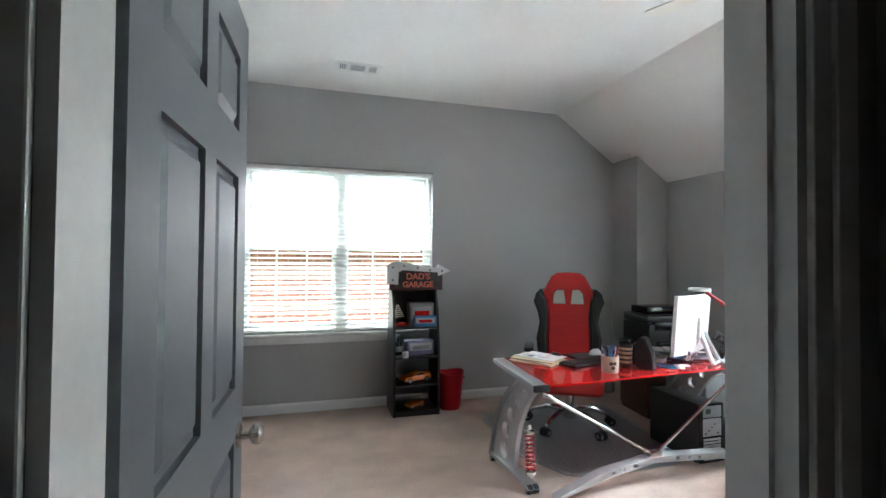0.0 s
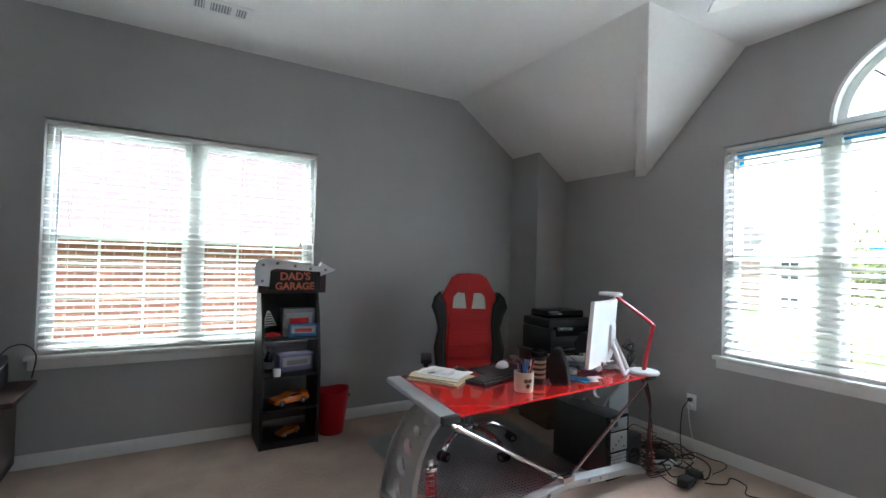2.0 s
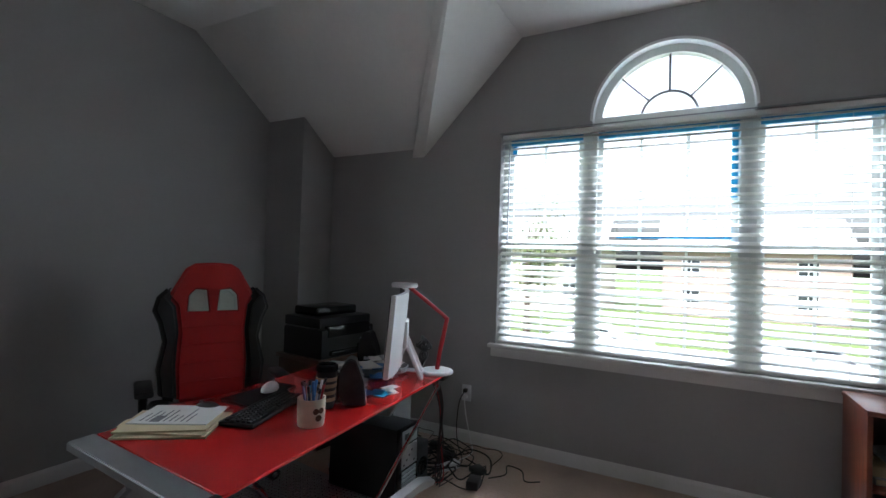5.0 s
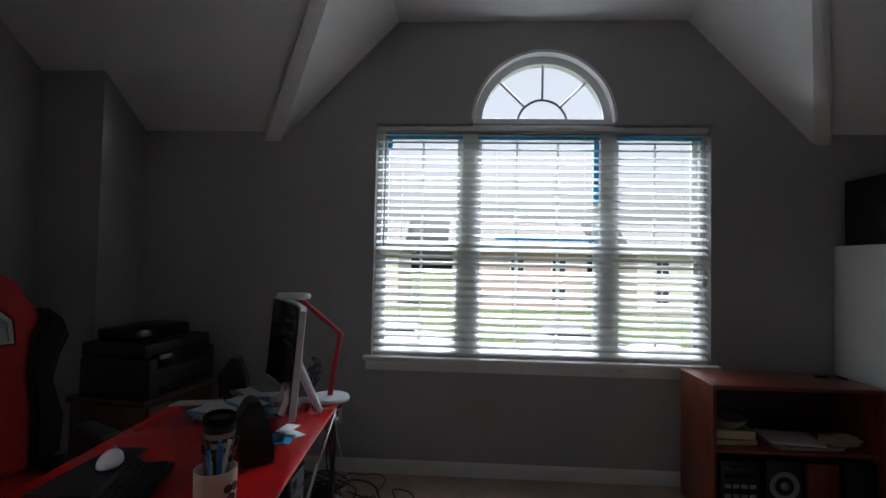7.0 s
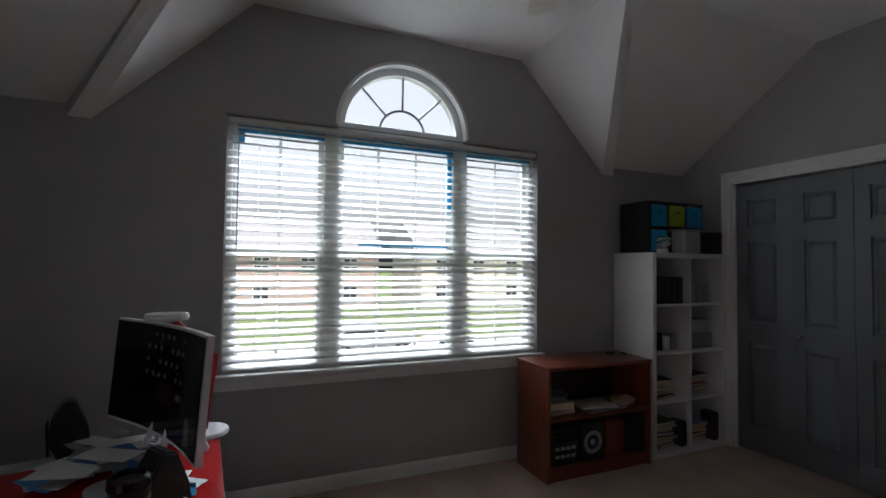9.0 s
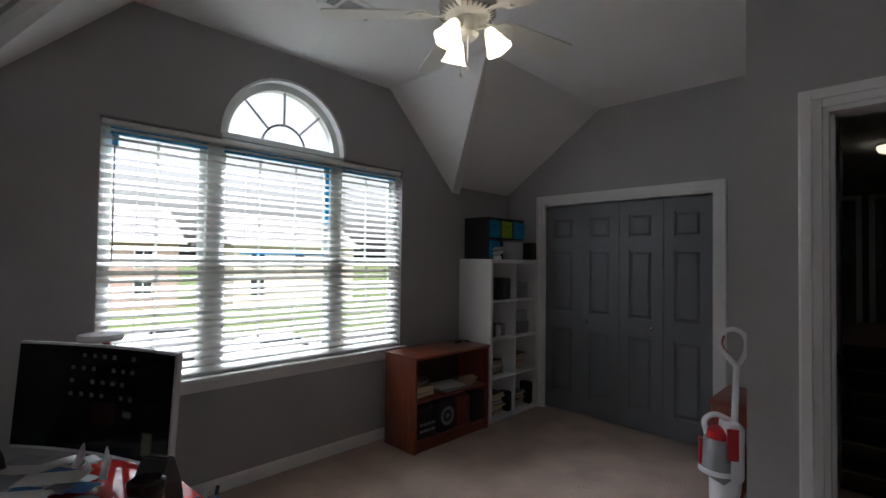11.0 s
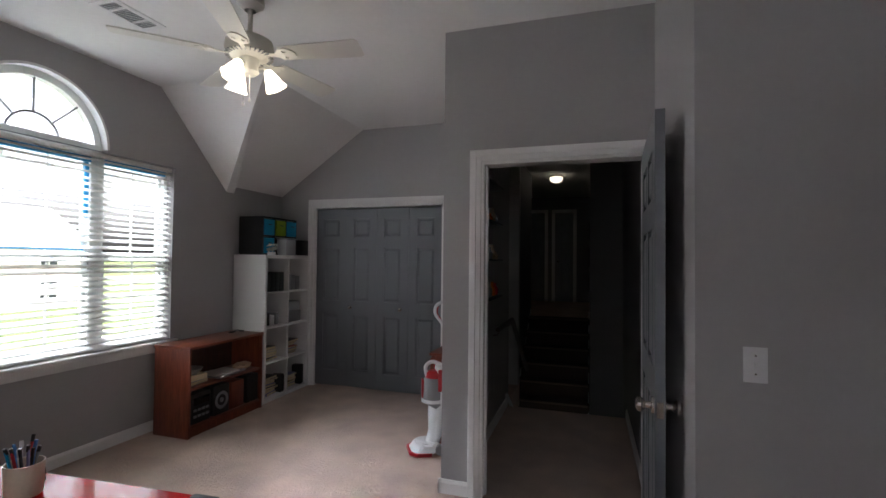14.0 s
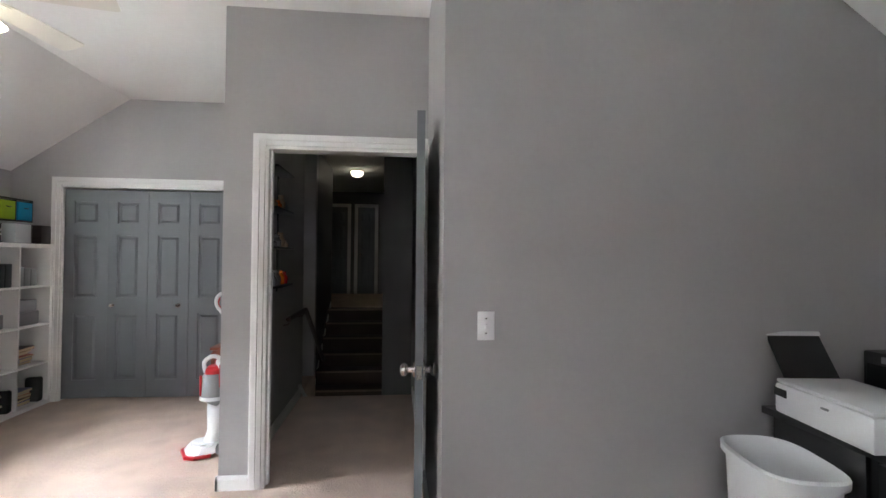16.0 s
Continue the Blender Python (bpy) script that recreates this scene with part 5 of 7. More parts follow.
gaming_chair()
bm = prism(B(), [(1.52, 3.64), (1.46, 3.5), (1.46, 2.75), (1.62, 2.42), (1.75, 2.36), (2.42, 2.36), (2.6, 2.5), (2.72, 3.5), (2.68, 3.62)], [], xyz, 0.005)
fm = single("floor_mat", bm, M_MAT, pose(0, 0, 0.0005), "grey diamond-plate chair mat on the carpet", "floor mat")
vs, fs = [], []
for r in range(45):
    for c in range(45):
        x, y = 1.5 + 0.027 * c, 2.4 + 0.027 * r
        if y < 2.42 + max(0.0, 1.66 - x) * 2.0 or x > 2.55 + 0.12 * (y - 2.4) or (x < 1.53 and y > 3.5):
            continue
        a = radians(45 if (r + c) % 2 else 135)
        u, v = (math.cos(a), math.sin(a)), (-math.sin(a), math.cos(a))
        k = len(vs)
        for p, q in ((0.0125, 0), (0, 0.0042), (-0.0125, 0), (0, -0.0042)):
            vs.append((x + u[0] * p + v[0] * q, y + u[1] * p + v[1] * q, 0.005))
        vs.extend([(x + u[0] * 0.006, y + u[1] * 0.006, 0.0068), (x - u[0] * 0.006, y - u[1] * 0.006, 0.0068)])
        fs.extend([(k, k + 1, k + 4), (k + 1, k + 5, k + 4), (k + 1, k + 2, k + 5), (k + 2, k + 3, k + 5), (k + 3, k + 4, k + 5), (k + 3, k, k + 4)])
me = bpy.data.meshes.new("tread")
me.from_pydata(vs, [], fs)
me.materials.append(M_TREAD)
tr = new("tread", me)
tr.parent = fm
tagged(tr, "raised diamond tread of the mat", kind="stuff")

# ---- computer towers, cabinet and printer by the corner ----
pc = thing("computer_tower", pose(2.645, 2.315, 0), "black computer tower standing under the desk", "computer")
part("case", box(B(), -0.095, 0.095, 0.012, 0.46, 0.012, 0.4, 0.004), M_BLACK, pc)
part("front_panel", box(B(), -0.097, 0.097, -0.012, 0.012, 0.012, 0.405, 0.008), M_GLOSSBLACK, pc)
part("power_supply_plate", box(B(), -0.075, 0.075, -0.016, -0.01, 0.315, 0.39, 0.002), M_GREY, pc, "grey power supply plate")
part("power_socket", box(B(), -0.055, -0.015, -0.019, -0.015, 0.34, 0.372, 0.002), M_BLACK, pc)
part("port_panel", box(B(), -0.075, 0.075, -0.016, -0.01, 0.19, 0.305, 0.002), M_SILVER, pc, "silver port panel")
for k in range(5):
    part("port", box(B(), -0.06 + 0.025 * k, -0.05 + 0.025 * k, -0.0185, -0.015, 0.205 + 0.02 * (k % 4), 0.215 + 0.02 * (k % 4), 0.001), M_BLACK, pc)
for k in range(7):
    part("slot_cover", box(B(), -0.07, 0.07, -0.017, -0.01, 0.035 + 0.021 * k, 0.05 + 0.021 * k, 0.002), M_SILVER, pc, "silver slot cover")
for y in (0.05, 0.4):
    for x in (-0.07, 0.07):
        part("foot", cyl(B(), (x, y, 0), (x, y, 0.014), 0.014, seg=10), M_RUBBER, pc)
wh = thing("computer_tower", pose(2.94, 2.74, 0), "grey computer tower behind the desk leg", "computer")
part("case", box(B(), -0.1, 0.1, -0.2, 0.2, 0.012, 0.52, 0.006), M_GREY, wh)
part("side_panel", box(B(), -0.104, -0.1, -0.18, 0.18, 0.04, 0.5, 0.001), M_GREY, wh)
for x in (-0.07, 0.07):
    part("foot", box(B(), x - 0.015, x + 0.015, -0.18, 0.18, 0, 0.013), M_RUBBER, wh)
sub = thing("subwoofer", pose(2.82, 2.4, 0), "black box subwoofer on the carpet", "speaker")
part("box", box(B(), -0.07, 0.07, -0.08, 0.08, 0.008, 0.25, 0.006), M_BLACK, sub)
part("grille", cyl(B(), (0, -0.079, 0.12), (0, -0.084, 0.12), 0.05, seg=20), M_GLOSSBLACK, sub)

cab = thing("filing_cabinet", pose(3.13, 3.31, 0, 0, 0, -6), "brown wooden two-drawer cabinet", "cabinet")
part("body", box(B(), -0.27, 0.24, -0.19, 0.23, 0.04, 0.58, 0.004), M_BROWN, cab)
part("top", box(B(), -0.29, 0.25, -0.21, 0.24, 0.58, 0.61, 0.006), M_BROWN, cab)
part("plinth", box(B(), -0.26, 0.23, -0.18, 0.22, 0.0, 0.04), M_BROWN, cab)
for z in (0.06, 0.325):
    dr = part("drawer", box(B(), -0.255, 0.225, -0.206, -0.19, z, z + 0.245, 0.004), M_BROWN, cab)
    part("handle", tube(B(), [(-0.08, -0.207, z + 0.13), (-0.07, -0.23, z + 0.125), (0.05, -0.23, z + 0.125), (0.06, -0.207, z + 0.13)], 0.006, 8), M_BLACK, dr, "dark bail handle")


def printer(m, dark, label, w=0.46, d=0.4, h=0.24):
    n = thing("printer", m, label, "printer")
    mt, m2 = (M_BLACK, M_GLOSSBLACK) if dark else (M_WHITE, M_BLACK)
    part("body", box(B(), -w / 2, w / 2, -d / 2, d / 2, 0.0, h * 0.62, 0.012), mt, n)
    part("scanner_lid", box(B(), -w / 2 + 0.004, w / 2 - 0.004, -d / 2 + 0.03, d / 2, h * 0.63, h * 0.85, 0.012), mt, n)
    part("paper_feeder", box(B(), -w / 2 + 0.06, w / 2 - 0.06, -d / 2 + 0.12, d / 2 - 0.03, h * 0.85, h * 1.05, 0.015), m2, n)
    part("control_panel", box(B(), -w / 2 + 0.05, w / 2 - 0.05, -d / 2 - 0.012, -d / 2 + 0.04, h * 0.45, h * 0.68, 0.006, m=pose(0, 0, 0, 0)), m2, n)
    part("display", box(B(), -0.04, 0.05, -d / 2 - 0.015, -d / 2 - 0.01, h * 0.52, h * 0.63), M_SCREEN, n)
    part("paper_tray", box(B(), -w / 2 + 0.07, w / 2 - 0.07, -d / 2 - 0.03, -d / 2 + 0.1, 0.02, 0.05, 0.006), m2, n)
    part("badge", box(B(), w / 2 - 0.09, w / 2 - 0.04, -d / 2 - 0.0035, -d / 2 + 0.002, h * 0.5, h * 0.56), M_GREY, n, "pale badge")
    return n


printer(pose(3.11, 3.3, 0.61, 0, 0, -6), True, "black multifunction printer on the brown cabinet", 0.5, 0.4, 0.32)


def cable(pts, r=0.004, mt=None, label="black cable lying in a tangle", seed=0):
    return single("cable", tube(B(), smooth_line(pts), r, 6), mt or M_RUBBER, Matrix.Identity(4), label, "cable", "floor cables")


def smooth_line(pts, n=6):
    """Catmull-Rom points through pts."""
    p = [Vector(q) for q in pts]
    p = [p[0] * 2 - p[1], *p, p[-1] * 2 - p[-2]]
    out = []
    for i in range(1, len(p) - 2):
        for k in range(n):
            t = k / n
            a, b, c, d = p[i - 1:i + 3]
            out.append(0.5 * ((2 * b) + (c - a) * t + (2 * a - 5 * b + 4 * c - d) * t * t + (3 * b - a - 3 * c + d) * t ** 3))
    return [*out, p[-2]]


random.seed(21)
cable([(3.505, 2.385, 0.365), (3.46, 2.4, 0.3), (3.47, 2.42, 0.12), (3.42, 2.38, 0.02), (3.2, 2.25, 0.01), (3.05, 2.35, 0.01)], label="black cable hanging from the wall outlet")
cable([(3.51, 2.385, 0.325), (3.47, 2.35, 0.22), (3.45, 2.3, 0.06), (3.36, 2.25, 0.012), (3.15, 2.3, 0.012)], 0.0035, M_WHITE, "white cable hanging from the wall outlet")
for k in range(20):
    x, y = random.uniform(2.95, 3.3), random.uniform(2.15, 2.6)
    pts, a = [], random.uniform(0, 6)
    for j in range(9):
        a += random.uniform(0.3, 1.1)
        x, y = min(3.44, max(2.86, x + 0.1 * math.cos(a))), min(2.9, max(2.02, y + 0.1 * math.sin(a)))
        pts.append((x, y, 0.008 + random.uniform(0, 0.03 + 0.004 * k)))
    cable(pts, random.choice([0.003, 0.004, 0.005]))
cable([(3.1, 2.02, 0.008), (3.2, 1.95, 0.008), (3.32, 1.98, 0.008), (3.3, 1.88, 0.008), (3.18, 1.82, 0.008), (3.22, 1.74, 0.008)], label="black cable end trailing over the carpet")
for k, mt in enumerate((M_SIGNBACK, M_RUBBER, M_SIGNBACK, M_RUBBER, M_BINRED, M_RUBBER, M_SIGNBACK)):
    q = 0.009 * k
    cable([(2.76 + q, 2.2 + 0.015 * k, 0.66), (2.77 + q, 2.17 + 0.01 * k, 0.5), (2.765 + 0.7 * q, 2.18 + 0.008 * (k % 3), 0.3), (2.78 + q, 2.18 + 0.02 * (k % 4), 0.08), (2.86 + q, 2.22 + 0.02 * k, 0.012), (2.98 + 0.03 * k, 2.2 + 0.03 * k, 0.012)], 0.0032, mt, "cable hanging in a bundle behind the desk")
for x, y, rz, w, d, h, mt, lb in ((3.2, 2.36, 20, 0.05, 0.11, 0.04, M_BLACK, "black power brick among cables"), (3.12, 2.1, -35, 0.04, 0.09, 0.035, M_BLACK, "black power brick among cables"), (3.08, 2.28, 60, 0.035, 0.14, 0.04, M_WHITE, "white power strip among cables"), (2.95, 2.05, 10, 0.05, 0.07, 0.05, M_BLACK, "black adapter on the carpet"), (3.32, 2.5, 15, 0.04, 0.08, 0.035, M_BLACK, "black power brick against the baseboard")):
    single("power_adapter", box(B(), -w, w, -d / 2, d / 2, 0, h, 0.008), mt, pose(x, y, 0.012, 0, 0, rz), lb, "power adapter", "power bricks")
random.seed(17)
for k in range(6):
    x, y, z, a, pts = 2.62, 2.235, 0.87, random.uniform(0, 6), []
    for q in range(8):
        a += random.uniform(0.6, 1.3)
        pts.append((x + 0.035 * math.cos(a) + 0.008 * q, y + 0.02 * math.sin(2 * a), z + 0.03 * math.sin(a) - 0.004 * q))
    cable([*pts, (2.7, 2.24 + 0.01 * k, 0.78), (2.73, 2.3, 0.702), (2.78 + 0.01 * k, 2.33, 0.702)], 0.003, M_RUBBER, "black cable knotted behind the monitor")
for k in range(4):
    r, x, y = 0.055 + 0.008 * k, 2.58 + 0.012 * k, 2.36 + 0.01 * k
    cable([(x + r * math.cos(0.7 * q), y + 0.8 * r * math.sin(0.7 * q), 0.702 + 0.0055 * k) for q in range(10)], 0.0035, M_GREY, "grey cable coiled on the desk")

# ---- display shelf with the arrow sign ----
shelf = thing("display_shelf", pose(0.955, 3.73, 0), "black stepped display shelf with an arrow sign", "shelf")
SW = 0.205
for s in (-1, 1):
    sd = [(0.0, 0.0), (0.33, 0.0), (0.33, 1.1), (0.14, 1.1), (0.11, 1.02), (0.06, 0.9), (0.0, 0.55)]
    part("side_panel", prism(B(), [(u, v) for u, v in sd], [], lambda u, v, w: Vector((s * SW + (w if s < 0 else -w), u, v)), 0.018), M_BLACKWOOD, shelf)
for z, y in ((0.03, 0.002), (0.25, 0.01), (0.49, 0.01), (0.74, 0.045)):
    part("shelf_board", box(B(), -SW + 0.018, SW - 0.018, y, 0.32, z, z + 0.018, 0.002), M_BLACKWOOD, shelf)
part("kick_board", box(B(), -SW + 0.018, SW - 0.018, 0.006, 0.02, 0.0, 0.03), M_BLACKWOOD, shelf)
part("back_panel", box(B(), -SW + 0.018, SW - 0.018, 0.318, 0.326, 0.74, 1.1), M_BLACKWOOD, shelf)
part("top_board", box(B(), -SW, SW, 0.11, 0.33, 1.085, 1.1, 0.002), M_BLACKWOOD, shelf)
hd = part("header_board", box(B(), -SW - 0.03, SW + 0.035, 0.06, 0.09, 1.08, 1.255, 0.004), M_SIGNBACK, shelf, "maroon header board")
part("header_panel", box(B(), -SW + 0.03, SW - 0.01, 0.04, 0.062, 1.1, 1.24, 0.004), M_BLACKWOOD, hd)
arrow = [(-0.26, 1.14), (-0.265, 1.25), (-0.25, 1.3), (-0.215, 1.325), (-0.14, 1.325), (0.18, 1.275), (0.195, 1.305), (0.3, 1.25), (0.19, 1.205), (0.19, 1.235), (-0.13, 1.255), (-0.165, 1.24), (-0.17, 1.13)]
ar = part("arrow_sign", prism(B(), arrow, [], lambda u, v, w: Vector((u, 0.02 + w, v)), 0.04), M_SIGNWHITE, shelf, "white tin arrow sign with bulbs")
edge = prism(B(), [(u * 1.012 - 0.001, (v - 1.23) * 1.03 + 1.231) for u, v in arrow], [], lambda u, v, w: Vector((u, 0.03 + w, v)), 0.026)
part("arrow_rim", edge, M_GREY, ar, "dark rim of the arrow")
for u, v in ((-0.218, 1.17), (-0.215, 1.28), (-0.12, 1.293), (0.0, 1.275), (0.11, 1.258), (0.22, 1.25)):
    part("bulb", lathe(B(), [(0.001, 0.0), (0.009, 0.003), (0.011, 0.01), (0.008, 0.016)], seg=10, m=pose(u, 0.02, v, 90)), M_GREY, ar, "small sign bulb")
for txt, z, size in (("DAD'S", 1.176, 0.076), ("GARAGE", 1.108, 0.07)):
    cu = bpy.data.curves.new("lettering", "FONT")
    cu.body, cu.size, cu.extrude, cu.align_x, cu.offset = txt, size, 0.004, "CENTER", 0.0014
    tmp = bpy.data.objects.new("lettering", cu)
    scene.collection.objects.link(tmp)
    me = bpy.data.meshes.new_from_object(tmp.evaluated_get(bpy.context.evaluated_depsgraph_get()))
    bpy.data.objects.remove(tmp)
    me.materials.clear()
    me.materials.append(M_SIGNTEXT)
    ob = new("lettering", me)
    ob.parent = hd
    ob.matrix_local = pose(0.01, 0.036, z, 90, 0, 0)
    ob["label"] = "orange capital lettering"


def toy_car(x, y, z, rz, mt, L, label):
    n = thing("toy_car", pose(x, y, z, 0, 0, rz), label, "toy car", "model cars")
    body = [(-0.5, 0.07), (-0.5, 0.17), (-0.42, 0.2), (-0.2, 0.21), (-0.05, 0.3), (0.15, 0.31), (0.36, 0.235), (0.47, 0.24), (0.5, 0.17), (0.5, 0.07)]
    bm = prism(B(), [(u * L, v * L) for u, v in body], [], lambda u, v, w: Vector((u, w - 0.21 * L, v)), 0.42 * L)
    for v in bm.verts:
        if v.co.z > 0.22 * L:
            v.co.y *= 0.72
    bmesh.ops.bevel(bm, geom=bm.edges[:], offset=0.015 * L, segments=2, affect="EDGES")
    part("body", bm, mt, n)
    gl = [(-0.18, 0.215), (-0.045, 0.285), (0.14, 0.295), (0.3, 0.24)]
    part("windows", prism(B(), [(u * L, v * L) for u, v in gl], [], lambda u, v, w: Vector((u, w - 0.19 * L, v)), 0.38 * L), M_GLOSSBLACK, n)
    part("spoiler", box(B(), 0.4 * L, 0.5 * L, -0.2 * L, 0.2 * L, 0.265 * L, 0.28 * L, 0.002), mt, n)
    for u in (-0.31, 0.31):
        for s in (-1, 1):
            wl = part("wheel", cyl(B(), (u * L, s * 0.14 * L, 0.085 * L), (u * L, s * 0.215 * L, 0.085 * L), 0.085 * L, seg=18), M_RUBBER, n)
            part("rim", cyl(B(), (u * L, s * 0.2 * L, 0.085 * L), (u * L, s * 0.219 * L, 0.085 * L), 0.052 * L, seg=12), M_GREY, wl)


def packet(x, y, z, rz, w, d, h, mt, label, front=None):
    n = thing("toy_box", pose(x, y, z, 0, 0, rz), label, "boxed toy", "boxed toys")
    part("carton", box(B(), -w / 2, w / 2, -d / 2, d / 2, 0, h, 0.002), mt, n)
    part("window", box(B(), -w * 0.42, w * 0.42, -d / 2 - 0.002, -d / 2, h * 0.3, h * 0.85), M_CLEAR, n, "clear packet window")
    if front:
        part("picture", box(B(), -w * 0.3, w * 0.3, -d / 2 - 0.005, -d / 2 - 0.0022, h * 0.38, h * 0.66, 0.001), front, n, "coloured car shape")


toy_car(0.97, 3.86, 0.268, 18, M_ORANGE, 0.27, "orange model sports car on the shelf")
toy_car(0.965, 3.85, 0.048, 30, M_GOLD, 0.17, "amber model car on the bottom board")
packet(1.02, 3.9, 0.759, 3, 0.23, 0.1, 0.2, M_GREY, "boxed red toy car in a grey carton", M_TOYRED)
packet(1.045, 3.835, 0.759, -4, 0.2, 0.08, 0.09, M_BLUE, "boxed red toy car in a blue carton", M_TOYRED)
packet(1.005, 3.88, 0.509, 6, 0.25, 0.11, 0.12, M_PURPLE, "boxed grey toy car in a violet carton", M_GREY)
toy_car(0.83, 3.84, 0.759, -12, M_TOYRED, 0.13, "small red model car on the shelf")
fl = thing("pennant", pose(0.82, 3.9, 0.759), "striped white pennant standing on the shelf", "pennant")
part("sheet", prism(B(), [(-0.045, 0.06), (0.055, 0.075), (0.0, 0.185), (-0.018, 0.185)], [], lambda u, v, w: Vector((u, w, v)), 0.003), M_PAPER, fl)
for k in range(6):
    part("stripe", box(B(), -0.04 + 0.005 * k, 0.046 - 0.008 * k, -0.002, 0.0, 0.068 + 0.018 * k, 0.075 + 0.018 * k), M_BLACK, fl)
part("stem", cyl(B(), (-0.02, 0.004, 0.0), (-0.02, 0.004, 0.185), 0.004, seg=8), M_BLACK, fl)
fig = thing("bottle", pose(0.815, 3.85, 0.509), "dark bottle with a small cap on the shelf", "bottle")
part("body", lathe(B(), [(0.001, 0), (0.028, 0), (0.028, 0.1), (0.012, 0.13), (0.012, 0.15)], seg=16), M_GLOSSBLACK, fig)
part("cap", lid(lathe(B(), [(0.014, 0.15), (0.014, 0.17)], seg=14), 0.014, 0.17, seg=14), M_TEXTILE, fig)
part("label_band", lathe(B(), [(0.0285, 0.03), (0.029, 0.032), (0.029, 0.075), (0.0285, 0.077)], seg=16), M_GREY, fig)
single("tin", lid(lathe(B(), [(0.001, 0), (0.026, 0), (0.026, 0.045), (0.022, 0.05)], seg=16), 0.022, 0.05, seg=16), M_PAPER, pose(0.85, 3.715, 0.509), "small white tin on the shelf", "tin")

# red waste bin with handle slots
bin_ = thing("waste_bin", pose(1.295, 3.88, 0) @ Matrix.Diagonal((1.3, 1.2, 1.02, 1)), "glossy red plastic waste bin with handle slots", "waste bin")
bm = lathe(B(), [(0.001, 0.004), (0.072, 0.0), (0.076, 0.01), (0.095, 0.24), (0.104, 0.31), (0.1, 0.312), (0.09, 0.24), (0.07, 0.012), (0.001, 0.012)], seg=28)
for v in bm.verts:
    v.co.z += 0.22 * abs(v.co.x) * max(0, v.co.z - 0.2) / 0.11
part("bucket", bm, M_BINRED, bin_)
for s in (-1, 1):
    part("handle_slot", box(B(), s * 0.092, s * 0.101, -0.035, 0.035, 0.262, 0.285, 0.004) if s > 0 else box(B(), -0.101, -0.092, -0.035, 0.035, 0.262, 0.285, 0.004), M_LEATHER_K, bin_, "dark handle slot")

# ---- dark stand with a printer beside the twin window ----
st = thing("media_stand", pose(-1.055, 3.85, 0), "dark mahogany media stand with open bay", "cabinet")
part("top", box(B(), -0.58, 0.56, -0.28, 0.23, 0.51, 0.545, 0.008), M_DARKWOOD, st)
part("side_panel", box(B(), 0.44, 0.47, -0.22, 0.22, 0.05, 0.51), M_DARKWOOD, st)
part("side_panel", box(B(), -0.5, -0.47, -0.22, 0.22, 0.05, 0.51), M_DARKWOOD, st)
for x in (0.43, -0.49):
    part("corner_post", box(B(), x, x + 0.06, -0.245, -0.205, 0.09, 0.51, 0.006), M_DARKWOOD, st)
    part("foot", prism(B(), [(-0.03, 0.0), (0.07, 0.0), (0.07, 0.07), (0.05, 0.09), (-0.01, 0.09)], [], lambda u, v, w: Vector((x - 0.01 + u, -0.262 + w, v)), 0.07), M_CHERRY, st, "moulded reddish foot")
part("base_rail", box(B(), -0.47, 0.47, -0.235, 0.2, 0.05, 0.09, 0.004), M_DARKWOOD, st)
part("inner_shelf", box(B(), -0.47, 0.44, -0.2, 0.21, 0.33, 0.35), M_DARKWOOD, st)
part("door", box(B(), -0.46, 0.43, -0.225, -0.205, 0.1, 0.32, 0.006), M_DARKWOOD, st)
part("back_panel", box(B(), -0.47, 0.44, 0.205, 0.215, 0.09, 0.51), M_DARKWOOD, st)
for k, mt in enumerate((M_BLACK, M_GREY, M_BLACK)):
    single("disc_player", box(B(), -0.2, 0.2, -0.13, 0.13, 0, 0.045, 0.004), mt, pose(-0.9 + 0.02 * k, 3.84, 0.351 + 0.046 * k) if k < 2 else pose(-1.32, 3.84, 0.351), "flat dark player in the open bay", "player", "players")
printer(pose(-0.89, 3.83, 0.546, 0, 0, 4), True, "black flat inkjet printer on the dark stand", 0.56, 0.4, 0.2)
cable([(-0.68, 3.95, 0.68), (-0.62, 4.0, 0.76), (-0.55, 4.02, 0.77), (-0.5, 4.04, 0.7), (-0.52, 4.06, 0.56)], 0.004, M_RUBBER, "black cable looping behind the printer")

# ---- bookcase and cube shelf along the east wall ----
bc = thing("bookcase", pose(3.105, 0.298, 0), "low cherry-red two-shelf bookcase, half full", "bookcase")
BW = 0.86
for y in (0.0, -BW):
    part("side_panel", box(B(), 0.0, 0.36, y - 0.02 if y == 0 else y, y if y == 0 else y + 0.02, 0.0, 0.7, 0.002), M_CHERRY, bc)
part("top", box(B(), -0.008, 0.37, -BW - 0.003, 0.003, 0.7, 0.722, 0.003), M_CHERRY_TOP, bc)
for z in (0.07, 0.37):
    part("shelf_board", box(B(), 0.012, 0.35, -BW + 0.02, -0.02, z, z + 0.018, 0.002), M_CHERRY_TOP, bc)
part("plinth", box(B(), 0.02, 0.035, -BW + 0.02, -0.02, 0.0, 0.07), M_CHERRY, bc)
# darker wood than the case, so the shade inside is in its colour
part("back_panel", box(B(), 0.348, 0.354, -BW + 0.02, -0.02, 0.02, 0.7), M_DARKWOOD, bc)


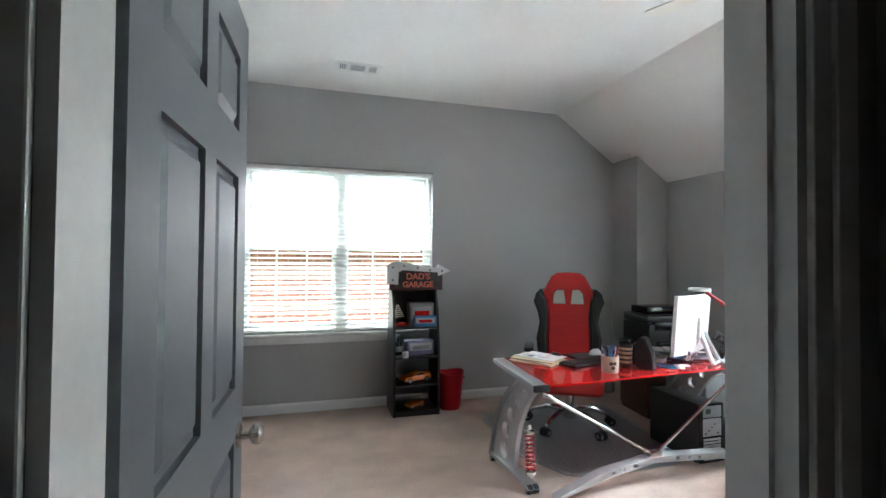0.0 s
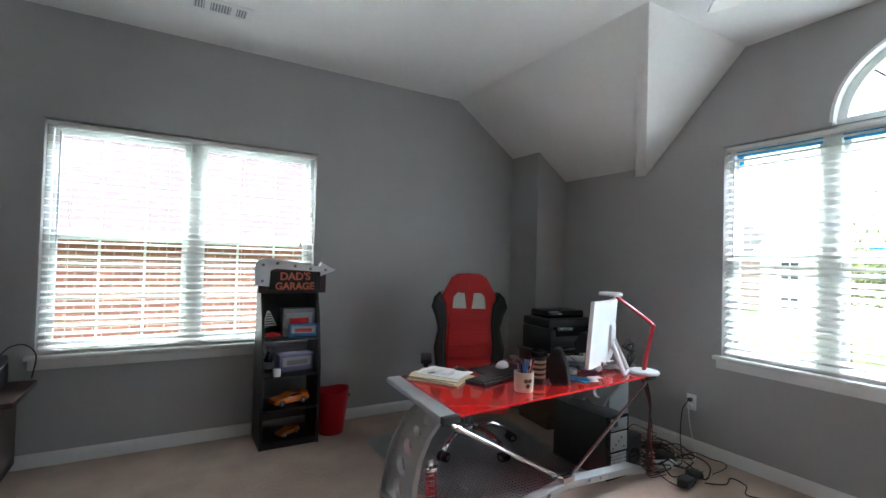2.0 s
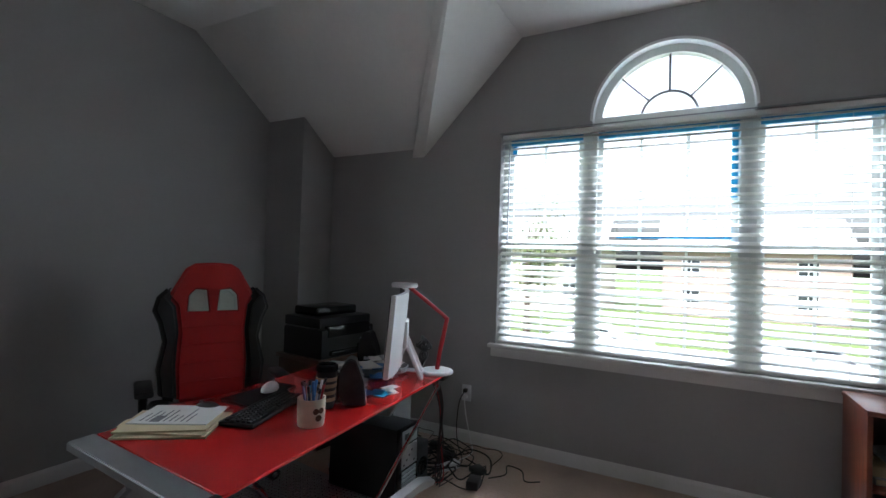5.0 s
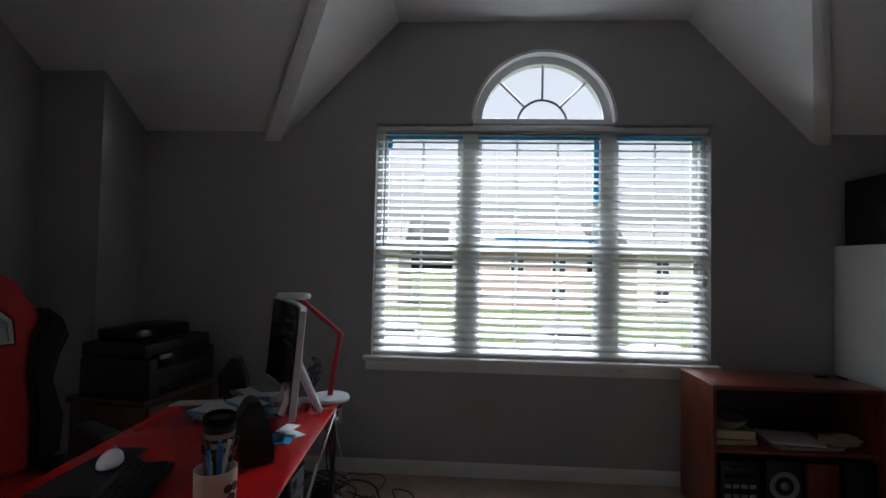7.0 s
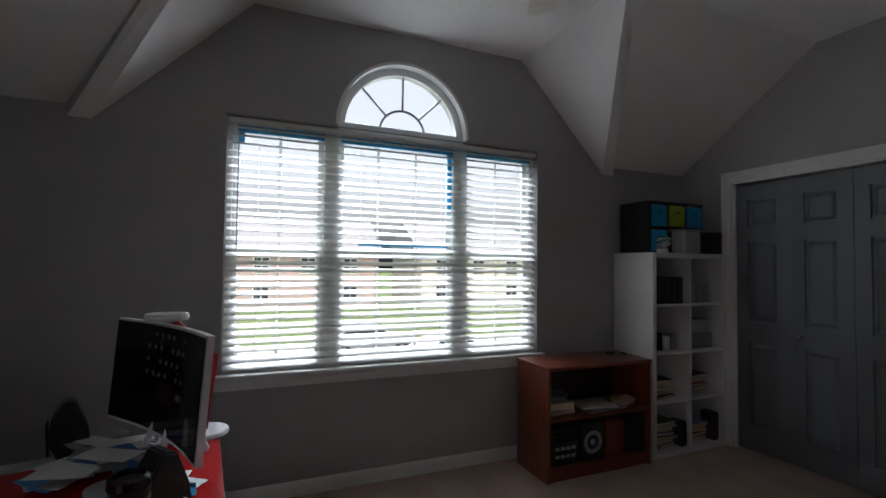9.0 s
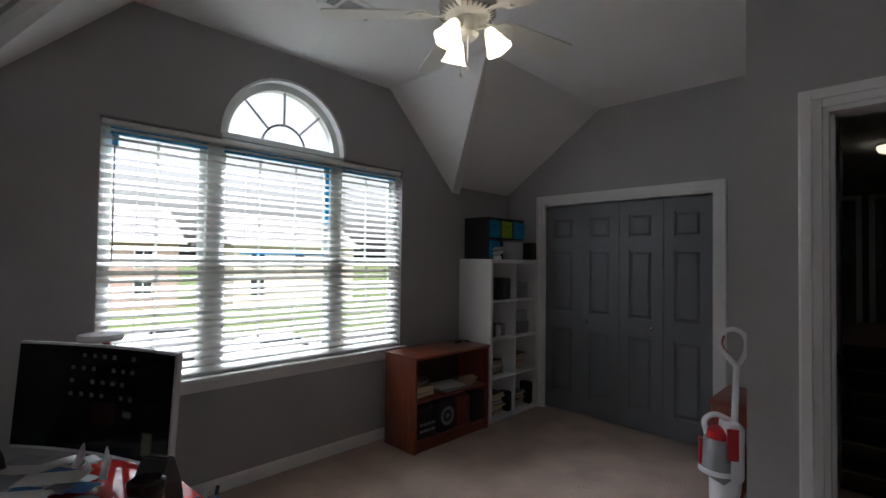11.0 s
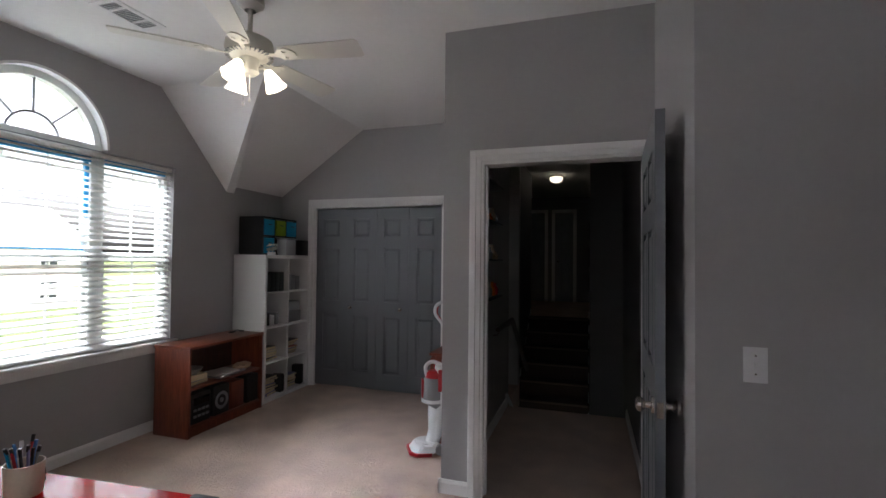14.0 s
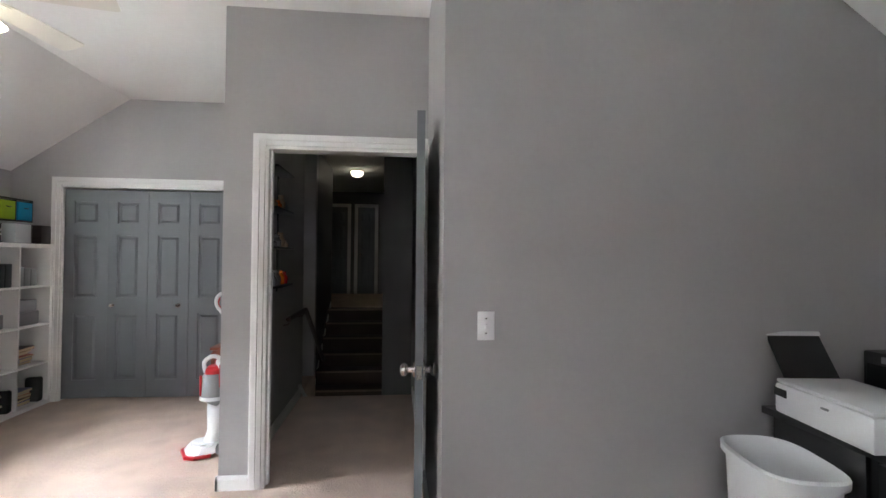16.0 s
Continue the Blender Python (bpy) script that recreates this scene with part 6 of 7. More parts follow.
def stack(name, x, y, z, items, label, category, rz=0):
    for k, (w, d, h, mt, r) in enumerate(items):
        n = thing(name, pose(x, y, z, 0, 0, rz + r), label, category, "stacked " + category + "s")
        part("cover", box(B(), -w / 2, w / 2, -d / 2, d / 2, 0, h, 0.002), mt, n)
        part("page_block", box(B(), -w / 2 - 0.001, w / 2 - 0.006, -d / 2 + 0.004, d / 2 - 0.004, h * 0.14, h * 0.86), M_MANILA, n, "page edges")
        z += h + 0.0008


stack("book", 3.26, 0.145, 0.389, [(0.16, 0.23, 0.03, M_GREY, 5), (0.15, 0.22, 0.045, M_MANILA, -4)], "book lying flat on the shelf", "book")
bowl = single("bowl", lathe(B(), [(0.001, 0.0), (0.05, 0.0), (0.09, 0.035), (0.1, 0.05), (0.094, 0.05), (0.05, 0.008), (0.001, 0.006)], seg=24), M_GREY, pose(3.26, 0.145, 0.466), "grey dish on top of the books", "dish")
single("tray", box(B(), -0.12, 0.12, -0.17, 0.17, 0, 0.02, 0.006), M_GREY, pose(3.26, -0.215, 0.389, 0, 0, 4), "flat grey tray on the shelf", "tray")
single("paper_sheaf", box(B(), -0.1, 0.1, -0.13, 0.13, 0, 0.012, 0.002), M_PAPER, pose(3.25, -0.175, 0.41, 0, 0, -9), "sheaf of papers on the tray", "papers")
bm = B()
bmesh.ops.create_icosphere(bm, subdivisions=3, radius=1)
for v in bm.verts:
    q = noise.noise(v.co * 2.3) * 0.35 + 1
    v.co = Vector((v.co.x * 0.06 * q, v.co.y * 0.1 * q, max(0, 0.035 + v.co.z * 0.035 * q)))
single("cloth_bundle", bm, M_TEXTILE, pose(3.22, -0.415, 0.389), "crumpled tan cloth bundle on the shelf", "cloth")
boom = thing("stereo", pose(3.22, 0.145, 0.089, 0, 0, -90), "black and silver stereo with round speaker", "stereo")
part("body", box(B(), -0.1, 0.1, -0.09, 0.12, 0, 0.24, 0.01), M_BLACK, boom)
part("display", box(B(), -0.08, 0.08, -0.093, -0.089, 0.15, 0.21, 0.001), M_SCREEN, boom)
for k in range(4):
    part("button", box(B(), -0.08 + 0.042 * k, -0.05 + 0.042 * k, -0.096, -0.089, 0.1, 0.12, 0.002), M_GREY, boom)
    part("button", box(B(), -0.08 + 0.042 * k, -0.05 + 0.042 * k, -0.096, -0.089, 0.05, 0.07, 0.002), M_GREY, boom)
spk = thing("stereo_speaker", pose(3.22, -0.075, 0.089, 0, 0, -90), "black stereo speaker with grey cone ring", "speaker")
part("body", box(B(), -0.09, 0.09, -0.09, 0.1, 0, 0.25, 0.008), M_BLACK, spk)
part("cone_ring", lathe(B(), [(0.075, 0.0), (0.07, 0.006), (0.055, 0.004), (0.03, -0.012), (0.02, 0.0), (0.001, 0.006)], seg=26, m=pose(0, -0.091, 0.12, 90)), M_GREY, spk, "grey cone ring")
single("wooden_box", box(B(), -0.09, 0.09, -0.08, 0.08, 0, 0.235, 0.004), M_CHERRY, pose(3.23, -0.275, 0.089), "reddish wooden box on the bottom shelf", "box")
single("storage_box", box(B(), -0.1, 0.1, -0.075, 0.075, 0, 0.25, 0.006), M_BLACK, pose(3.23, -0.46, 0.089), "black storage box on the bottom shelf", "box")
gad = thing("watch", pose(3.32, -0.455, 0.7235), "small dark strap watch lying on the bookcase", "watch")
part("strap", tube(B(), smooth_line([(-0.03, -0.06, 0.006), (0.0, -0.03, 0.012), (0.01, 0.0, 0.016), (0.0, 0.04, 0.01), (0.03, 0.07, 0.006)]), 0.007, 8), M_RUBBER, gad)
part("case", cyl(B(), (0.0, 0.0, 0.012), (0.0, 0.0, 0.026), 0.02, seg=16), M_GREY, gad)

cu_ = thing("cube_shelf", pose(3.148, -0.63, 0), "white two-by-four cube shelf unit, partly filled", "shelf")
CW, CH, CD = 0.765, 1.47, 0.385
for y in (0.0, -CW):
    part("side_panel", box(B(), 0, CD, y - 0.036 if y == 0 else y, y if y == 0 else y + 0.036, 0, CH, 0.002), M_MELAMINE, cu_)
for z in (0.0, CH - 0.036):
    part("end_panel", box(B(), 0, CD, -CW + 0.036, -0.036, z, z + 0.036, 0.002), M_MELAMINE, cu_)
for k in (1, 2, 3):
    z = 0.036 + (CH - 0.072) / 4 * k
    part("shelf_board", box(B(), 0.004, CD, -CW + 0.036, -0.036, z - 0.008, z + 0.008, 0.001), M_MELAMINE, cu_)
part("divider", box(B(), 0.003, CD, -CW / 2 - 0.008, -CW / 2 + 0.008, 0.036, CH - 0.036), M_MELAMINE, cu_)
part("back_panel", box(B(), CD - 0.006, CD - 0.002, -CW + 0.036, -0.036, 0.036, CH - 0.036), M_MELAMINE, cu_)


def cell(c, r):
    """The middle of the floor of a cube: column 0 or 1, row from the bottom."""
    return 3.325, -0.63 - 0.21 - c * 0.345, 0.036 + (CH - 0.072) / 4 * r + (0.009 if r else 0.001)


random.seed(31)
x, y, z = cell(0, 3)
for k in range(4):
    single("binder", box(B(), -0.13, 0.13, -0.033, 0.033, 0, 0.2, 0.003), M_BLACK, pose(x - 0.01, y + 0.115 - 0.072 * k, z), "black binder standing in a cube", "binder", "black binders")
x, y, z = cell(1, 3)
for k in range(3):
    single("binder", box(B(), -0.12, 0.12, -0.035, 0.035, 0, 0.17 - 0.01 * k, 0.003), M_GREY, pose(x, y + 0.09 - 0.075 * k, z), "grey binder standing in a cube", "binder", "grey binders")
x, y, z = cell(0, 2)
for k, (dy, h, mt) in enumerate(((0.11, 0.09, M_WHITE), (0.04, 0.13, M_BLACK), (-0.03, 0.1, M_WHITE), (-0.09, 0.12, M_GREY))):
    single("small_box", box(B(), -0.09, 0.09, -0.03, 0.03, 0, h, 0.004), mt, pose(x, y + dy, z, 0, 0, random.uniform(-12, 12)), "small carton standing in a cube", "box", "small cartons")
x, y, z = cell(1, 2)
stackm = [(0.24, 0.26, 0.12, M_GREY, 0), (0.22, 0.24, 0.1, M_CLEAR, 3)]
for w, d, h, mt, r in stackm:
    single("storage_bin", box(B(), -w / 2, w / 2, -d / 2, d / 2, 0, h, 0.008), mt, pose(x, y, z, 0, 0, r), "grey plastic storage bin in a cube", "storage bin", "storage bins")
    z += h + 0.001
for c, r, seed in ((0, 1, 1), (1, 1, 2), (0, 0, 3), (1, 0, 4)):
    random.seed(seed + 50)
    x, y, z = cell(c, r)
    its = []
    for k in range(random.randint(5, 7)):
        its.append((random.uniform(0.17, 0.24), random.uniform(0.16, 0.24), random.uniform(0.016, 0.038), random.choice([M_PAPER, M_BLACK, M_GREY, M_PURPLE, M_BINRED, M_BLACK, M_MANILA]), random.uniform(-9, 9)))
    stack("book", x, y + 0.02, z, its, "book in an untidy stack in a cube", "book", 0)
for c, r, h in ((1, 0, 0.22), (0, 0, 0.19)):
    x, y, z = cell(c, r)
    single("bag", box(B(), -0.06, 0.06, -0.035, 0.035, 0, h, 0.02, 3), M_BLACK, pose(x - 0.1, y - 0.115, z, 0, 0, 8), "small black pouch standing in a cube", "bag", "pouches")

org = thing("drawer_organizer", pose(3.235, -0.69, CH), "black cube organizer with blue and lime fabric bins", "organizer")
OW, OH = 0.56, 0.39
for y in (0.0, -OW):
    part("side_panel", box(B(), 0, 0.29, min(y, y + (0.015 if y else -0.015)), max(y, y + (0.015 if y else -0.015)), 0, OH), M_BLACKWOOD, org)
for z in (0.0, OH / 2 - 0.007, OH - 0.015):
    part("board", box(B(), 0, 0.29, -OW + 0.015, -0.015, z, z + 0.015), M_BLACKWOOD, org)
for y in (OW / 3, 2 * OW / 3):
    part("divider", box(B(), 0, 0.29, -y - 0.006, -y + 0.006, 0.015, OH - 0.015), M_BLACKWOOD, org)
part("back_panel", box(B(), 0.284, 0.29, -OW + 0.015, -0.015, 0.015, OH - 0.015), M_BLACKWOOD, org)
for k, (r, mt) in enumerate(((1, M_TEAL), (1, M_LIME), (1, M_TEAL), (0, M_TEAL))):
    c = k if r else 0
    y1 = -0.022 - c * OW / 3
    fb = thing("fabric_bin", pose(3.235, -0.69, CH + 0.016 + r * (OH / 2 - 0.007)), ("lime" if mt is M_LIME else "teal blue") + " fabric bin pushed into the organizer", "fabric bin", "fabric bins")
    part("front", box(B(), -0.004, 0.27, y1 - OW / 3 + 0.03, y1, 0, 0.16, 0.006), mt, fb)
    part("handle", tube(B(), [(-0.004, y1 - 0.06, 0.11), (-0.012, y1 - 0.075, 0.105), (-0.012, y1 - 0.095, 0.105), (-0.004, y1 - 0.11, 0.11)], 0.004, 6), M_BLACK, fb)
pb = thing("plastic_box", pose(3.195, -1.02, CH), "clear grey plastic box with lid", "storage box")
part("tub", box(B(), -0.06, 0.06, -0.085, 0.085, 0, 0.165, 0.01), M_CLEAR, pb)
part("lid", box(B(), -0.066, 0.066, -0.09, 0.09, 0.165, 0.18, 0.005), M_GREY, pb)
single("black_box", box(B(), -0.07, 0.07, -0.06, 0.06, 0, 0.17, 0.006), M_BLACK, pose(3.235, -1.32, CH), "small black box on the shelf unit", "box")
bm = B()
for k in range(26):
    a, r, hh = random.uniform(0, 6.28), random.uniform(0.01, 0.05), random.uniform(0.03, 0.11)
    mtx = pose(r * math.cos(a), r * math.sin(a), hh, random.uniform(-50, 50), random.uniform(-50, 50), random.uniform(0, 360))
    bmesh.ops.create_icosphere(bm, subdivisions=1, radius=0.017, matrix=mtx @ Matrix.Diagonal((1.4, 0.8, 0.4, 1)))
plantlet = thing("ornament", pose(3.19, -0.77, CH), "small pale green and white ornament", "ornament")
part("foliage", bm, M_PALE, plantlet)
part("base", cyl(B(), (0, 0, 0), (0, 0, 0.03), 0.04, seg=14), M_WHITE, plantlet)

# ---- vacuum cleaner and small cabinet by the nook wall ----
sc_ = thing("small_cabinet", pose(1.15, -0.5, 0), "small cherry-red cabinet against the nook wall", "cabinet")
part("body", box(B(), -0.16, 0.14, -0.2, 0.22, 0.0, 0.68, 0.004), M_CHERRY, sc_)
part("top", box(B(), -0.168, 0.155, -0.21, 0.23, 0.68, 0.702, 0.004), M_CHERRY_TOP, sc_)
part("door", box(B(), 0.14, 0.152, -0.19, 0.21, 0.03, 0.66, 0.003), M_CHERRY, sc_)
vac = thing("vacuum_cleaner", pose(1.235, -0.14, 0, 0, 0, 120), "white and red upright vacuum cleaner", "vacuum")
bm = prism(B(), [(-0.13, -0.02), (-0.12, -0.12), (-0.07, -0.17), (0.07, -0.17), (0.12, -0.12), (0.13, -0.02), (0.09, 0.06), (-0.09, 0.06)], [], lambda u, v, w: Vector((u, v, 0.02 + w)), 0.06)
for v in bm.verts:
    if v.co.z > 0.05:
        v.co.x, v.co.y = v.co.x * 0.8, v.co.y * 0.7
bmesh.ops.bevel(bm, geom=bm.edges[:], offset=0.01, segments=2, affect="EDGES")
part("floor_head", bm, M_WHITE, vac)
part("bumper", prism(B(), [(-0.135, -0.02), (-0.125, -0.125), (-0.072, -0.178), (0.072, -0.178), (0.125, -0.125), (0.135, -0.02)], [], lambda u, v, w: Vector((u, v, 0.008 + w)), 0.022), M_BINRED, vac, "red front bumper")
part("neck", tube(B(), [(0, 0.0, 0.06), (0, 0.03, 0.14), (0, 0.045, 0.3), (0, 0.05, 0.36)], [0.05, 0.055, 0.075, 0.075], 16), M_WHITE, vac)
part("dust_cup", tube(B(), [(0, 0.0, 0.34), (0, 0.01, 0.36), (0, 0.02, 0.52), (0, 0.02, 0.55)], [0.075, 0.086, 0.086, 0.066], 18), M_GREY, vac, "clear smoky dust cup")
part("body", box(B(), -0.08, 0.08, 0.03, 0.12, 0.34, 0.64, 0.03, 3), M_WHITE, vac)
part("cup_band", tube(B(), [(0, 0.01, 0.37), (0, 0.01, 0.395)], 0.089, 18), M_WHITE, vac)
part("front_strip", box(B(), -0.02, 0.02, -0.078, -0.066, 0.4, 0.54, 0.005), M_BINRED, vac, "red front strip")
part("red_panel", box(B(), -0.088, -0.078, 0.03, 0.085, 0.46, 0.62, 0.004), M_BINRED, vac, "glossy red side panel")
part("red_panel", box(B(), 0.078, 0.088, 0.03, 0.085, 0.46, 0.62, 0.004), M_BINRED, vac, "glossy red side panel")
part("carry_handle", tube(B(), smooth_line([(0, -0.04, 0.56), (0, -0.05, 0.63), (0, 0.0, 0.665), (0, 0.07, 0.64)]), 0.014, 10), M_WHITE, vac)
part("cap", lid(lathe(B(), [(0.07, 0.55), (0.066, 0.585), (0.04, 0.6)], (0, 0.02, 0), 20), 0.04, 0.6, (0, 0.02, 0), 20), M_BINRED, vac, "red cup cap")
part("wand", tube(B(), [(0, 0.09, 0.62), (0, 0.1, 0.93)], [0.017, 0.015], 12), M_WHITE, vac)
loop = [(0, 0.1, 0.92), (0, 0.06, 0.97), (0, 0.02, 1.03), (0, 0.03, 1.09), (0, 0.09, 1.115), (0, 0.14, 1.08), (0, 0.145, 1.01), (0, 0.12, 0.95), (0, 0.1, 0.92)]
part("loop_handle", tube(B(), smooth_line(loop), 0.013, 10), M_WHITE, vac, "white loop handle with red grip")
part("grip", tube(B(), smooth_line([(0, 0.063, 0.975), (0, 0.03, 1.03), (0, 0.038, 1.08)]), 0.009, 10), M_BINRED, vac)
part("hose", tube(B(), smooth_line([(0.0, 0.12, 0.6), (0.03, 0.16, 0.5), (0.03, 0.16, 0.3), (0.0, 0.1, 0.16)]), 0.02, 10), M_GREY, vac, "grey ribbed hose")
for s in (-1, 1):
    part("wheel", cyl(B(), (s * 0.09, 0.05, 0.04), (s * 0.115, 0.05, 0.04), 0.04, seg=18), M_GREY, vac)

# ---- black desk, bins and printers at the west side ----
bd = thing("writing_desk", pose(-1.61, 1.47, 0), "black wooden desk against the wall", "desk")
part("tabletop", box(B(), -0.72, 0.02, 0.0, 1.25, 0.735, 0.765, 0.004), M_BLACKWOOD, bd)
part("front_panel", box(B(), -0.02, 0.0, 0.04, 0.42, 0.02, 0.735, 0.003), M_BLACKWOOD, bd)
for y in (0.02, 0.42, 1.2):
    part("side_panel", box(B(), -0.68, -0.02, y, y + 0.022, 0.0, 0.735), M_BLACKWOOD, bd)
part("modesty_panel", box(B(), -0.69, -0.67, 0.05, 1.2, 0.25, 0.735), M_BLACKWOOD, bd)
part("drawer", box(B(), -0.66, 0.0, 0.46, 1.18, 0.6, 0.72, 0.003), M_BLACKWOOD, bd)
wp = thing("printer", pose(-1.72, 1.78, 0.766, 0, 0, 84), "white inkjet printer with raised black paper tray", "printer")
part("body", box(B(), -0.22, 0.22, -0.16, 0.15, 0.0, 0.12, 0.014), M_WHITE, wp)
part("scanner_lid", box(B(), -0.215, 0.215, -0.155, 0.14, 0.121, 0.135, 0.006), M_WHITE, wp)
tm = Matrix.Translation((-0.22, 0.0, 0.12)) @ Matrix.Rotation(radians(-35), 4, "Y")
tr = part("paper_support", box(B(), -0.008, 0.008, -0.11, 0.11, 0.0, 0.2, 0.004, m=tm), M_BLACK, wp, "raised black paper support")
part("support_edge", box(B(), -0.011, 0.011, -0.118, 0.118, 0.2, 0.22, 0.004, m=tm), M_WHITE, tr, "white support edge")
part("output_tray", box(B(), 0.12, 0.24, -0.12, 0.12, 0.02, 0.035, 0.004), M_GREY, wp)
part("button", box(B(), 0.02, 0.05, -0.165, -0.158, 0.085, 0.092), M_GREY, wp)
part("slot", box(B(), -0.215, -0.15, -0.163, -0.15, 0.07, 0.1), M_BLACK, wp, "dark side slot")
sh_ = thing("loudspeaker", pose(-2.12, 1.66, 0.766), "black box loudspeaker on the black desk", "speaker")
part("box", box(B(), -0.12, 0.12, -0.13, 0.13, 0, 0.24, 0.008), M_BLACK, sh_)
part("grille", box(B(), 0.119, 0.126, -0.11, 0.11, 0.02, 0.19, 0.003), M_GLOSSBLACK, sh_)
part("badge", box(B(), 0.12, 0.127, -0.05, 0.05, 0.2, 0.225), M_GREY, sh_, "pale badge")
wb = thing("kitchen_bin", pose(-1.45, 1.72, 0, 0, 0, 80), "tall white plastic kitchen bin, open and empty", "waste bin")
bm = B()
prev = None
for sc, z in ((0.78, 0.0), (0.8, 0.012), (0.97, 0.63), (1.05, 0.635), (1.05, 0.655), (1.0, 0.66), (0.94, 0.63), (0.76, 0.02)):
    cur = []
    for k in range(40):
        a = 2 * math.pi * k / 40
        ca, sa = math.cos(a), math.sin(a)
        f = (abs(ca) ** 3.2 + abs(sa) ** 3.2) ** (-1 / 3.2)
        cur.append(bm.verts.new((0.2 * sc * f * ca, 0.14 * sc * f * sa, z)))
    if prev:
        bridge(bm, prev, cur)
    else:
        bm.faces.new(cur[::-1])
    prev = cur
bm.faces.new(prev)
part("bucket", bm, M_WHITE, wb)
bm, prev = B(), None
for sc, z in ((1.0, 0.628), (1.065, 0.632), (1.07, 0.657), (1.0, 0.664), (0.985, 0.655)):
    cur = []
    for k in range(40):
        a = 2 * math.pi * k / 40
        ca, sa = math.cos(a), math.sin(a)
        f = (abs(ca) ** 3.2 + abs(sa) ** 3.2) ** (-1 / 3.2)
        cur.append(bm.verts.new((0.2 * sc * f * ca, 0.14 * sc * f * sa, z)))
    if prev:
        bridge(bm, prev, cur)
    prev = cur
part("rim", bm, M_WHITE, wb, "rolled white rim")

# ---- outside: lawn, street, the neighbour's brick house, trees ----
bm = box(B(), -400, 400, -400, 400, -3.4, -3.0)
structure("ground", bm, M_GRASS, "mown lawn that runs to the horizon", "ground")
bm = box(B(), 17, 24, -120, 120, -3.0, -2.96)
structure("road", bm, M_ASPHALT, "grey asphalt street", "road")
bm = B()
box(bm, 15.2, 16.5, -120, 120, -3.0, -2.94)
box(bm, 24.4, 25.6, -120, 120, -3.0, -2.94)
box(bm, 4.5, 17, -2.5, 1.5, -3.0, -2.95)
structure("pavement", bm, M_CONCRETE, "pale concrete pavement and driveway", "pavement")


def house(m, w, d, h, label, wall_mt, roof_h, windows, eave=0.5, roof_mt=M_ROOF, roof_label="mauve-brown shingle roof"):
    n = thing("house", m, label, "house", "neighbouring houses")
    part("wall", box(B(), 0, w, 0, d, 0, h), wall_mt, n)
    bm = B()
    pr = [(-eave, h - 0.05), (d + eave, h - 0.05), (d + eave, h + 0.05), (d / 2, h + roof_h), (-eave, h + 0.05)]
    prism(bm, pr, [], lambda u, v, q: Vector((-eave + q, u, v)), w + 2 * eave)
    part("roof", bm, roof_mt, n, roof_label)
    part("gutter", box(B(), -eave, w + eave, -eave - 0.1, -eave, h - 0.08, h + 0.06, 0.02), M_TRIM, n, "white gutter")
    for u, z, ww, hh in windows:
        wd = part("window", box(B(), u, u + ww, -0.05, 0.03, z, z + hh, 0.01), M_TRIM, n)
        for k in range(2):
            for j in range(2):
                part("pane", box(B(), u + 0.08 + k * (ww / 2 - 0.03), u + ww / 2 - 0.02 + k * (ww / 2 - 0.03), -0.06, -0.045, z + 0.08 + j * (hh / 2 - 0.03), z + hh / 2 - 0.02 + j * (hh / 2 - 0.03)), M_DARKGLASS, wd)
    return n


house(pose(-9, 8.2, -3.0), 20, 9, 4.55, "red brick house with mauve shingle roof", M_BRICK, 2.3, [(13.6, 3.0, 1.0, 1.35), (7.2, 0.7, 1.2, 1.6), (3.0, 3.0, 1.0, 1.35)])
for k, (y, mt) in enumerate(((-26, M_SIDING), (-9, M_DULLBRICK), (9, M_SIDING), (27, M_DULLBRICK))):
    house(pose(44 + 2 * (k % 2), y + 12, -3.0, 0, 0, -90), 13, 10, 5.6, "far two-storey house across the street", mt, 3.4, [(1.5, 3.4, 1.4, 1.5), (5.6, 3.4, 1.4, 1.5), (9.6, 3.4, 1.4, 1.5), (1.5, 0.8, 1.4, 1.6), (9.6, 0.8, 1.4, 1.6)], 0.5, M_GREYROOF, "grey shingle roof")


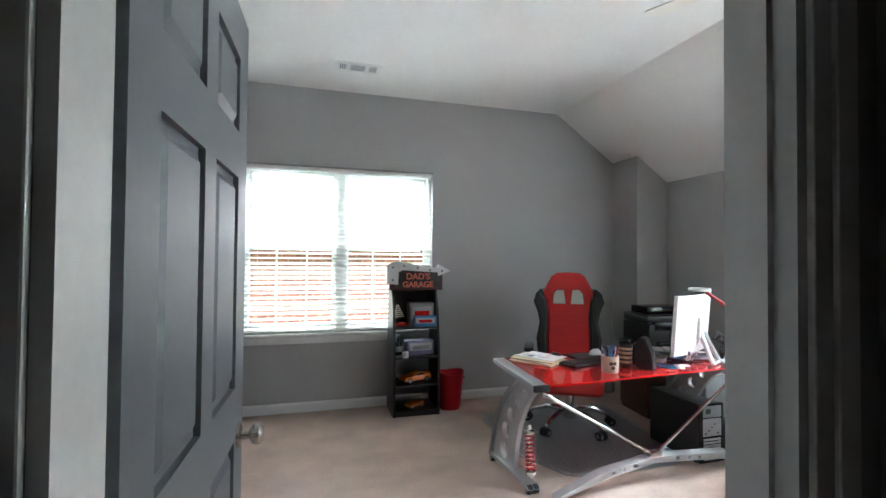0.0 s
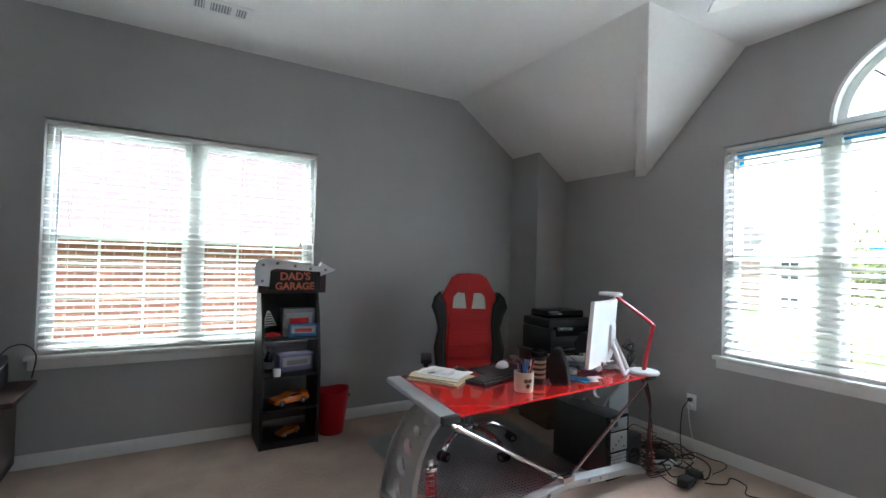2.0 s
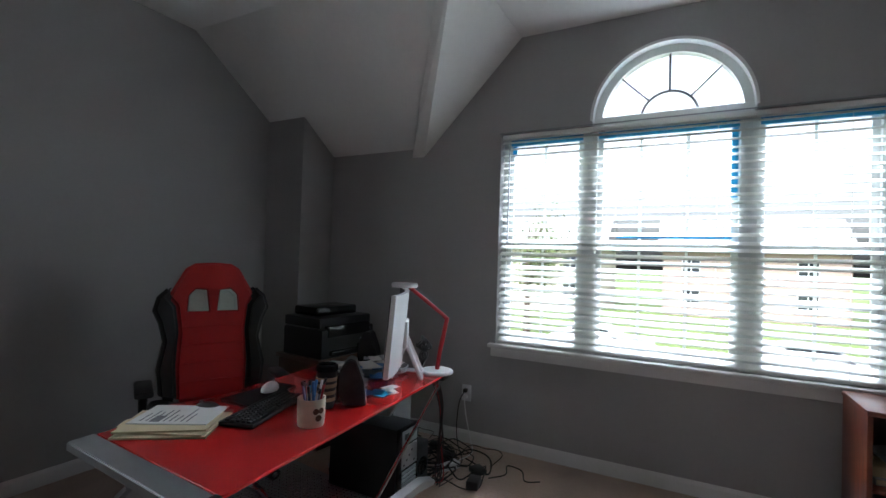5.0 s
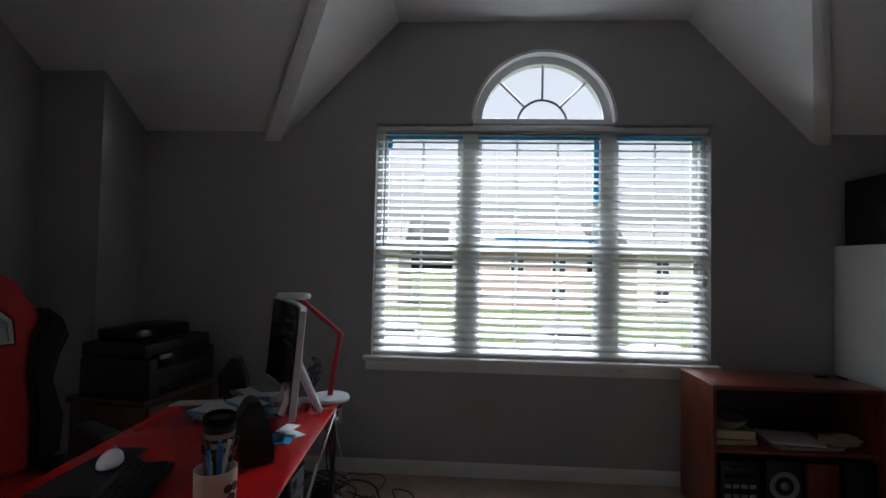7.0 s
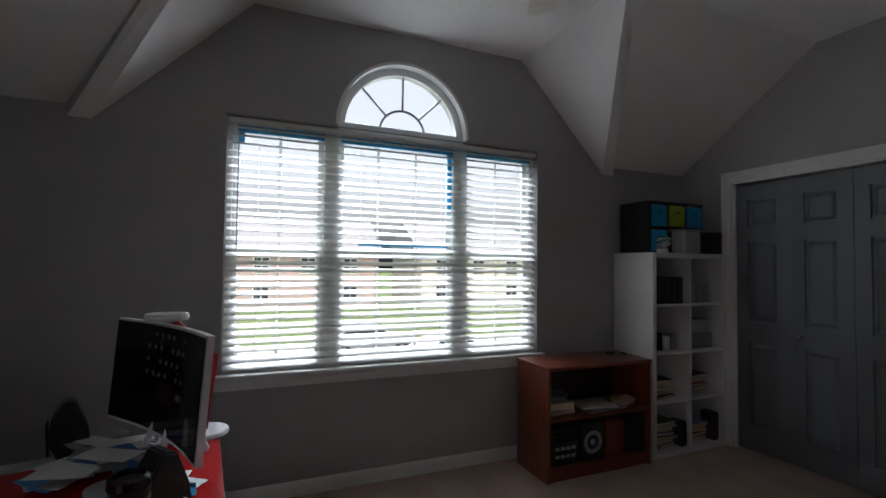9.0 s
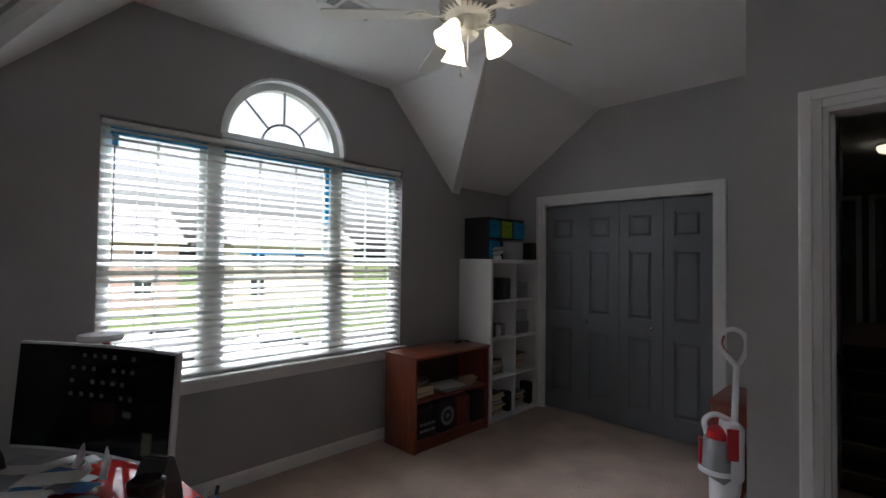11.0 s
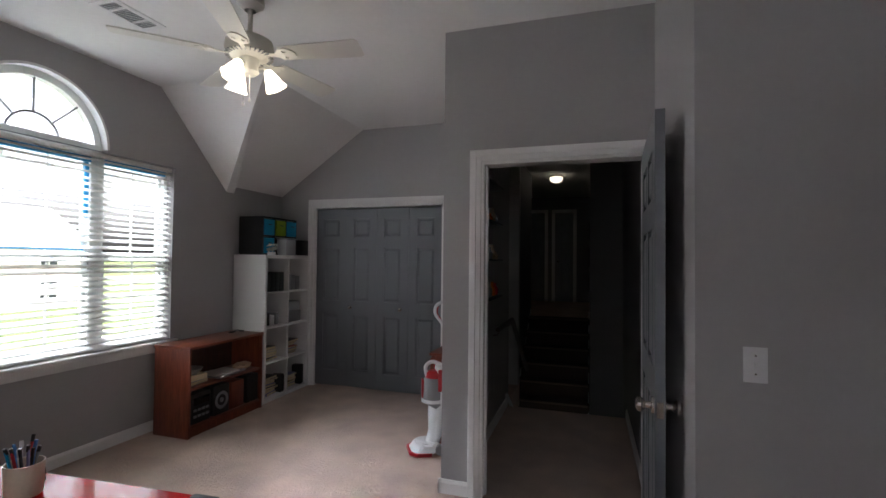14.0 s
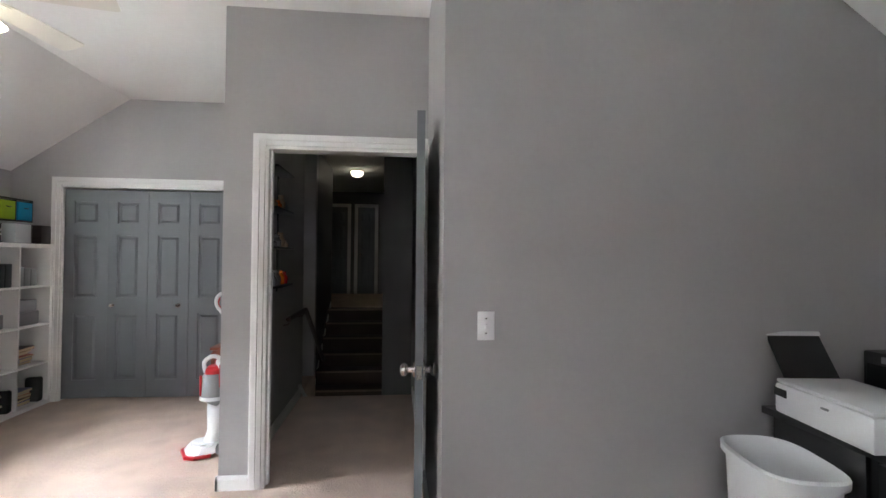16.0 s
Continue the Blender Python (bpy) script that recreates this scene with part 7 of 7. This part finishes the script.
def tree(x, y, h, crown, leaf_mt, seed, label):
    rnd = random.Random(seed)
    n = thing("tree", pose(x, y, -3.0), label, "tree", "street trees")
    bm = B()
    tube(bm, [(0, 0, 0), (0.05, 0.02, h * 0.25), (0.0, 0.06, h * 0.5), (0.1, 0.0, h * 0.8)], [0.22, 0.16, 0.11, 0.03], 9)
    tips = []
    for k in range(9):
        a, z0 = rnd.uniform(0, 6.28), h * rnd.uniform(0.32, 0.65)
        e = Vector((math.cos(a) * crown * rnd.uniform(0.5, 0.85), math.sin(a) * crown * rnd.uniform(0.5, 0.85), z0 + h * rnd.uniform(0.12, 0.3)))
        tube(bm, [(0.03, 0.03, z0), e * 0.5 + Vector((0, 0, z0 * 0.55)), e], [0.07, 0.045, 0.012], 6)
        tips.append(e)
    part("trunk", bm, M_BARK, n)
    bm = B()
    vs, fs = [], []
    for k in range(2600):
        t = rnd.choice(tips)
        c = t * rnd.uniform(0.65, 1.05) + Vector([rnd.gauss(0, crown * 0.22) for _ in range(3)])
        c.z = max(c.z, h * 0.3)
        u = Vector([rnd.uniform(-1, 1) for _ in range(3)]).normalized()
        v = u.orthogonal().normalized()
        s = rnd.uniform(0.06, 0.13)
        i = len(vs)
        vs += [c - u * s, c + v * s * 0.6, c + u * s, c - v * s * 0.6]
        fs.append((i, i + 1, i + 2, i + 3))
    bm.free()
    me = bpy.data.meshes.new("crown")
    me.from_pydata([tuple(v) for v in vs], [], fs)
    me.materials.append(leaf_mt)
    ob = new("crown", me)
    ob.parent = n
    tagged(ob, "many small leaves", kind="stuff")


tree(-5.5, 23.5, 11, 3.4, M_LEAF_O, 1, "tall tree with orange autumn leaves behind the house")
tree(2.5, 24.0, 10, 3.0, M_LEAF_G, 2, "green leafy tree behind the house")
tree(-11, 22.5, 12, 3.5, M_LEAF_G, 3, "tall green tree behind the house")
tree(27.5, 9.5, 8, 2.4, M_LEAF_G, 5, "green street tree across the road")


def parked_car(x, y, rz, mt, label):
    n = thing("car", pose(x, y, -2.96, 0, 0, rz), label, "car", "parked cars")
    body = [(-2.2, 0.3), (-2.25, 0.7), (-2.0, 0.85), (-1.0, 0.92), (-0.4, 1.4), (1.1, 1.43), (1.8, 0.98), (2.2, 0.9), (2.25, 0.35)]
    bm = prism(B(), body, [], lambda u, v, w: Vector((u, w - 0.9, v)), 1.8)
    for v in bm.verts:
        if v.co.z > 1.2:
            v.co.y *= 0.78
    bmesh.ops.bevel(bm, geom=bm.edges[:], offset=0.06, segments=2, affect="EDGES")
    part("body", bm, mt, n)
    part("side_windows", prism(B(), [(-0.85, 0.95), (-0.35, 1.33), (1.05, 1.36), (1.55, 0.99)], [], lambda u, v, w: Vector((u, w - 0.86, v)), 1.72), M_DARKGLASS, n)
    for u in (-1.4, 1.4):
        for s in (-1, 1):
            wl = part("wheel", cyl(B(), (u, s * 0.68, 0.33), (u, s * 0.92, 0.33), 0.33, seg=20), M_RUBBER, n)
            part("rim", cyl(B(), (u, s * 0.86, 0.33), (u, s * 0.93, 0.33), 0.2, seg=14), M_GREY, wl)


parked_car(23.0, 4.5, 88, M_CARWHITE, "white car parked by the kerb")
parked_car(18.2, -6.0, 92, M_CARWHITE, "white car parked on the street")
parked_car(22.9, -3.5, 90, M_GREY, "grey car parked by the kerb")
